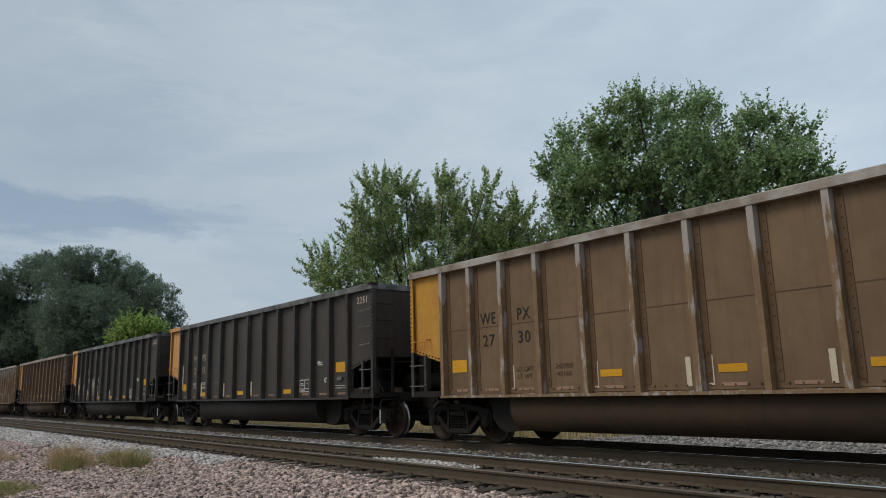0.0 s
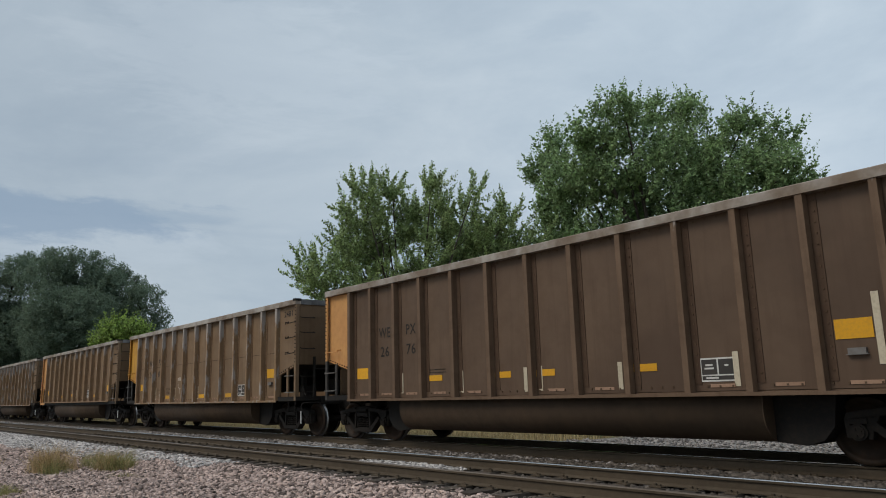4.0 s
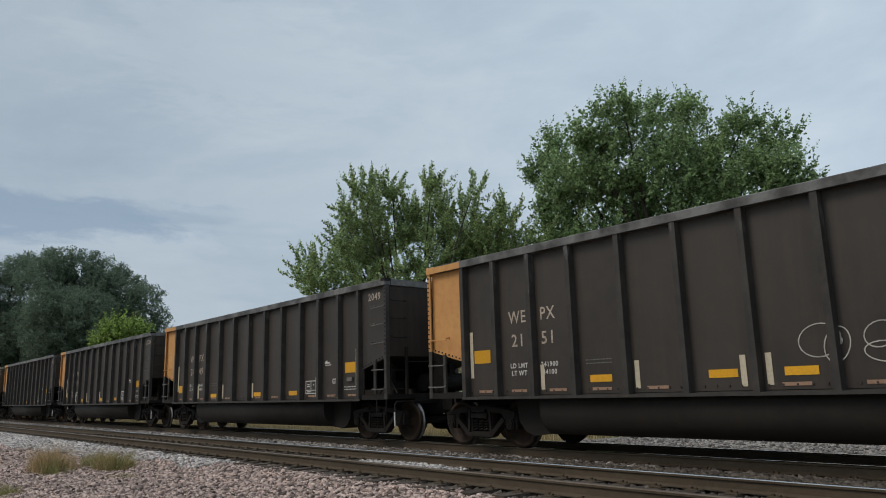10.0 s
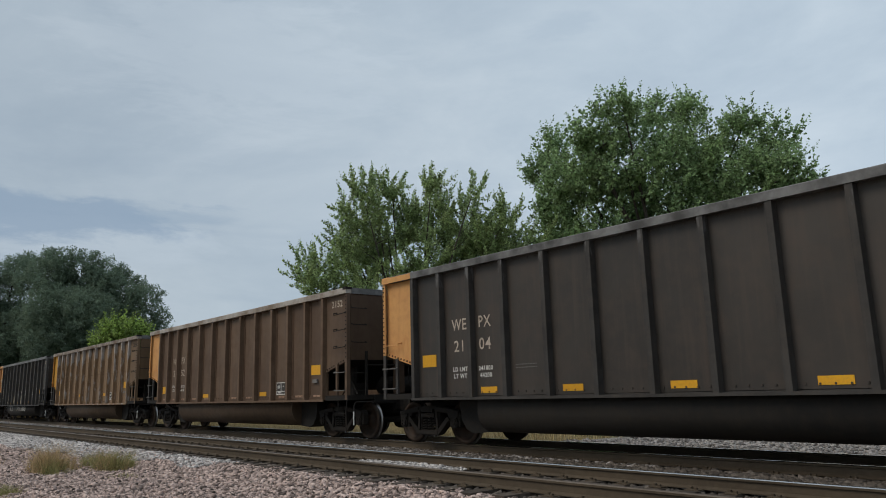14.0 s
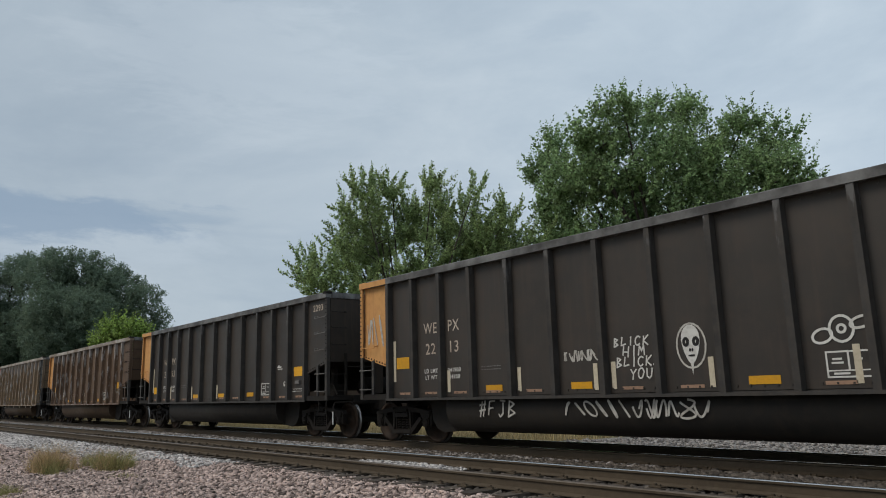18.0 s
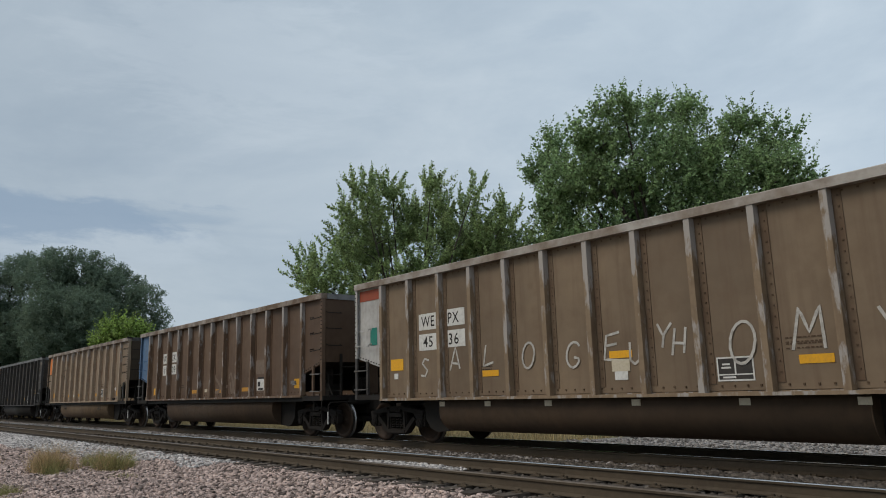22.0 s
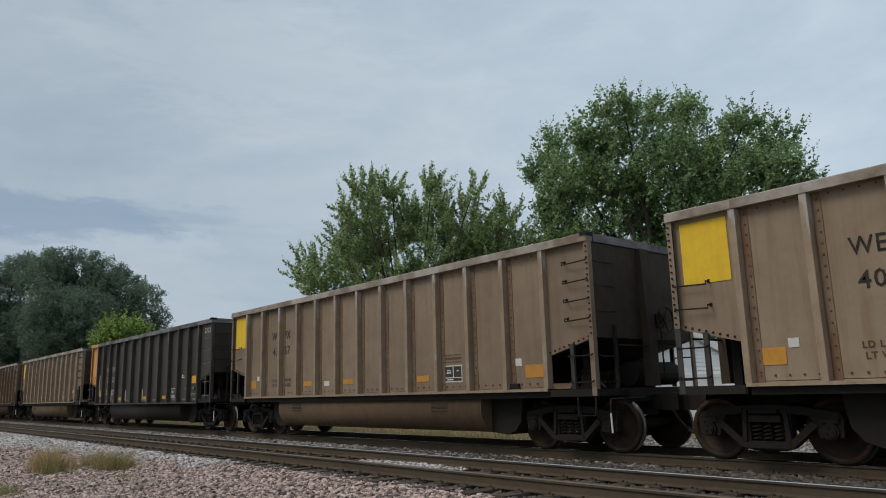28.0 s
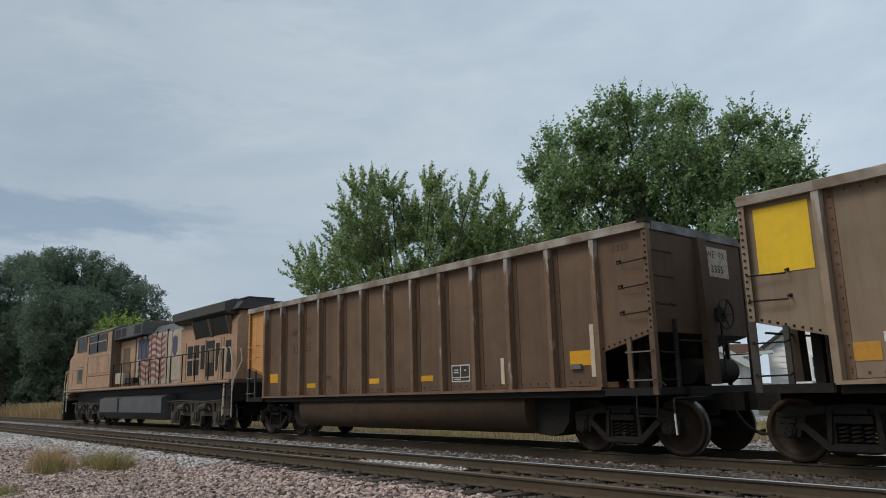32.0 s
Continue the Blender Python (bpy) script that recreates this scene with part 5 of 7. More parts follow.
def strokes_of(sign):
    """The strokes of one hand-drawn sign, in a unit square."""
    arc = [(0.5 + 0.46 * math.cos(0.7 + j * 0.45), 0.5 + 0.48 * math.sin(0.7 + j * 0.45)) for j in range(12)]
    ring = [(0.5 + 0.42 * math.cos(j * 0.42), 0.5 + 0.5 * math.sin(j * 0.42)) for j in range(16)]
    return {"A": [[(0.1, 0.0), (0.45, 1.0), (0.95, 0.05)], [(0.2, 0.4), (0.8, 0.35)]], "B": [[(0.1, 0.0), (0.1, 1.0), (0.7, 0.8), (0.15, 0.52), (0.85, 0.25), (0.05, 0.0)]],
            "C": [arc], "D": [[(0.1, 0.0), (0.15, 1.0), (0.85, 0.6), (0.7, 0.15), (0.1, 0.0)]], "E": [[(0.9, 1.0), (0.15, 0.9), (0.1, 0.05), (0.9, 0.0)], [(0.1, 0.5), (0.7, 0.55)]],
            "F": [[(0.1, 0.0), (0.15, 0.95), (0.9, 1.0)], [(0.12, 0.5), (0.7, 0.55)]], "G": [arc + [(0.85, 0.35), (0.55, 0.4)]], "H": [[(0.1, 0.0), (0.2, 1.0)], [(0.8, 0.0), (0.85, 1.0)], [(0.15, 0.5), (0.85, 0.45)]],
            "I": [[(0.5, 0.0), (0.5, 1.0)]], "J": [[(0.2, 1.0), (0.9, 0.95)], [(0.6, 0.95), (0.65, 0.2), (0.35, 0.0), (0.1, 0.2)]], "K": [[(0.1, 0.0), (0.15, 1.0)], [(0.85, 1.0), (0.15, 0.45), (0.9, 0.0)]],
            "L": [[(0.2, 1.0), (0.1, 0.05), (0.95, 0.2)]], "M": [[(0.0, 0.0), (0.15, 1.0), (0.5, 0.4), (0.8, 1.0), (1.0, 0.0)]], "O": [ring], "S": [[(0.9, 0.9), (0.4, 1.0), (0.15, 0.75), (0.8, 0.35), (0.6, 0.05), (0.05, 0.1)]],
            "U": [[(0.05, 1.0), (0.15, 0.2), (0.5, 0.0), (0.8, 0.2), (0.9, 1.0)]], "Y": [[(0.05, 1.0), (0.45, 0.5), (0.95, 1.0)], [(0.45, 0.5), (0.4, 0.0)]], "P": [[(0.2, 0.0), (0.15, 1.0), (0.7, 0.95), (0.75, 0.6), (0.2, 0.5)]],
            "#": [[(0.1, 0.3), (0.95, 0.4)], [(0.1, 0.65), (0.95, 0.75)], [(0.25, 0.0), (0.4, 1.0)], [(0.6, 0.0), (0.75, 1.0)]]}[sign]


def sprayed(word, size, width, slant=0.12):
    """Hand-sprayed signs in a row, a mesh for each stroke, centred."""
    out = []
    r = random.Random(len(word) * 31 + ord(word[0]))
    for i, sign in enumerate(word):
        for j, line in enumerate(strokes_of(sign)):
            k, up = size * r.uniform(0.9, 1.1), r.uniform(-0.06, 0.06) * size
            at_x = (i - len(word) / 2) * size * 0.92
            pts = []
            for (x0, z0), (x1, z1) in zip(line, line[1:]):
                for f in (0.0, 0.25, 0.5, 0.75):
                    x, z = x0 + (x1 - x0) * f, z0 + (z1 - z0) * f
                    pts.append((at_x + (x * 0.75 + z * slant) * k, up + (z - 0.5) * k))
            x, z = line[-1]
            pts.append((at_x + (x * 0.75 + z * slant) * k, up + (z - 0.5) * k))
            out.append(mesh_of("sprayed_%s_%g_%d_%d" % (word, size, i, j), lambda bm: ribbon(bm, pts, width, -0.0003 * (i * 3 + j))))
    return out


def b_drop(bm):
    """A pale filled drop, its point down."""
    bm.faces.new([bm.verts.new((0.2 * math.sin(a) * (0.75 + 0.25 * math.cos(a)), 0, 0.06 + 0.30 * math.cos(a) - (0.16 if abs(a - math.pi) < 0.2 else 0))) for a in [j / 24 * 2 * math.pi for j in range(24)]])


# the cars in order of passing: number, paint, end paint, lettering colour, marks, weights
FLEET = [
    ("2730", "tan", "yellow", "black", "WE PX", "242900", "43160"),
    ("2251", "dark", "gold", "pale", "WE PX", "241700", "44300"),
    ("2215", "dark", "gold", "pale", "WE PX", "241700", "44300"),
    ("2676", "brown", "gold", "black", "WE PX", "", ""),
    ("2481", "tan", "yellow", "black", "WE PX", "243100", "42900"),
    ("3329", "tan", "gold", "black", "WE PX", "243200", "42800"),
    ("2666", "tan", "yellow", "black", "WE PX", "243000", "43000"),
    ("2151", "dark", "gold", "pale", "WE PX", "241900", "44100"),
    ("2049", "dark", "gold", "pale", "WE PX", "241600", "44400"),
    ("2124", "dark", "gold", "pale", "WE PX", "243000", "44400"),
    ("2104", "dark", "gold", "pale", "WE PX", "241800", "44200"),
    ("2152", "brown", "gold", "pale", "WE PX", "241900", "44100"),
    ("2858", "tan", "yellow", "black", "WE PX", "243000", "43000"),
    ("2213", "dark", "gold", "pale", "WE PX", "241900", "44100"),
    ("2293", "dark", "gold", "pale", "WE PX", "241600", "44400"),
    ("2140", "brown", "gold", "pale", "WE PX", "241800", "44200"),
    ("4536", "olive", "white", "black", "WE PX", "", ""),
    ("1909", "brown", "blue", "black", "WP SX", "", ""),
    ("1776", "grey", "orange", "black", "WP SX", "244200", "41800"),
    ("2015", "dark", "gold", "pale", "WE PX", "241900", "44100"),
    ("4053", "grey", "bright", "black", "WE PX", "244200", "41800"),
    ("4367", "grey", "bright", "black", "WE PX", "244400", "41600"),
    ("2322", "dark", "gold", "pale", "WE PX", "241800", "44200"),
    ("4399", "grey", "bright", "black", "WE PX", "244200", "41800"),
    ("3355", "brown", "gold", "black", "WE PX", "", ""),
]
need = {("LD LMT", 0.125, 0.003), ("LT WT", 0.125, 0.003), ("GT", 0.18, 0.006)}
for number, paint, end, ink, marks, a, b in FLEET:
    for s in (*marks.split(), number[:2], number[2:]):
        need.add((s, 0.335, 0.003))
    need.add((number, 0.24, 0.005))
    for s in (a, b):
        if s:
            need.add((s, 0.125, 0.003))
lettering(sorted(need))

CARS, ROLLERS = [], []
COLOUR_WORDS = {"dark": "sooty charcoal", "tan": "dusty tan-brown", "brown": "dull brown", "olive": "dusty olive-brown", "grey": "dusty grey-tan"}
END_WORDS = {"gold": "faded gold end panel", "yellow": "rust-stained yellow end panel", "bright": "bright yellow square on its end", "blue": "faded blue end panel",
             "orange": "orange square on its end", "white": "white, red and teal end panel"}


def truck(car, x):
    t = piece("truck", mesh_of("bolster", b_bolster), M["iron"], car, (x, 0, 0))
    piece("side_frame", mesh_of("side_frame", b_side_frame, 0.008), M["iron"], t)
    piece("side_frame", mesh_of("side_frame", b_side_frame, 0.008), M["iron"], t, turn=(0, 0, 180))
    piece("spring_nest", mesh_of("springs", b_springs), M["iron"], t)
    piece("spring_nest", mesh_of("springs", b_springs), M["iron"], t, turn=(0, 0, 180))
    piece("brake_beam", mesh_of("brake_beam", b_shoe), M["steel"], t)
    for dx in (-0.89, 0.89):
        ROLLERS.append(piece("axle", mesh_of("axle", b_axle), M["iron"], t, (dx, 0, WHEEL_R), sticky=True))
        for y, turn in ((-0.765, 0), (0.765, 180)):
            w = piece("wheel", mesh_of("wheel" if turn == 0 else "wheel_far", b_wheel if turn == 0 else (lambda bm: (b_wheel(bm), bmesh.ops.rotate(bm, verts=bm.verts, cent=(0, 0, 0), matrix=Matrix.Rotation(math.pi, 3, "Z"))))), [M["wheel"], M["tread"], M["rim"]], t, (dx, y, WHEEL_R), sticky=True)
            ROLLERS.append(w)


def decals(number):
    """The yellow reflectors (u, z) and pale tape strips (u, z, length) on a car's side."""
    first = 1.79 if number in ("2104", "2151", "2213", "2140", "2215", "2015") else (1.61 if number[1] in "4567389" and number[:2] not in ("23",) else 1.46)
    tapes = [(-6.03, 1.84, 0.93), (-4.12, 1.34, 0.45), (-2.06, 1.32, 0.45), (-0.25, 1.31, 0.45), (0.13, 1.32, 0.45), (1.91, 1.31, 0.45), (3.95, 1.34, 0.50), (5.90, 1.78, 0.92)]
    low = (-2.80, 0.45, 2.66)
    z = 1.20
    if number == "2104":
        low, tapes, z = (-3.87, -1.73, 0.46, 2.69), [], 1.14
    if number in ("2151", "2015"):
        low, z = (-2.80, -0.57, 0.57, 2.68), (1.28 if number == "2151" else 1.38)
    if number == "2251":
        low = (-3.95, -0.71, 2.60)
    if number in ("2213", "2140"):
        low, z = (-2.76, -0.57, 2.70), 1.17
    if number in ("2215", "2293"):
        low = (-1.70, 0.47, 2.62)
    if number == "2730":
        low, z = (-1.74, 0.48, 2.6), 1.34
    if number == "2858":
        low, z = (-1.60, 2.6), 1.42
    if number == "2152":
        low = (-1.77, 2.51)
    if number == "2676":
        low, z = (-2.92, -0.87, 0.25, 2.39), 1.42
    if number in ("2015", "2858", "2152"):
        tapes = []
    if number in ("2730", "2481"):
        tapes = [q for q in tapes if q[0] != 3.95]
    if number == "2140":
        tapes.append((6.37, 2.02, 0.45))
    yellows = [(-5.72, first)] + [(u, z) for u in low] + [(5.60, 1.79)]
    if number == "2666":
        yellows, tapes = [], [(-5.92, 1.96, 0.95), (-2.51, 1.38, 0.45), (-0.30, 1.38, 0.45), (2.98, 1.39, 0.48), (5.91, 1.91, 0.98)]
    if number == "3329":
        yellows = [(-5.75, 1.65), (-2.56, 1.40), (-0.54, 1.46), (3.61, 1.38), (5.75, 1.70)]
        tapes = [(-6.06, 1.86, 0.9), (-3.30, 1.47, 0.42), (-1.90, 1.50, 0.42), (-0.21, 1.51, 0.42), (0.17, 1.51, 0.42), (1.87, 1.50, 0.42), (4.8, 1.5, 0.42)]
    if number == "3355":
        yellows = [(-5.74, 1.64), (-3.59, 1.38), (-0.65, 1.42), (1.39, 1.42), (5.70, 1.64)]
        tapes = [(-6.06, 1.93, 0.9), (-3.0, 1.51, 0.42), (-1.98, 1.50, 0.42), (0.04, 1.49, 0.42), (3.76, 1.49, 0.5), (5.98, 1.76, 0.9)]
    if number == "1909":
        yellows, tapes = [(-1.57, 1.36), (0.48, 1.35), (2.50, 1.36)], []
    if number == "4536":
        yellows, tapes = [(-5.71, 1.76), (-2.61, 1.46), (0.53, 1.66), (3.68, 1.43), (5.62, 1.76)], []
    return yellows, tapes


def coal_car(k, number, paint, end, ink, marks, limit, tare):
    r = random.Random(100 + k)
    dark, grey = paint == "dark", paint == "grey"
    kind = "old" if number[0] == "2" else "even"
    raised = number[0] in "13" or (number[0] == "4" and number != "4536")
    foot = 0.125 if raised else 0.0
    ribs = RIBS_OLD if kind == "old" else RIBS_EVEN
    car = thing("coal_car", "%s ribbed coal gondola with %s" % (COLOUR_WORDS[paint], END_WORDS[end]), "coal car", (-k * PITCH - 6.19, TRAIN_Y, 0), group="coal cars of the train")
    j = r.uniform(0.9, 1.1) * (0.82 if number in ("2676", "2152", "2140") else 1.0)
    tone = tuple(tuple(c * j for c in q) for q in PAINT[paint])
    body = surface("car_paint", tuple(c * 1.10 for c in tone[0]), tuple(c * 0.92 for c in tone[1]), tone[2], grain=3.2, patch=0.38, streak=0.5 if not dark else 0.35, third_amount=0.30, rough=0.5 if dark else 0.62, bump=0.08, spread=0.42, gloss=0.35 if dark else 0.28)
    # on lighter cars the ends' shade is put into a darkened paint copy
    end_body = surface("shaded_end_paint", *(tuple(c * (1.0 if dark else (0.24 if grey else 0.75)) for c in q) for q in tone), grain=4, patch=0.6, streak=0.5, third_amount=0.4, rough=0.75, bump=0.08)
    rib_m = M["rib_sheen"] if dark else scuffed(surface("rib_paint", tuple(c * 1.1 for c in tone[0]), tuple(c * 1.3 for c in tone[0]), tone[2], grain=5, patch=1.6, streak=0.5, rough=0.6, bump=0.08), 2.9, 3.75, (0.40, 0.37, 0.345), 0.75, 0.44 if number in ("2730", "2858", "2666", "2481", "4536", "1909", "2140") else (0.12 if number in ("2676", "2152") else 0.34))
    strip_m = body if dark else surface("rusty_strip", tone[2], tone[1], tuple(c * 0.6 for c in tone[2]), grain=9, patch=1.5, streak=0.4, rough=0.75, bump=0.1)
    chord_m = M["chord_dark"] if dark else (M["worn_rib"] if number in ("1909", "2858", "1776") else M["chord_worn"])
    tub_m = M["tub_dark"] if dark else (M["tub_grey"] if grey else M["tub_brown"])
    print_m = M["galv"] if dark else M["letter_black"]
    end_m = M["end_" + end]
    square = end in ("bright", "orange")
    flip = (0, 0, 180)

    for turn in ((0, 0, 0), flip):
        wall = piece("side_wall", mesh_of("side_wall_%d" % raised, lambda bm: b_side_wall(bm, foot)), body, car, turn=turn)
        for i, u in enumerate(ribs):
            rib = piece("rib", mesh_of("rib_%d" % raised, lambda bm: b_rib(bm, foot)), rib_m, car, (u if turn == (0, 0, 0) else -u, 0, 0), turn)
            if i < 12 and not turn[2] and not dark:
                piece("rivet_strip", mesh_of("rivet_strip", b_rivet_strip), strip_m, rib)
        tagged(piece("rivets", mesh_of("rivets_%s_%d_%d" % (kind, dark, raised), lambda bm: b_rivets(bm, ribs, not dark, foot)), body if dark else M["seam"], wall), kind="stuff")
        piece("side_sill", mesh_of("side_sill", b_sill), rib_m, car, (0, 0, foot - 0.03), turn)
        # added dark strip that stands for shade below a raised sill
        if raised:
            piece("side_beam", mesh_of("side_beam", b_shadow_gap), M["steel"], car, turn=turn)
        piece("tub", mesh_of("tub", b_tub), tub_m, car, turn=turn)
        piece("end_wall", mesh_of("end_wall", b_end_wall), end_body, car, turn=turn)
        # grimy sheet, its dark tone standing in for shade inside the open end
        piece("slope_sheet", mesh_of("slope_sheet", b_slope_sheet), M["tub_dark"], car, turn=turn)
        piece("end_chord", mesh_of("end_chord", b_end_chord), M["chord_dark"], car, turn=turn)
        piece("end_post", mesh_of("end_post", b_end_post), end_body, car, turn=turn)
        piece("platform", mesh_of("platform", b_platform), M["steel"], car, turn=turn)
        piece("coupler", mesh_of("coupler", b_coupler), M["iron"], car, turn=turn)
        piece("uncoupling_lever", mesh_of("lever", b_lever), M["steel"], car, turn=turn)
        piece("air_hose", mesh_of("hose", b_hose), M["rubber"], car, turn=turn)
        piece("stirrup", mesh_of("stirrup", b_stirrup), M["steel"], car, turn=turn)
        piece("rigging", mesh_of("rigging", b_rigging), M["steel"], car, turn=turn)
        piece("tub_end", mesh_of("tub_end", b_tub_end), M["steel"], car, turn=turn)
        piece("end_stile", mesh_of("end_stile", b_end_stile), M["steel"], car, turn=turn)
        for z in (1.25, 1.68, 2.45, 2.90, 3.32):
            piece("end_rung", mesh_of("end_rung", b_end_rung), M["steel"], car, (0, 0, z), turn)
    piece("lever_handle", mesh_of("lever_handle", b_handle), M["white"], car, label="pale painted lever handle")
    piece("reservoir", mesh_of("reservoir", b_reservoir), M["steel"], car)
    piece("center_sill", mesh_of("center_sill", b_center_sill), M["steel"], car)
    piece("floor_plate", mesh_of("floor_plate", b_floor_plate), M["steel"], car)
    piece("brake_wheel", mesh_of("brake_wheel", b_brake_wheel), M["tub_dark"], car)
    piece("brake_chain", mesh_of("brake_chain", b_chain), M["steel"], car)

    # the four corners: mirrored meshes for those that face the other way
    for sx, sy, key in ((1, 1, "a"), (-1, 1, "b"), (1, -1, "c"), (-1, -1, "d")):
        def mir(fn):
            return lambda bm: (fn(bm), bmesh.ops.scale(bm, vec=(sx, sy, 1), verts=bm.verts))
        coloured = sx < 0 and sy > 0
        gilt = coloured and number == "3329"
        panel_m = end_m if coloured and not square else body
        if number == "4536" and sx > 0:
            panel_m = M["black"]
        piece("end_panel", mesh_of("end_panel_" + key, mir(b_end_panel)), panel_m, car, label="painted end panel" if coloured else "")
        tagged(piece("end_rivets", mesh_of("end_rivets_" + key, mir(b_end_rivets)), M["steel"] if dark or not coloured else M["iron"], car), kind="stuff")
        piece("corner_post", mesh_of("corner_post_" + key, mir(b_post)), (end_m if coloured and not square else (M["rib_dark"] if dark else body)), car)
        piece("post_foot", mesh_of("post_foot_" + key, mir(b_post_foot)), M["rib_dark"] if dark or number in ("2140", "2676", "4536") or (coloured and not gilt) else (end_m if coloured else body), car)
        ladder_m = end_m if gilt else (M["rib_dark"] if dark or coloured or grey else body)
        piece("ladder_stile", mesh_of("ladder_stile_" + key, mir(b_stile)), ladder_m, car)
        if sy > 0:
            piece("platform_edge", mesh_of("platform_edge_" + key, mir(b_platform_edge)), end_m if gilt else M["steel"], car)
        for z in (1.22, 1.57, 1.93) if gilt else (1.25, 1.70):
            piece("rung", mesh_of("rung_" + key, mir(b_rung)), end_m if gilt else (M["steel"] if grey else M["galv"]), car, (0, 0, z))
        if sx > 0:
            grips = (2.34, 2.78, 3.20) if not grey else (2.34, 2.68, 3.02, 3.36)
        else:
            grips = (2.24,) if kind == "old" else (2.30, 2.66)
        for z in grips:
            piece("grab_iron", mesh_of("grab_iron_" + key, mir(b_grab)), (end_m if coloured and not square else (M["galv"] if dark else M["steel"])), car, (0, 0, z))
        if sx > 0 and number != "1909":
            piece("corner_cap", mesh_of("corner_cap_" + key, mir(b_cap)), M["steel"], car)
    for sy, key in ((1, "a"), (-1, "b")):
        piece("top_chord", mesh_of("chord_" + key, lambda bm: (b_chord(bm), bmesh.ops.scale(bm, vec=(1, sy, 1), verts=bm.verts))), chord_m, car)
        piece("chord_end", mesh_of("chord_end_" + key, lambda bm: (b_chord_end(bm), bmesh.ops.scale(bm, vec=(1, sy, 1), verts=bm.verts))), end_m if dark and sy > 0 else chord_m, car)
    if paint == "tan" and number != "3329":
        piece("seam", mesh_of("seam", b_seam), M["seam"], car)

    # what is painted or stuck on the side
    Y = -1.4745

    def stick(name, me, m, u, z, y=Y, label=""):
        ob = piece(name, me, m, car, (u, y, z), label=label)
        return tagged(ob, label, kind="stuff") if name == "small_print" else ob

    letter_m = M["letter_worn"] if number == "2140" else M["letter_pale"] if ink == "pale" else (M["seam"] if number in ("3329", "3355") else M["letter_black"])
    up = (90, 0, 0)
    if number == "2140":
        stick("repaint_patch", plate(0.80, 1.30), M["rib_dark"], -4.60, 2.05, Y + 0.002, "dark repainted patch")
        stick("repaint_patch", plate(0.74, 1.30), M["rib_dark"], -3.72, 2.05, Y + 0.002, "dark repainted patch")
    if number in ("4536", "1909"):
        for u, z in ((-4.52, 2.46), (-3.68, 2.48), (-4.52, 2.01), (-3.68, 2.03)):
            stick("number_patch", plate(0.62, 0.38) if number == "1909" else plate(0.70, 0.36), M["white"], u, z + 0.20, Y + 0.002, "white lettering patch")
    first, second = marks.split()
    pale = ink == "pale"
    ua, ub = (-4.71, -3.94) if pale else ((-4.78, -3.77) if kind == "old" else (-4.46, -3.77))
    if number in ("1909", "4536"):
        ua, ub = -4.55, -3.70
    high = 0.20 if number in ("1909", "4536") else (0.39 if raised else (0.04 if pale else 0.08))
    for s, u, z in ((first, ua, 2.45), (second, ub, 2.46), (number[:2], ua, 2.0), (number[2:], ub, 2.01)):
        piece("lettering", LETTERS[(s, 0.335)], letter_m, car, (u, Y - 0.003, z + high), up)
    if not square and number != "1909":
        corner_mark = piece("lettering", LETTERS[(number, 0.24)], letter_m, car, (6.72, -1.506, 3.44), up)
        if raised:
            corner_mark.scale = (0.66, 0.66, 0.66)
    if number in ("3329", "3355"):
        piece("end_plate", mesh_of("end_plate_tall", lambda bm: box(bm, 7.281, 7.287, 0.20, 0.98, 3.02, 3.56)), M["letter_pale"], car, label="white lettering patch")
        for word, size, y, z in ((first, 0.335, 0.40, 3.42), (second, 0.335, 0.78, 3.42), (number, 0.24, 0.59, 3.16)):
            piece("lettering", LETTERS[(word, size)], M["letter_black"], car, (7.2885, y, z), (90, 0, 90)).scale = (0.19 / size,) * 3
    if limit:
        small_m = M["white"] if ink == "pale" else M["seam"]
        for s, u, z in (("LD LMT", ua if pale else ub - 0.02, 1.57 if pale else 1.48), ("LT WT", ua if pale else ub - 0.02, 1.43 if pale else 1.34), (limit, ub if pale else ub + 0.98, 1.57 if pale else 1.50), (tare, ub if pale else ub + 0.98, 1.43 if pale else 1.36)) if kind == "old" else (("LD LMT", ua, 1.57), ("LT WT", ua, 1.43), (limit, ub + 0.04, 1.57), (tare, ub + 0.04, 1.43)):
            piece("lettering", LETTERS[(s, 0.125)], small_m, car, (u, Y - 0.003, z), up)
    box_u = 2.52 if number in ("3329", "3355", "4536") else (3.84 if number == "2213" else (3.66 if kind == "old" else 3.49))
    box_z = 1.49 if raised else 1.34
    if number != "1909":
        stick("stencil_field", plate(0.56, 0.34), M["rib_dark"], box_u, box_z, Y + 0.002)
        stick("stencil_box", mesh_of("stencil_box", b_stencil), M["white"], box_u, box_z)
    if square or number in ("3329", "4536"):
        for dz in (0.0, -0.085):
            stick("small_print", mesh_of("small_print", b_small_print), M["seam"], box_u + (1.05 if number == "4536" else 0), box_z + 0.36 + dz)
    if dark or not limit:
        stick("small_print", mesh_of("small_print", b_small_print), print_m, -2.82, 1.57)
    if dark:
        stick("lettering", LETTERS[("GT", 0.18)], M["white"], 4.85, 1.46).rotation_euler.x = math.pi / 2
        stick("small_print", mesh_of("bar_pair", b_bar_pair), M["white"], 4.52, 1.98)
        stick("small_print", mesh_of("small_print", b_small_print), M["white"], 5.6, 1.28)
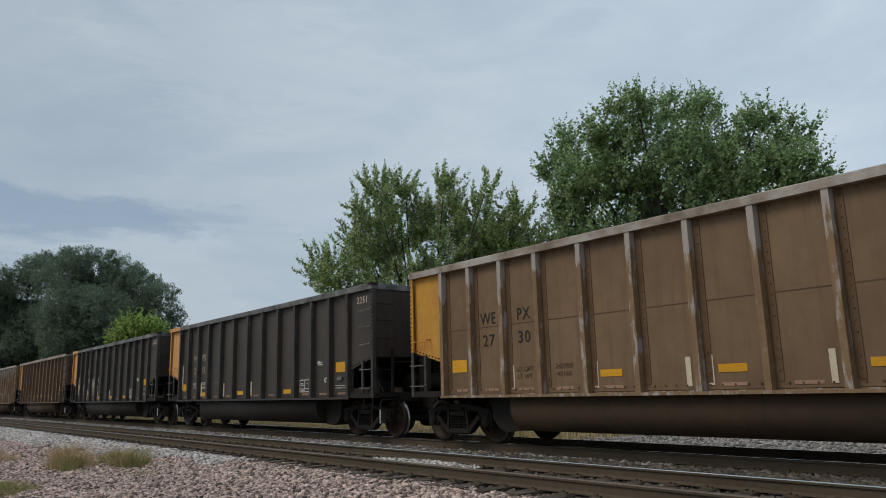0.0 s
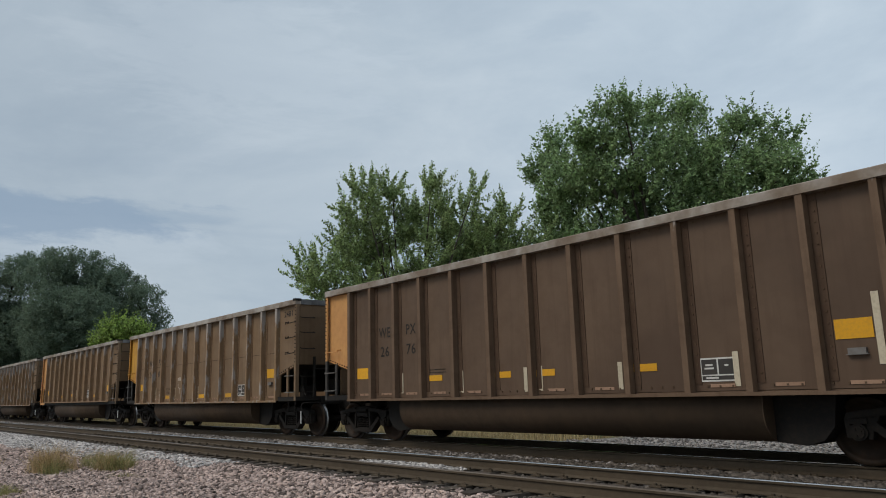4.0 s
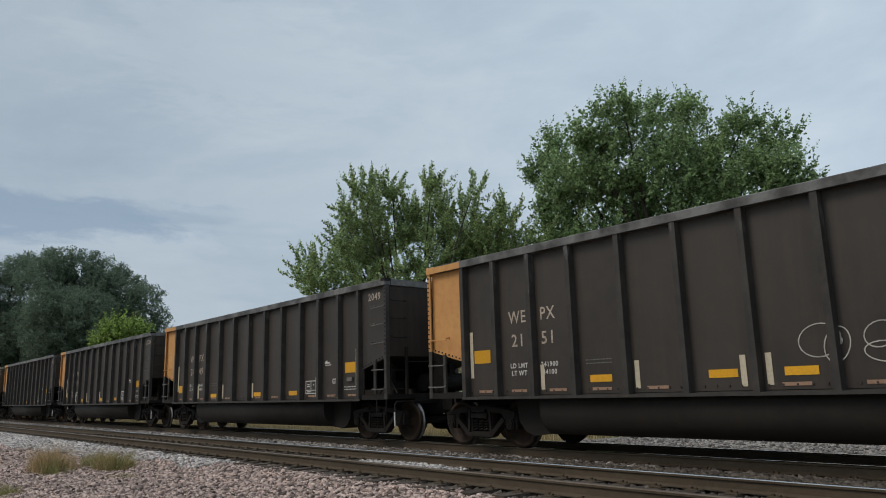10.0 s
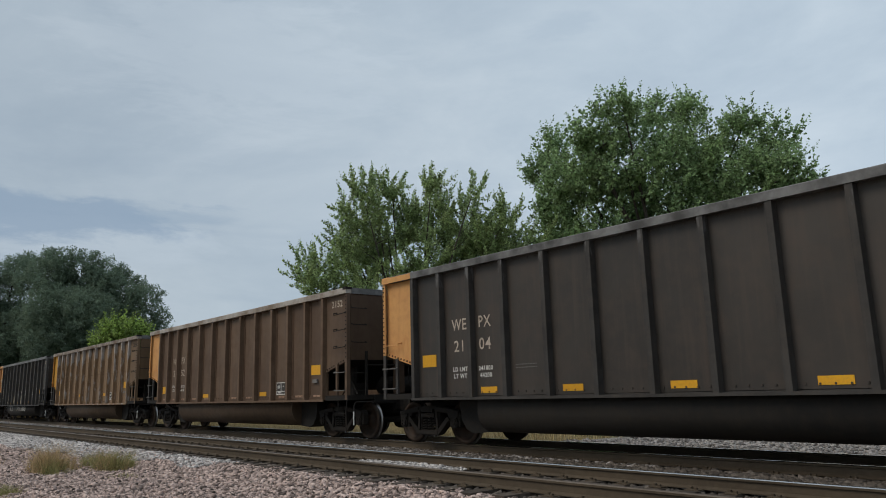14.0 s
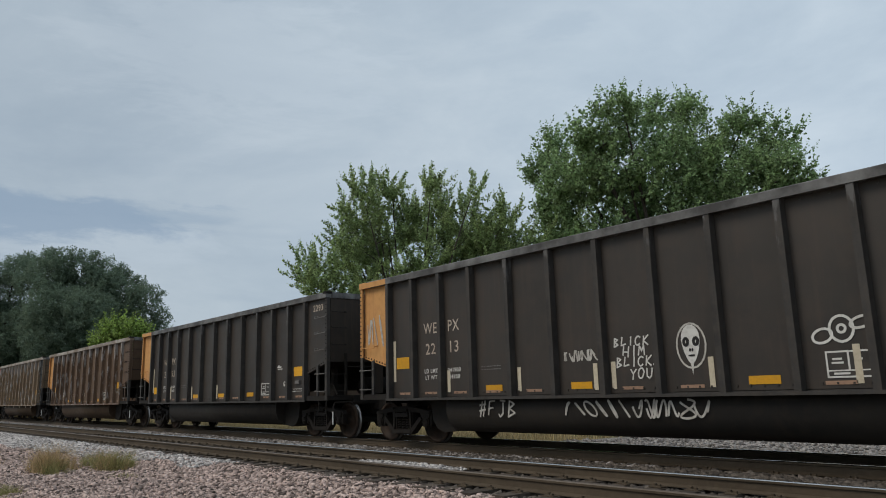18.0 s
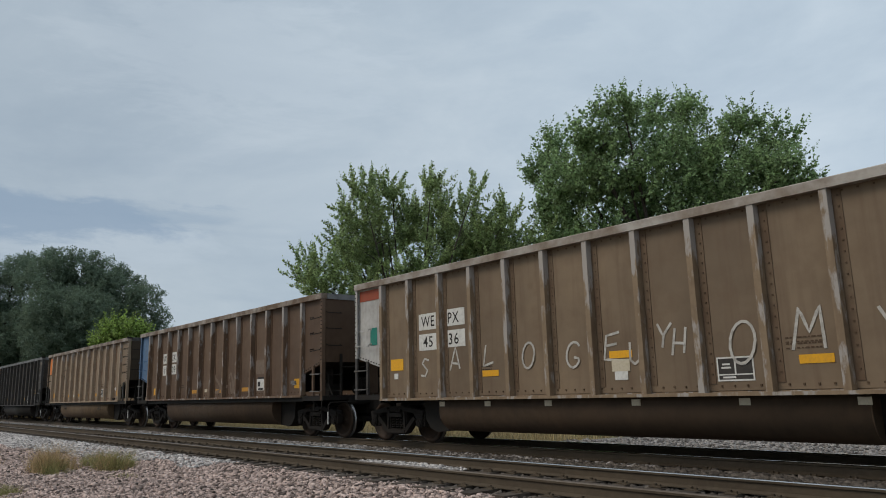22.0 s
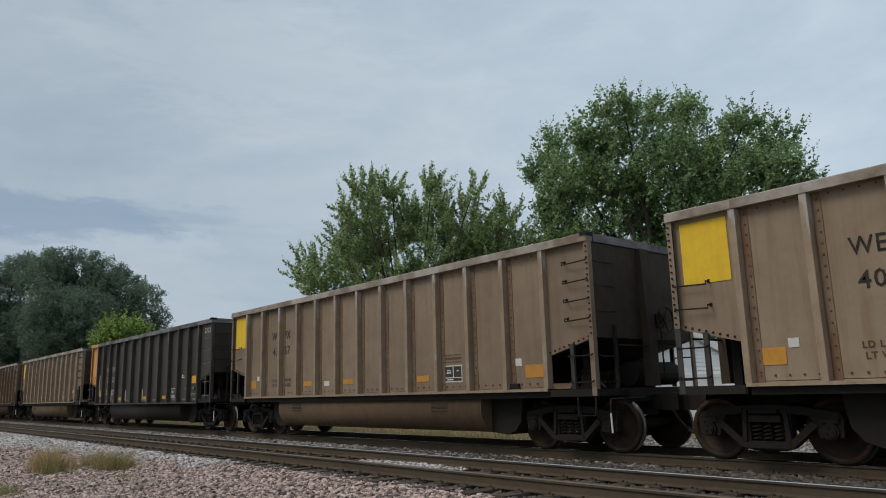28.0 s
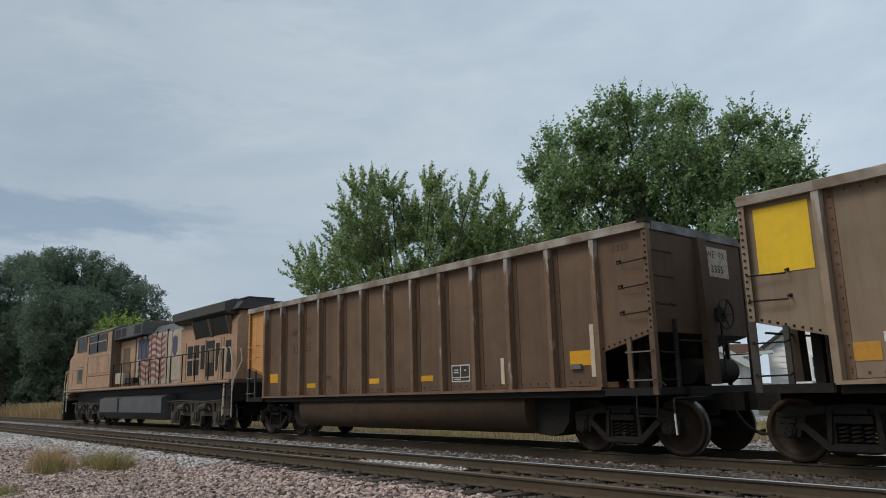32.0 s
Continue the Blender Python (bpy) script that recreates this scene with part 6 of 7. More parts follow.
    # reflectors and tape
    if square:
        piece("end_square", plate(0.78, 0.96) if end == "bright" else plate(0.74, 0.90), end_m, car, (-6.72, -1.505, 3.12), label="bright square panel")
        for u, z in ((-5.90, 1.49), (-2.57, 1.44), (-0.57, 1.44), (2.47, 1.42), (5.80, 1.46)):
            stick("reflector", plate(0.46, 0.24) if abs(u) > 5 else plate(0.44, 0.13), M["fadeorange"], u, z)
        for u, z, w, h in ((-5.55, 1.66, 0.15, 0.13), (-1.58, 1.42, 0.25, 0.12), (5.40, 1.64, 0.16, 0.14)):
            stick("tag", plate(w, h), M["white"], u, z)
        for dz in (0.0, -0.09):
            stick("small_print", mesh_of("small_print", b_small_print), M["letter_black"], -3.2, 0.84 + dz, -1.462)
            stick("small_print", mesh_of("small_print", b_small_print), M["letter_black"], 3.0, 0.84 + dz, -1.462)
    else:
        yellows, tapes = decals(number)
        for u, z in yellows:
            high_one = abs(u) > 5
            stick("reflector", plate(0.47, 0.26) if high_one else plate(0.46, 0.12), M["fadeorange"] if number == "1909" and not high_one else M["reflector"], u, z)
        for u, z, h in tapes:
            stick("tape_strip", plate(0.09, h), M["reflector"] if number == "2666" else M["cream"], u, z, Y - 0.001)
        for i, u in enumerate(ribs[:-1]):
            if i not in (5, 8) and not raised and number not in ("4536", "2104"):
                stick("tape_strip", plate(0.40, 0.05), M["rusttape"], u + 0.52, 1.105, Y - 0.001)
    stick("bracket", mesh_of("bracket", lambda bm: (box(bm, -0.11, 0.11, -0.05, 0.0, -0.04, 0.04), box(bm, -0.13, 0.13, -0.055, 0.0, -0.05, -0.04))), M["steel" if square else "galv"], 5.30 if square else 5.62, 1.20 if square else 1.50)

    # spray marks
    if number == "2215":
        stick("spray_mark", bubbles("spray_a", [(-0.36, 0.12, 0.17, 0.28, 0.2), (-0.32, -0.18, 0.20, 0.24, -0.2), (0.02, 0.16, 0.24, 0.26, 0.3), (0.10, -0.16, 0.32, 0.26, -0.2), (0.05, 0.20, 0.11, 0.12, 0.15), (0.1, -0.15, 0.16, 0.11, 0),
                                                (-0.36, 0.14, 0.07, 0.12, 0), (-0.08, 0.36, 0.13, 0.09, 0.1), (0.62, 0.18, 0.10, 0.26, -0.3)], 0.034), M["chalk"], -2.72, 1.74, Y - 0.002, "cluster of pale spray-painted bubble shapes")
        stick("spray_mark", scribble("spray_fill", 0.95, 0.60, 9, 0.05, 3), M["faded_mark"], -2.75, 1.74, Y - 0.0015, "thin grey spray fill")
        stick("spray_mark", sprayed("GOLE"[:3] + "F", 0.19, 0.03), M["chalk"], -4.70, 1.78, Y - 0.004, "pale spray-painted letters")
    if number == "2151":
        stick("spray_mark", bubbles("spray_loops", [(-0.5, 0.05, 0.28, 0.22, 0.2), (-0.28, -0.02, 0.16, 0.24, -0.3), (0.25, 0.08, 0.2, 0.16, 0.4), (0.3, -0.14, 0.26, 0.13, -0.1), (0.85, 0.0, 0.2, 0.26, 0.15), (-0.25, 0.03, 0.04, 0.05, 0)], 0.016), M["chalk"], 1.35, 1.62, Y - 0.002, "thin pale spray-painted outlines")
    if number == "2481":
        stick("spray_mark", mesh_of("spray_c", lambda bm: (ribbon(bm, [(-0.22, 0.2), (0.0, 0.24), (0.22, 0.2), (0.2, -0.02), (0.1, -0.14), (0.0, -0.17), (-0.14, -0.1), (-0.22, 0.2)], 0.03, 0), ribbon(bm, [(0.0, -0.17), (0.01, -0.36)], 0.025, 0), ribbon(bm, [(-0.19, 0.17), (0.17, 0.16)], 0.09, 0))), M["letter_pale"], -1.60, 1.66, Y - 0.002, "faded pale spray-painted pouch shape")
    if number == "2213":
        stick("spray_mark", scribble("spray_d", 0.72, 0.20, 7, 0.03, 4), M["chalk"], -0.56, 1.68, Y - 0.002)
        for word, u, z in (("BLICK", 0.52, 1.86), ("HIM", 0.56, 1.70), ("BLICKS", 0.62, 1.53), ("YOU", 0.68, 1.33)):
            stick("spray_mark", sprayed(word, 0.155 if len(word) > 3 else 0.17, 0.026), M["white"], u, z, Y - 0.002)
        stick("spray_mark", mesh_of("spray_drop", b_drop), M["white"], 1.60, 1.68, Y - 0.002, "pale spray-painted skull with a pointed chin")
        for u, z, key, rx, rz in ((1.52, 1.78, "eye", 0.035, 0.05), (1.69, 1.78, "eye", 0.035, 0.05), (1.585, 1.655, "nose", 0.008, 0.018), (1.625, 1.655, "nose", 0.008, 0.018), (1.605, 1.57, "mouth", 0.05, 0.006)):
            stick("spray_spot", bubbles("spray_" + key, [(0, 0, rx, rz, 0)], 0.05 if key == "eye" else 0.018), M["black"], u, z, Y - 0.004)
        stick("spray_mark", bubbles("spray_halo", [(0, 0.0, 0.245, 0.34, 0)], 0.03), M["chalk"], 1.605, 1.72, Y - 0.001)
        stick("spray_mark", bubbles("spray_bird", [(0, 0, 0.05, 0.05, 0), (0, 0.0, 0.15, 0.17, 0), (-0.25, -0.08, 0.13, 0.09, 0.3), (0.26, 0.07, 0.15, 0.07, 0.25)], 0.035), M["white"], 3.80, 1.80, Y - 0.002)
        piece("spray_mark", sprayed("#FJB", 0.30, 0.035), M["chalk"], car, (-2.70, -1.468, 0.78))
        piece("spray_mark", scribble("spray_tub", 2.8, 0.30, 12, 0.035, 8), M["chalk"], car, (0.40, -1.468, 0.77))
        piece("spray_mark", scribble("spray_end", 0.7, 0.8, 3, 0.03, 10), M["chalk"], car, (-6.75, -1.507, 2.6))
    if number == "4536":
        for sign, u, z, size in (("S", -4.69, 1.67, 0.42), ("A", -3.68, 1.78, 0.50), ("L", -2.66, 1.80, 0.46), ("O", -1.60, 1.76, 0.44), ("G", -0.48, 1.70, 0.50), ("E", 0.35, 1.80, 0.50), ("U", 0.80, 1.66, 0.34),
                                 ("Y", 1.36, 1.92, 0.38), ("H", 1.62, 1.80, 0.38), ("O", 2.62, 1.72, 0.56), ("M", 3.62, 1.82, 0.62), ("Y", 4.62, 1.82, 0.48), ("P", 5.05, 1.62, 0.55)):
            stick("spray_mark", sprayed(sign, size, 0.042), M["chalk"], u + size * 0.08, z, Y - 0.004)
        for u, z, w, h in ((-5.74, 1.50, 0.15, 0.13), (0.52, 1.31, 0.26, 0.14), (0.52, 1.48, 0.36, 0.2), (5.62, 1.48, 0.17, 0.14), (5.62, 1.33, 0.24, 0.10)):
            stick("tag", plate(w, h), M["white"] if h < 0.18 else M["cream"], u, z, Y - 0.003)
        for u in (-4.15, -2.75, -1.15, 0.75, 2.6, 4.2):
            piece("tag", plate(0.17, 0.10), M["cream"], car, (u, -1.455, 0.87))
        for u, z, w, h, c in ((-6.72, 3.5, 0.95, 0.26, "red"), (-6.60, 2.48, 0.28, 0.42, "teal")):
            piece("end_patch", plate(w, h), M["end_" + c], car, (u, -1.506, z), label="%s paint patch" % c)
    if number == "1909":
        for u in (-5.55, 5.86):
            stick("reflector", plate(0.47 if u > 0 else 0.38, 0.26), M["reflector"], u, 1.42 if u < 0 else 1.46)
        stick("stencil_field", plate(0.52, 0.34), M["white"], 3.56, 1.48, Y + 0.002, "white stencil sheet")
        stick("stencil_block", plate(0.16, 0.14), M["black"], 3.45, 1.50)
        stick("stencil_block", plate(0.30, 0.06), M["black"], 3.56, 1.35)
        stick("stencil_block", plate(0.40, 0.05), M["black"], 3.56, 1.68)
        stick("tag", plate(0.22, 0.10), M["cream"], -0.56, 1.38)
        piece("end_plate", mesh_of("end_plate", lambda bm: (box(bm, 7.281, 7.287, 0.55, 0.95, 3.08, 3.50))), M["letter_pale"], car, label="pale weathered data plate")
        for i in range(3):
            piece("end_print", mesh_of("end_print", lambda bm: box(bm, 7.2872, 7.2885, 0.60, 0.90, -0.03, 0.03)), M["seam"], car, (0, 0, 3.18 + i * 0.11))
        stick("reflector_cap", plate(0.24, 0.08), M["white"], 5.62, 1.46, Y - 0.004)
        stick("repaint_patch", plate(0.10, 0.80), M["faded_mark"], 5.05, 1.75, Y - 0.002, "pale scraped streak")
        stick("spray_mark", scribble("spray_w", 1.6, 0.7, 3, 0.10, 44), M["faded_mark"], 0.95, 1.58, Y - 0.002)
        stick("repaint_patch", plate(0.74, 0.42), M["faded_mark"], 3.55, 2.01)
    for x in (-6.25, 6.25):
        truck(car, x)
    CARS.append((k, car))


for k, spec in enumerate(FLEET):
    coal_car(k, *spec)
# ---- locomotive at the rear ----
M["loco_yellow"] = surface("faded_armour_yellow", (0.50, 0.305, 0.19), (0.38, 0.235, 0.155), (0.17, 0.11, 0.08), grain=6, patch=0.6, streak=0.5, third_amount=0.3, rough=0.6, bump=0.05)
M["loco_grey"] = surface("sooty_roof_grey", (0.075, 0.072, 0.070), (0.05, 0.048, 0.047), (0.11, 0.10, 0.095), grain=6, patch=0.6, rough=0.7, bump=0.08)
M["loco_tank"] = surface("grey_fuel_tank", (0.125, 0.125, 0.128), (0.085, 0.085, 0.086), (0.05, 0.045, 0.04), grain=6, patch=0.6, streak=0.3, rough=0.55, bump=0.06)
M["flag_red"] = surface("flag_red", (0.26, 0.085, 0.085), (0.20, 0.07, 0.07), (0.3, 0.16, 0.13), grain=8, rough=0.6, bump=0.02)
M["flag_blue"] = surface("flag_blue", (0.085, 0.085, 0.135), (0.06, 0.06, 0.10), (0.16, 0.15, 0.17), grain=8, rough=0.6, bump=0.02)
M["flag_white"] = surface("flag_white", (0.50, 0.42, 0.34), (0.40, 0.33, 0.26), (0.22, 0.165, 0.125), grain=5, streak=0.5, rough=0.6, bump=0.02)
M["loco_soot"] = surface("soot_stained_tan", (0.22, 0.155, 0.105), (0.115, 0.090, 0.070), (0.07, 0.06, 0.052), grain=5, patch=0.7, streak=0.5, rough=0.7, bump=0.05)
M["dusk"] = glass_pane("dark_cab_glass", (0.012, 0.013, 0.014))
M["dusk"].node_tree.nodes["Principled BSDF"].inputs["Specular IOR Level"].default_value = 0.03
M["loco_truck"] = surface("dusty_truck_frame", (0.078, 0.066, 0.055), (0.044, 0.038, 0.033), (0.13, 0.10, 0.08), grain=5, rough=0.8, bump=0.2)
LOCO_R = 0.533
LOCO_X = -24 * PITCH - 8.09 - 11.15
loco = thing("locomotive", "faded yellow diesel locomotive with grey roof and flag panel", "locomotive", (LOCO_X - 6.19, TRAIN_Y, 0))
LP = {"y": M["loco_yellow"], "g": M["loco_grey"], "k": M["black"], "s": M["steel"], "t": M["loco_tank"], "w": M["flag_white"], "d": M["loco_soot"]}


def lbox(name, m, x0, x1, y, z0, z1, bevel=0.02, label="", y0=None):
    return part(name, made(lambda bm: box(bm, x0, x1, -y if y0 is None else y0, y if y0 is None else y, z0, z1), bevel), LP.get(m, m), loco, label)


lbox("deck", "d", -10.6, 10.6, 1.56, 1.60, 1.72)
lbox("deck_stripe", "y", -10.5, 10.5, 1.566, 1.64, 1.70, 0.0)
lbox("deck_beam", "k", -10.4, 10.4, 1.0, 1.36, 1.579)
lbox("underframe", "k", -10.2, 10.2, 0.9, 1.0, 1.359)
part("nose", made(lambda bm: prism(bm, [(-9.25, 1.721), (-10.75, 1.3), (-10.85, 1.721), (-10.70, 3.30), (-10.50, 3.44), (-9.25, 3.80)], 1, -1.30, 1.30), 0.05), LP["y"], loco)
part("cab", made(lambda bm: prism(bm, [(-2.4, 1.62), (-9.249, 1.62), (-9.249, 3.40), (-2.4, 3.40)], 1, -1.53, 1.53), 0.05), LP["y"], loco)
part("cab_top", made(lambda bm: prism(bm, [(-2.4, 3.401), (-9.245, 3.401), (-8.85, 4.30), (-8.6, 4.38), (-2.4, 4.42)], 1, -1.50, 1.50), 0.04), LP["y"], loco, "upper cab walls")
part("cab_roof", made(lambda bm: prism(bm, [(-1.56, 4.36), (-1.15, 4.58), (1.15, 4.58), (1.56, 4.36), (1.4, 4.34), (-1.4, 4.34)], 0, -9.0, -2.4)), LP["t"], loco, "grey cab roof with a forward visor")
for y in (-0.75, 0.75):
    piece("windshield", mesh_of("windshield", lambda bm: prism(bm, [(-9.10, 3.82), (-9.05, 3.82), (-8.88, 4.26), (-8.93, 4.26)], 1, -0.58, 0.58)), M["pane"], loco, (0, y, 0))
for x0, x1, z0 in ((-8.35, -6.75, 3.66), (-6.20, -4.80, 3.44), (-4.72, -3.30, 3.44)):
    for y in (-1.502, 1.502):
        side = part("side_window", made(lambda bm: box(bm, x0, x1, y - 0.012, y + 0.012, z0, 4.28)), M["dusk"], loco)
        part("window_frame", made(lambda bm: (box(bm, x0 - 0.08, x0, y - 0.03, y + 0.03, z0 - 0.04, 4.32), box(bm, x1, x1 + 0.08, y - 0.03, y + 0.03, z0 - 0.04, 4.32), box(bm, x0, x1, y - 0.028, y + 0.028, z0 - 0.04, z0))), LP["d"], side)
        if z0 < 3.5:
            part("window_bar", made(lambda bm: box(bm, x0, x1, y - 0.026, y + 0.026, 3.92, 3.97)), LP["y"], side)
lbox("door_panel", "d", -8.1, -7.1, 1.541, 2.0, 2.85, 0.0)
lbox("door_window", M["dusk"], -7.75, -7.25, 1.548, 2.2, 2.70, 0.0)
lbox("door_sill", "w", -8.1, -7.1, 1.552, 2.74, 2.80, 0.0)
lbox("cab_seam", "s", -6.30, -6.27, 1.537, 1.75, 3.36, 0.0)
lbox("cab_end_post", "d", -2.47, -2.392, 1.541, 1.63, 4.33, 0.0, "grimy post at the cab's end")
lbox("cab_foot", "d", -9.2, -2.48, 1.539, 1.63, 1.76, 0.0)
lbox("cab_rail", "d", -6.2, -2.6, 1.537, 2.30, 2.34, 0.0)
lbox("cabinet", "y", -2.391, -0.3, 1.12, 1.721, 3.78)
lbox("cabinet_door", "d", -1.95, -1.05, 1.135, 2.3, 3.45, 0.0, "grimy brown cabinet door")
lbox("cabinet_door", "y", -0.95, -0.35, 1.135, 1.9, 3.45, 0.0)
lbox("cabinet_shelf", "k", -1.2, 0.3, 1.36, 1.86, 2.08, 0.0)
lbox("blower_box", "t", -2.388, 1.5, 1.46, 3.86, 4.36, 0.04, "grey blower housing behind the cab")
part("blower_top", made(lambda bm: prism(bm, [(-1.42, 4.361), (-1.0, 4.46), (1.0, 4.46), (1.42, 4.361)], 0, -2.38, 1.45)), LP["d"], loco)
for x0, x1 in ((-2.15, -1.45), (-1.25, -0.65), (0.50, 1.35)):
    lbox("vent", "k", x0, x1, 1.472, 3.92, 4.30, 0.0)
lbox("panel", "w", -1.90, -0.75, 1.45, 1.86, 2.33, 0.0, "pale side panel")
lbox("hood", "w", -0.299, 5.3, 1.12, 1.721, 3.82, 0.06)
part("hood_roof", made(lambda bm: prism(bm, [(-1.12, 3.821), (-0.8, 4.18), (0.8, 4.18), (1.12, 3.821)], 0, 1.51, 5.3)), LP["t"], loco)
lbox("flag_field", "w", 0.1, 3.5, 1.135, 1.9, 3.72, 0.0, "painted flag panel")
lbox("panel", "w", 3.9, 5.2, 1.150, 1.85, 3.75, 0.0, "pale hood panel")
part("emblem", made(lambda bm: prism(bm, [(4.3, 2.95), (4.55, 2.75), (4.8, 2.95), (4.8, 3.5), (4.55, 3.6), (4.3, 3.5)], 1, -1.162, -1.151)), M["flag_blue"], loco, "plain blue shield emblem")


def stripe(i):
    def build(bm):
        last = None
        for j in range(15):
            x = 0.15 + j * 0.235
            z = 1.98 + i * 0.265 + 0.09 * math.sin(j * 0.9 + 0.5)
            cur = [bm.verts.new((x, -1.1385, z)), bm.verts.new((x, -1.1385, z + 0.13))]
            if last:
                bm.faces.new((last[0], cur[0], cur[1], last[1]))
            last = cur
    return build


for i in range(7):
    part("flag_stripe", made(stripe(i)), M["flag_red"], loco)
lbox("flag_canton", M["flag_blue"], 0.12, 1.45, 1.143, 2.85, 3.70, 0.0, "blue flag corner")
lbox("radiator_body", "y", 5.301, 10.3, 1.20, 1.721, 3.62, 0.04)
part("radiator", made(lambda bm: (prism(bm, [(-1.53, 4.00), (-1.53, 4.30), (-1.2, 4.42), (1.2, 4.42), (1.53, 4.30), (1.53, 4.00), (1.25, 3.88), (-1.25, 3.88)], 0, 5.2, 10.0), prism(bm, [(-1.3, 4.04), (-1.1, 4.30), (1.1, 4.30), (1.3, 4.04)], 0, 10.0, 10.5)), 0.03), LP["g"], loco, "overhanging grey radiator hood")
part("radiator_side", made(lambda bm: prism(bm, [(-1.20, 3.621), (-1.02, 4.019), (1.02, 4.019), (1.20, 3.621)], 0, 5.301, 10.3)), LP["y"], loco)
for y in (-1, 1):
    for x0, x1 in ((6.85, 8.25), (8.35, 9.80)):
        intake = part("radiator_intake", made(lambda bm: prism(bm, [(y * 1.19, 3.28), (y * 1.225, 3.28), (y * 1.40, 3.86), (y * 1.19, 3.86)], 0, x0, x1)), LP["k"], loco, "black radiator intake")
        for x in (x0, x1):
            part("strut", made(lambda bm: prism(bm, [(y * 1.19, 3.24), (y * 1.245, 3.24), (y * 1.42, 3.87), (y * 1.19, 3.87)], 0, x - 0.03, x + 0.03)), LP["d"], intake)
lbox("roof_rack", "g", 8.6, 9.6, 0.5, 4.56, 4.59, 0.0)
for x in (8.65, 9.55):
    lbox("rack_leg", "g", x - 0.02, x + 0.02, 0.5, 4.38, 4.56, 0.0)
for x0, x1, z0, z1 in ((6.05, 6.50, 2.58, 3.04), (6.62, 7.10, 2.58, 3.04), (6.05, 6.50, 1.95, 2.50), (6.62, 7.10, 1.95, 2.50), (7.30, 7.62, 2.15, 3.0), (8.62, 8.90, 2.05, 3.0), (9.45, 9.85, 1.98, 3.04)):
    lbox("hood_door", "k", x0, x1, 1.215, z0, z1, 0.0)
lbox("service_door", "k", 7.82, 8.48, 1.215, 1.88, 3.12, 0.0, "open service hatch")
lbox("hatch_panel", "d", 7.92, 8.40, 1.222, 2.35, 2.85, 0.0)
for x in (5.85, 7.72, 9.05, 9.25):
    lbox("door_edge", "d", x, x + 0.05, 1.212, 1.80, 3.18, 0.0)
for x in (1.2, 2.4, 3.65):
    lbox("door_seam", "s", x, x + 0.03, 1.147, 1.75, 3.9, 0.0)
part("fuel_tank", made(lambda bm: prism(bm, [(-1.5, 0.62), (-1.5, 1.2), (-1.2, 1.32), (1.2, 1.32), (1.5, 1.2), (1.5, 0.62), (1.1, 0.32), (-1.1, 0.32)], 0, -3.9, 4.3), 0.04), LP["t"], loco, "grey fuel tank")
lbox("tank_band", "s", -1.2, -1.0, 1.512, 0.63, 1.22, 0.0)
part("plow", made(lambda bm: prism(bm, [(-10.7, 1.2), (-11.05, 0.95), (-11.0, 0.2), (-10.75, 0.15)], 1, -1.45, 1.45)), LP["k"], loco)
for x in (-10.9, 10.9):
    lbox("coupler", "s", min(x, x * 1.03), max(x, x * 1.03), 0.16, 0.7, 1.0, 0.0)
for sx in (-1, 1):
    for z in (0.45, 0.80, 1.15, 1.48):
        for y0 in (-1.55, 1.05):
            lbox("step", "s", sx * 10.35 - 0.25, sx * 10.35 + 0.25, y0 + 0.5, z - 0.02, z + 0.02, 0.0, y0=y0)
    for y in (-1.5, 1.5):
        part("step_rail", made(lambda bm: pipe(bm, [(sx * 10.65, y, 0.5), (sx * 10.68, y, 2.2), (sx * 10.45, y, 2.75), (sx * 10.1, y, 2.75), (sx * 10.05, y, 0.6)], 0.022, 6)), M["cream"], loco, "pale grab rail")
for y in (-1.5, 1.5):
    part("handrail", made(lambda bm: pipe(bm, [(-2.2, y, 2.72), (10.0, y, 2.72)], 0.02, 6)), LP["s"], loco)
    for i in range(11):
        piece("stanchion", mesh_of("stanchion", lambda bm: rod(bm, (0, 0, 1.72), (0, 0, 2.72), 0.022, 6)), LP["s"], loco, (-2.1 + i * 1.2, y, 0))
part("front_rail", made(lambda bm: (pipe(bm, [(-11.0, -1.3, 1.3), (-11.1, -1.3, 2.1), (-10.8, -1.3, 2.4)], 0.025, 6), pipe(bm, [(-11.0, 1.3, 1.3), (-11.1, 1.3, 2.1), (-10.8, 1.3, 2.4)], 0.025, 6))), M["cream"], loco)
lbox("sand_box", "y", -9.6, -9.0, 1.545, 2.1, 2.8, 0.0)
for y in (-0.16, 0.16):
    part("headlight", made(lambda bm: rod(bm, (-10.62, y, 2.9), (-10.5, y, 2.9), 0.1, 12)), M["white"], loco)

LOCO_ROLLERS = []


def b_loco_wheel(bm):
    k = LOCO_R / 0.457
    b_wheel(bm)
    bmesh.ops.scale(bm, vec=(k, 1, k), verts=bm.verts)


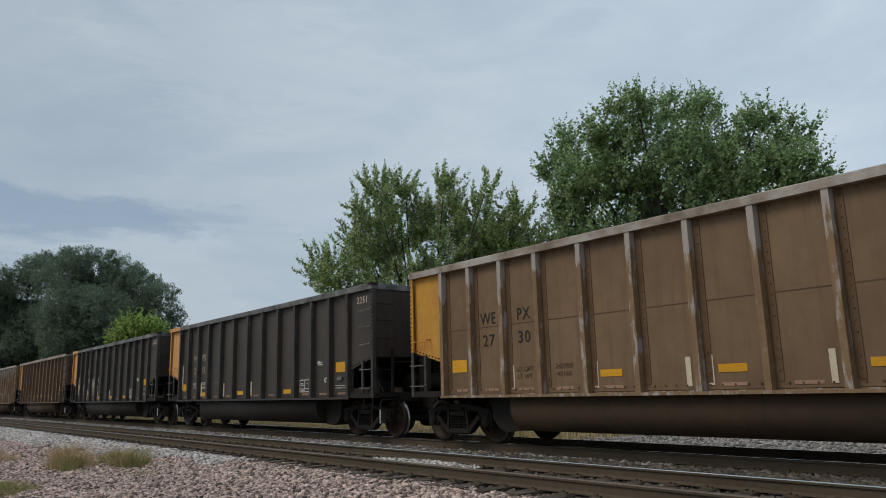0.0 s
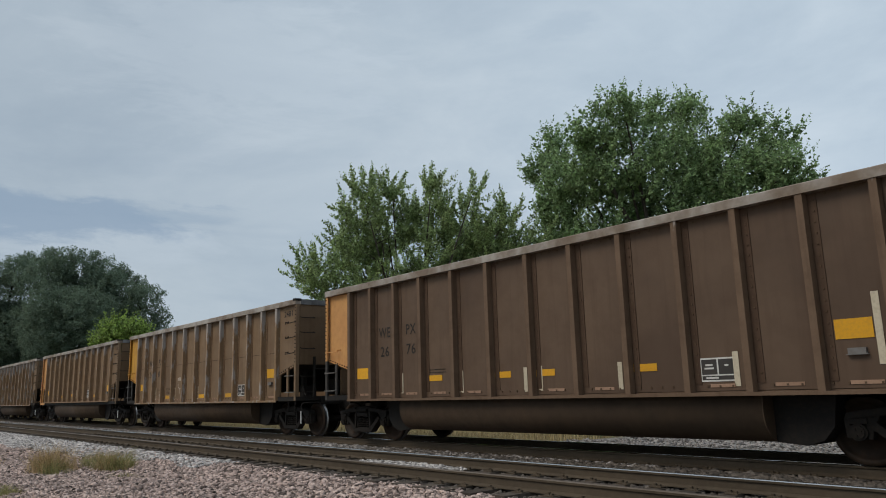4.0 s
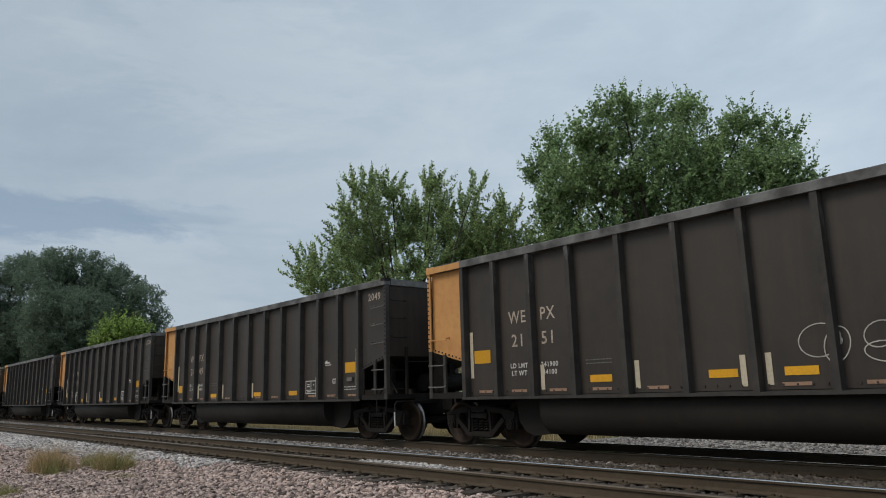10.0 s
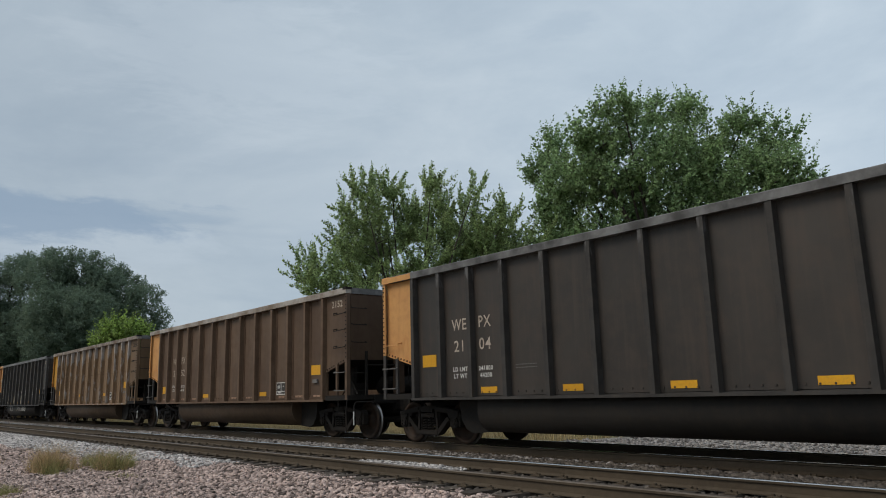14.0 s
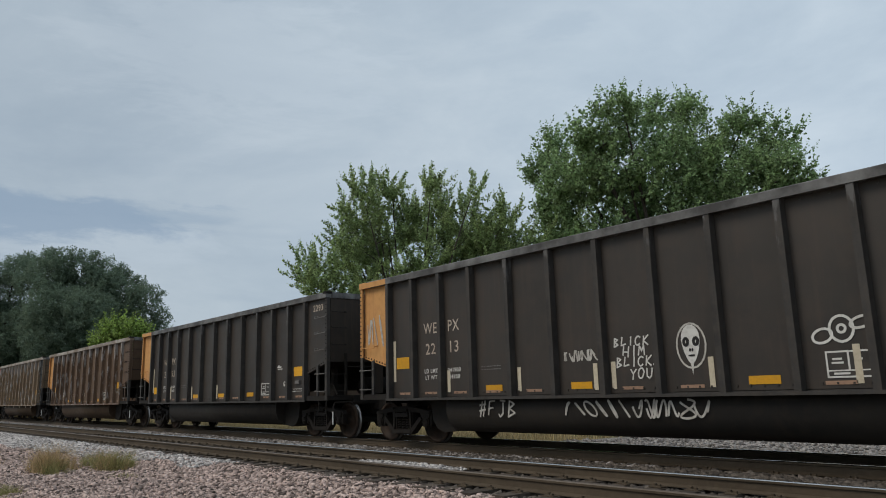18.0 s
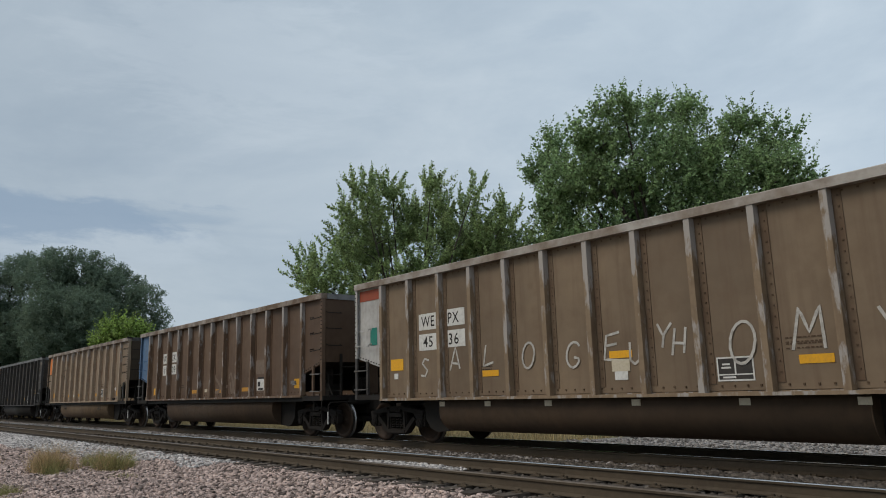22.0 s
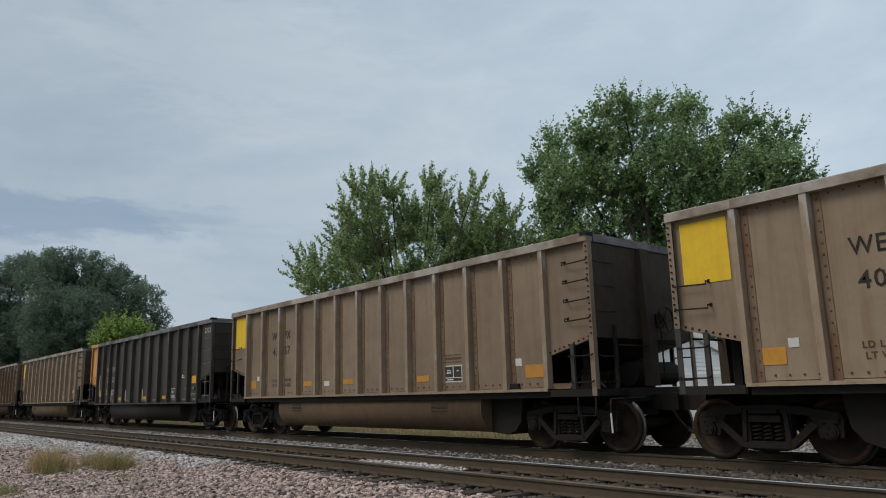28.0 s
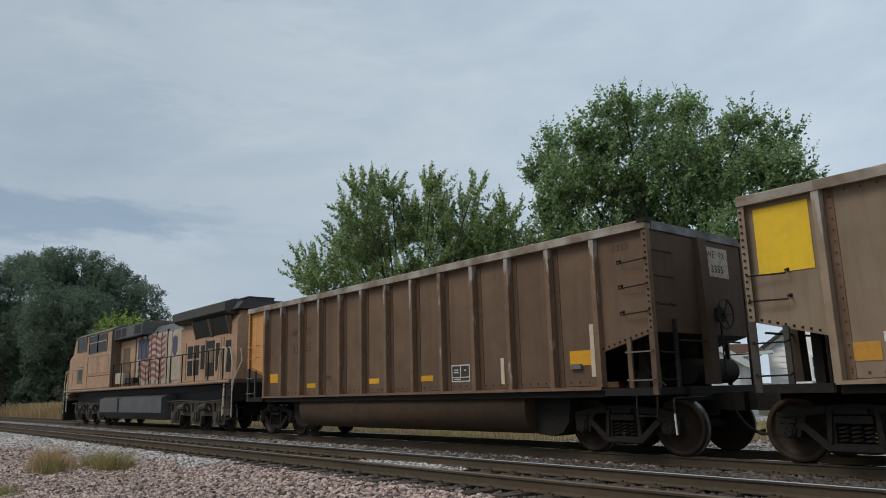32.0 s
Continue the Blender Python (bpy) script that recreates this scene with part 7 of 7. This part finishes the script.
def b_loco_frame(bm):
    holed(bm, [(-2.9, 0.55), (-2.5, 0.52), (-2.45, 0.22), (-1.6, 0.22), (-1.5, 0.52), (-0.5, 0.50), (-0.42, 0.22), (0.42, 0.22), (0.5, 0.50), (1.5, 0.52), (1.6, 0.22), (2.45, 0.22), (2.5, 0.52), (2.9, 0.55), (2.75, 1.0), (-2.75, 1.0)],
          [[(-1.3, 0.70), (-0.7, 0.70), (-0.7, 0.88), (-1.3, 0.88)], [(0.7, 0.70), (1.3, 0.70), (1.3, 0.88), (0.7, 0.88)]], -1.14, -1.0)
    for x in (-2.0, 0.0, 2.0):
        box(bm, x - 0.24, x + 0.24, -1.24, -1.141, 0.36, 0.66)
        rod(bm, (x, -1.27, 0.53), (x, -1.14, 0.53), 0.14, 10)
        box(bm, x - 0.36, x - 0.28, -1.20, -1.141, 0.40, 0.95)
        box(bm, x + 0.28, x + 0.36, -1.20, -1.141, 0.40, 0.95)
    for x in (-1.0, 1.0):
        rod(bm, (x - 0.32, -1.26, 0.80), (x + 0.32, -1.26, 0.84), 0.12, 10)
        rod(bm, (x + 0.32, -1.26, 0.84), (x + 0.55, -1.26, 0.70), 0.03, 6)
        box(bm, x - 0.12, x + 0.12, -1.2, -1.141, 0.66, 0.76)
    pipe(bm, [(-2.7, -1.28, 1.02), (-1.2, -1.28, 1.06), (1.0, -1.28, 1.00), (2.7, -1.28, 1.05)], 0.03, 6)


for x in (-6.9, 6.9):
    lt = piece("truck", mesh_of("loco_bolster", lambda bm: box(bm, -2.5, 2.5, -0.5, 0.5, 0.5, 1.0)), M["iron"], loco, (x, 0, 0))
    for turn in (0, 180):
        piece("side_frame", mesh_of("loco_frame", b_loco_frame, 0.01), M["loco_truck"], lt, turn=(0, 0, turn))
    for dx in (-2.0, 0.0, 2.0):
        for y, turn in ((-0.765, 0), (0.765, 180)):
            me = mesh_of("loco_wheel" if turn == 0 else "loco_wheel_far", b_loco_wheel if turn == 0 else (lambda bm: (b_loco_wheel(bm), bmesh.ops.rotate(bm, verts=bm.verts, cent=(0, 0, 0), matrix=Matrix.Rotation(math.pi, 3, "Z")))))
            LOCO_ROLLERS.append(piece("wheel", me, [M["wheel"], M["tread"], M["rim"]], lt, (dx, y, LOCO_R), sticky=True))
# rear steps, boxes and rails at the end beside the last car
lbox("end_sheet", "s", 10.30, 10.62, 1.50, 1.0, 1.579, 0.0)
for y in (-1.5, 1.5):
    part("corner_rail", made(lambda bm: pipe(bm, [(9.5, y, 1.72), (9.6, y, 2.55), (9.85, y, 2.78), (10.2, y, 2.7), (10.05, y, 1.7), (9.95, y, 0.55)], 0.024, 6)), M["cream"], loco, "pale bent corner rail")
    part("end_rail", made(lambda bm: pipe(bm, [(10.75, y * 0.85, 2.7), (10.9, y * 0.85, 2.3), (10.62, y * 0.95, 1.7), (10.68, y, 1.35)], 0.024, 6)), M["cream"], loco, "pale bent end rail")
for x0, x1, z0, z1 in ((-9.0, -8.2, 2.25, 2.75), (-6.2, -4.6, 2.42, 3.25), (-4.4, -2.8, 2.42, 3.25)):
    part("panel_seam", made(lambda bm: (box(bm, x0, x1, -1.536, -1.531, z1 - 0.02, z1), box(bm, x0, x1, -1.536, -1.531, z0, z0 + 0.02), box(bm, x0, x0 + 0.02, -1.536, -1.531, z0 + 0.02, z1 - 0.02), box(bm, x1 - 0.02, x1, -1.536, -1.531, z0 + 0.02, z1 - 0.02))), LP["d"], loco)
for x in (-0.2, 0.55, 1.8, 3.0, 4.2):
    lbox("hood_seam", "d", x, x + 0.04, 1.156, 1.75, 3.80, 0.0)
# ---- what moves: the train rolls past, gathering a little speed ----


def run(t):
    """How far the first car's middle stands along the line at t seconds."""
    q = t / 10
    return -6.186 + 112.938 * q + 0.9868 * q ** 2 + 0.5604 * q ** 3 - 0.0890 * q ** 4


def motions():
    seconds = [float(i) for i in range(33)]
    for k, car in CARS:
        walk(car, [(t, pose(run(t) - k * PITCH, TRAIN_Y, 0)) for t in seconds])
    walk(loco, [(t, pose(run(t) + LOCO_X, TRAIN_Y, 0)) for t in seconds])
    for rollers, radius in ((ROLLERS, WHEEL_R), (LOCO_ROLLERS, LOCO_R)):
        lead = rollers[0]
        walk(lead, [(i / FPS, pose(0, 0, 0, 0, math.degrees(run(i / FPS) / radius), 0)) for i in range(961)])
        keys = lead.animation_data
        for other in rollers[1:]:
            other.rotation_mode = "QUATERNION"
            other.animation_data_create()
            other.animation_data.action = keys.action
            other.animation_data.action_slot = keys.action_slot


motions()
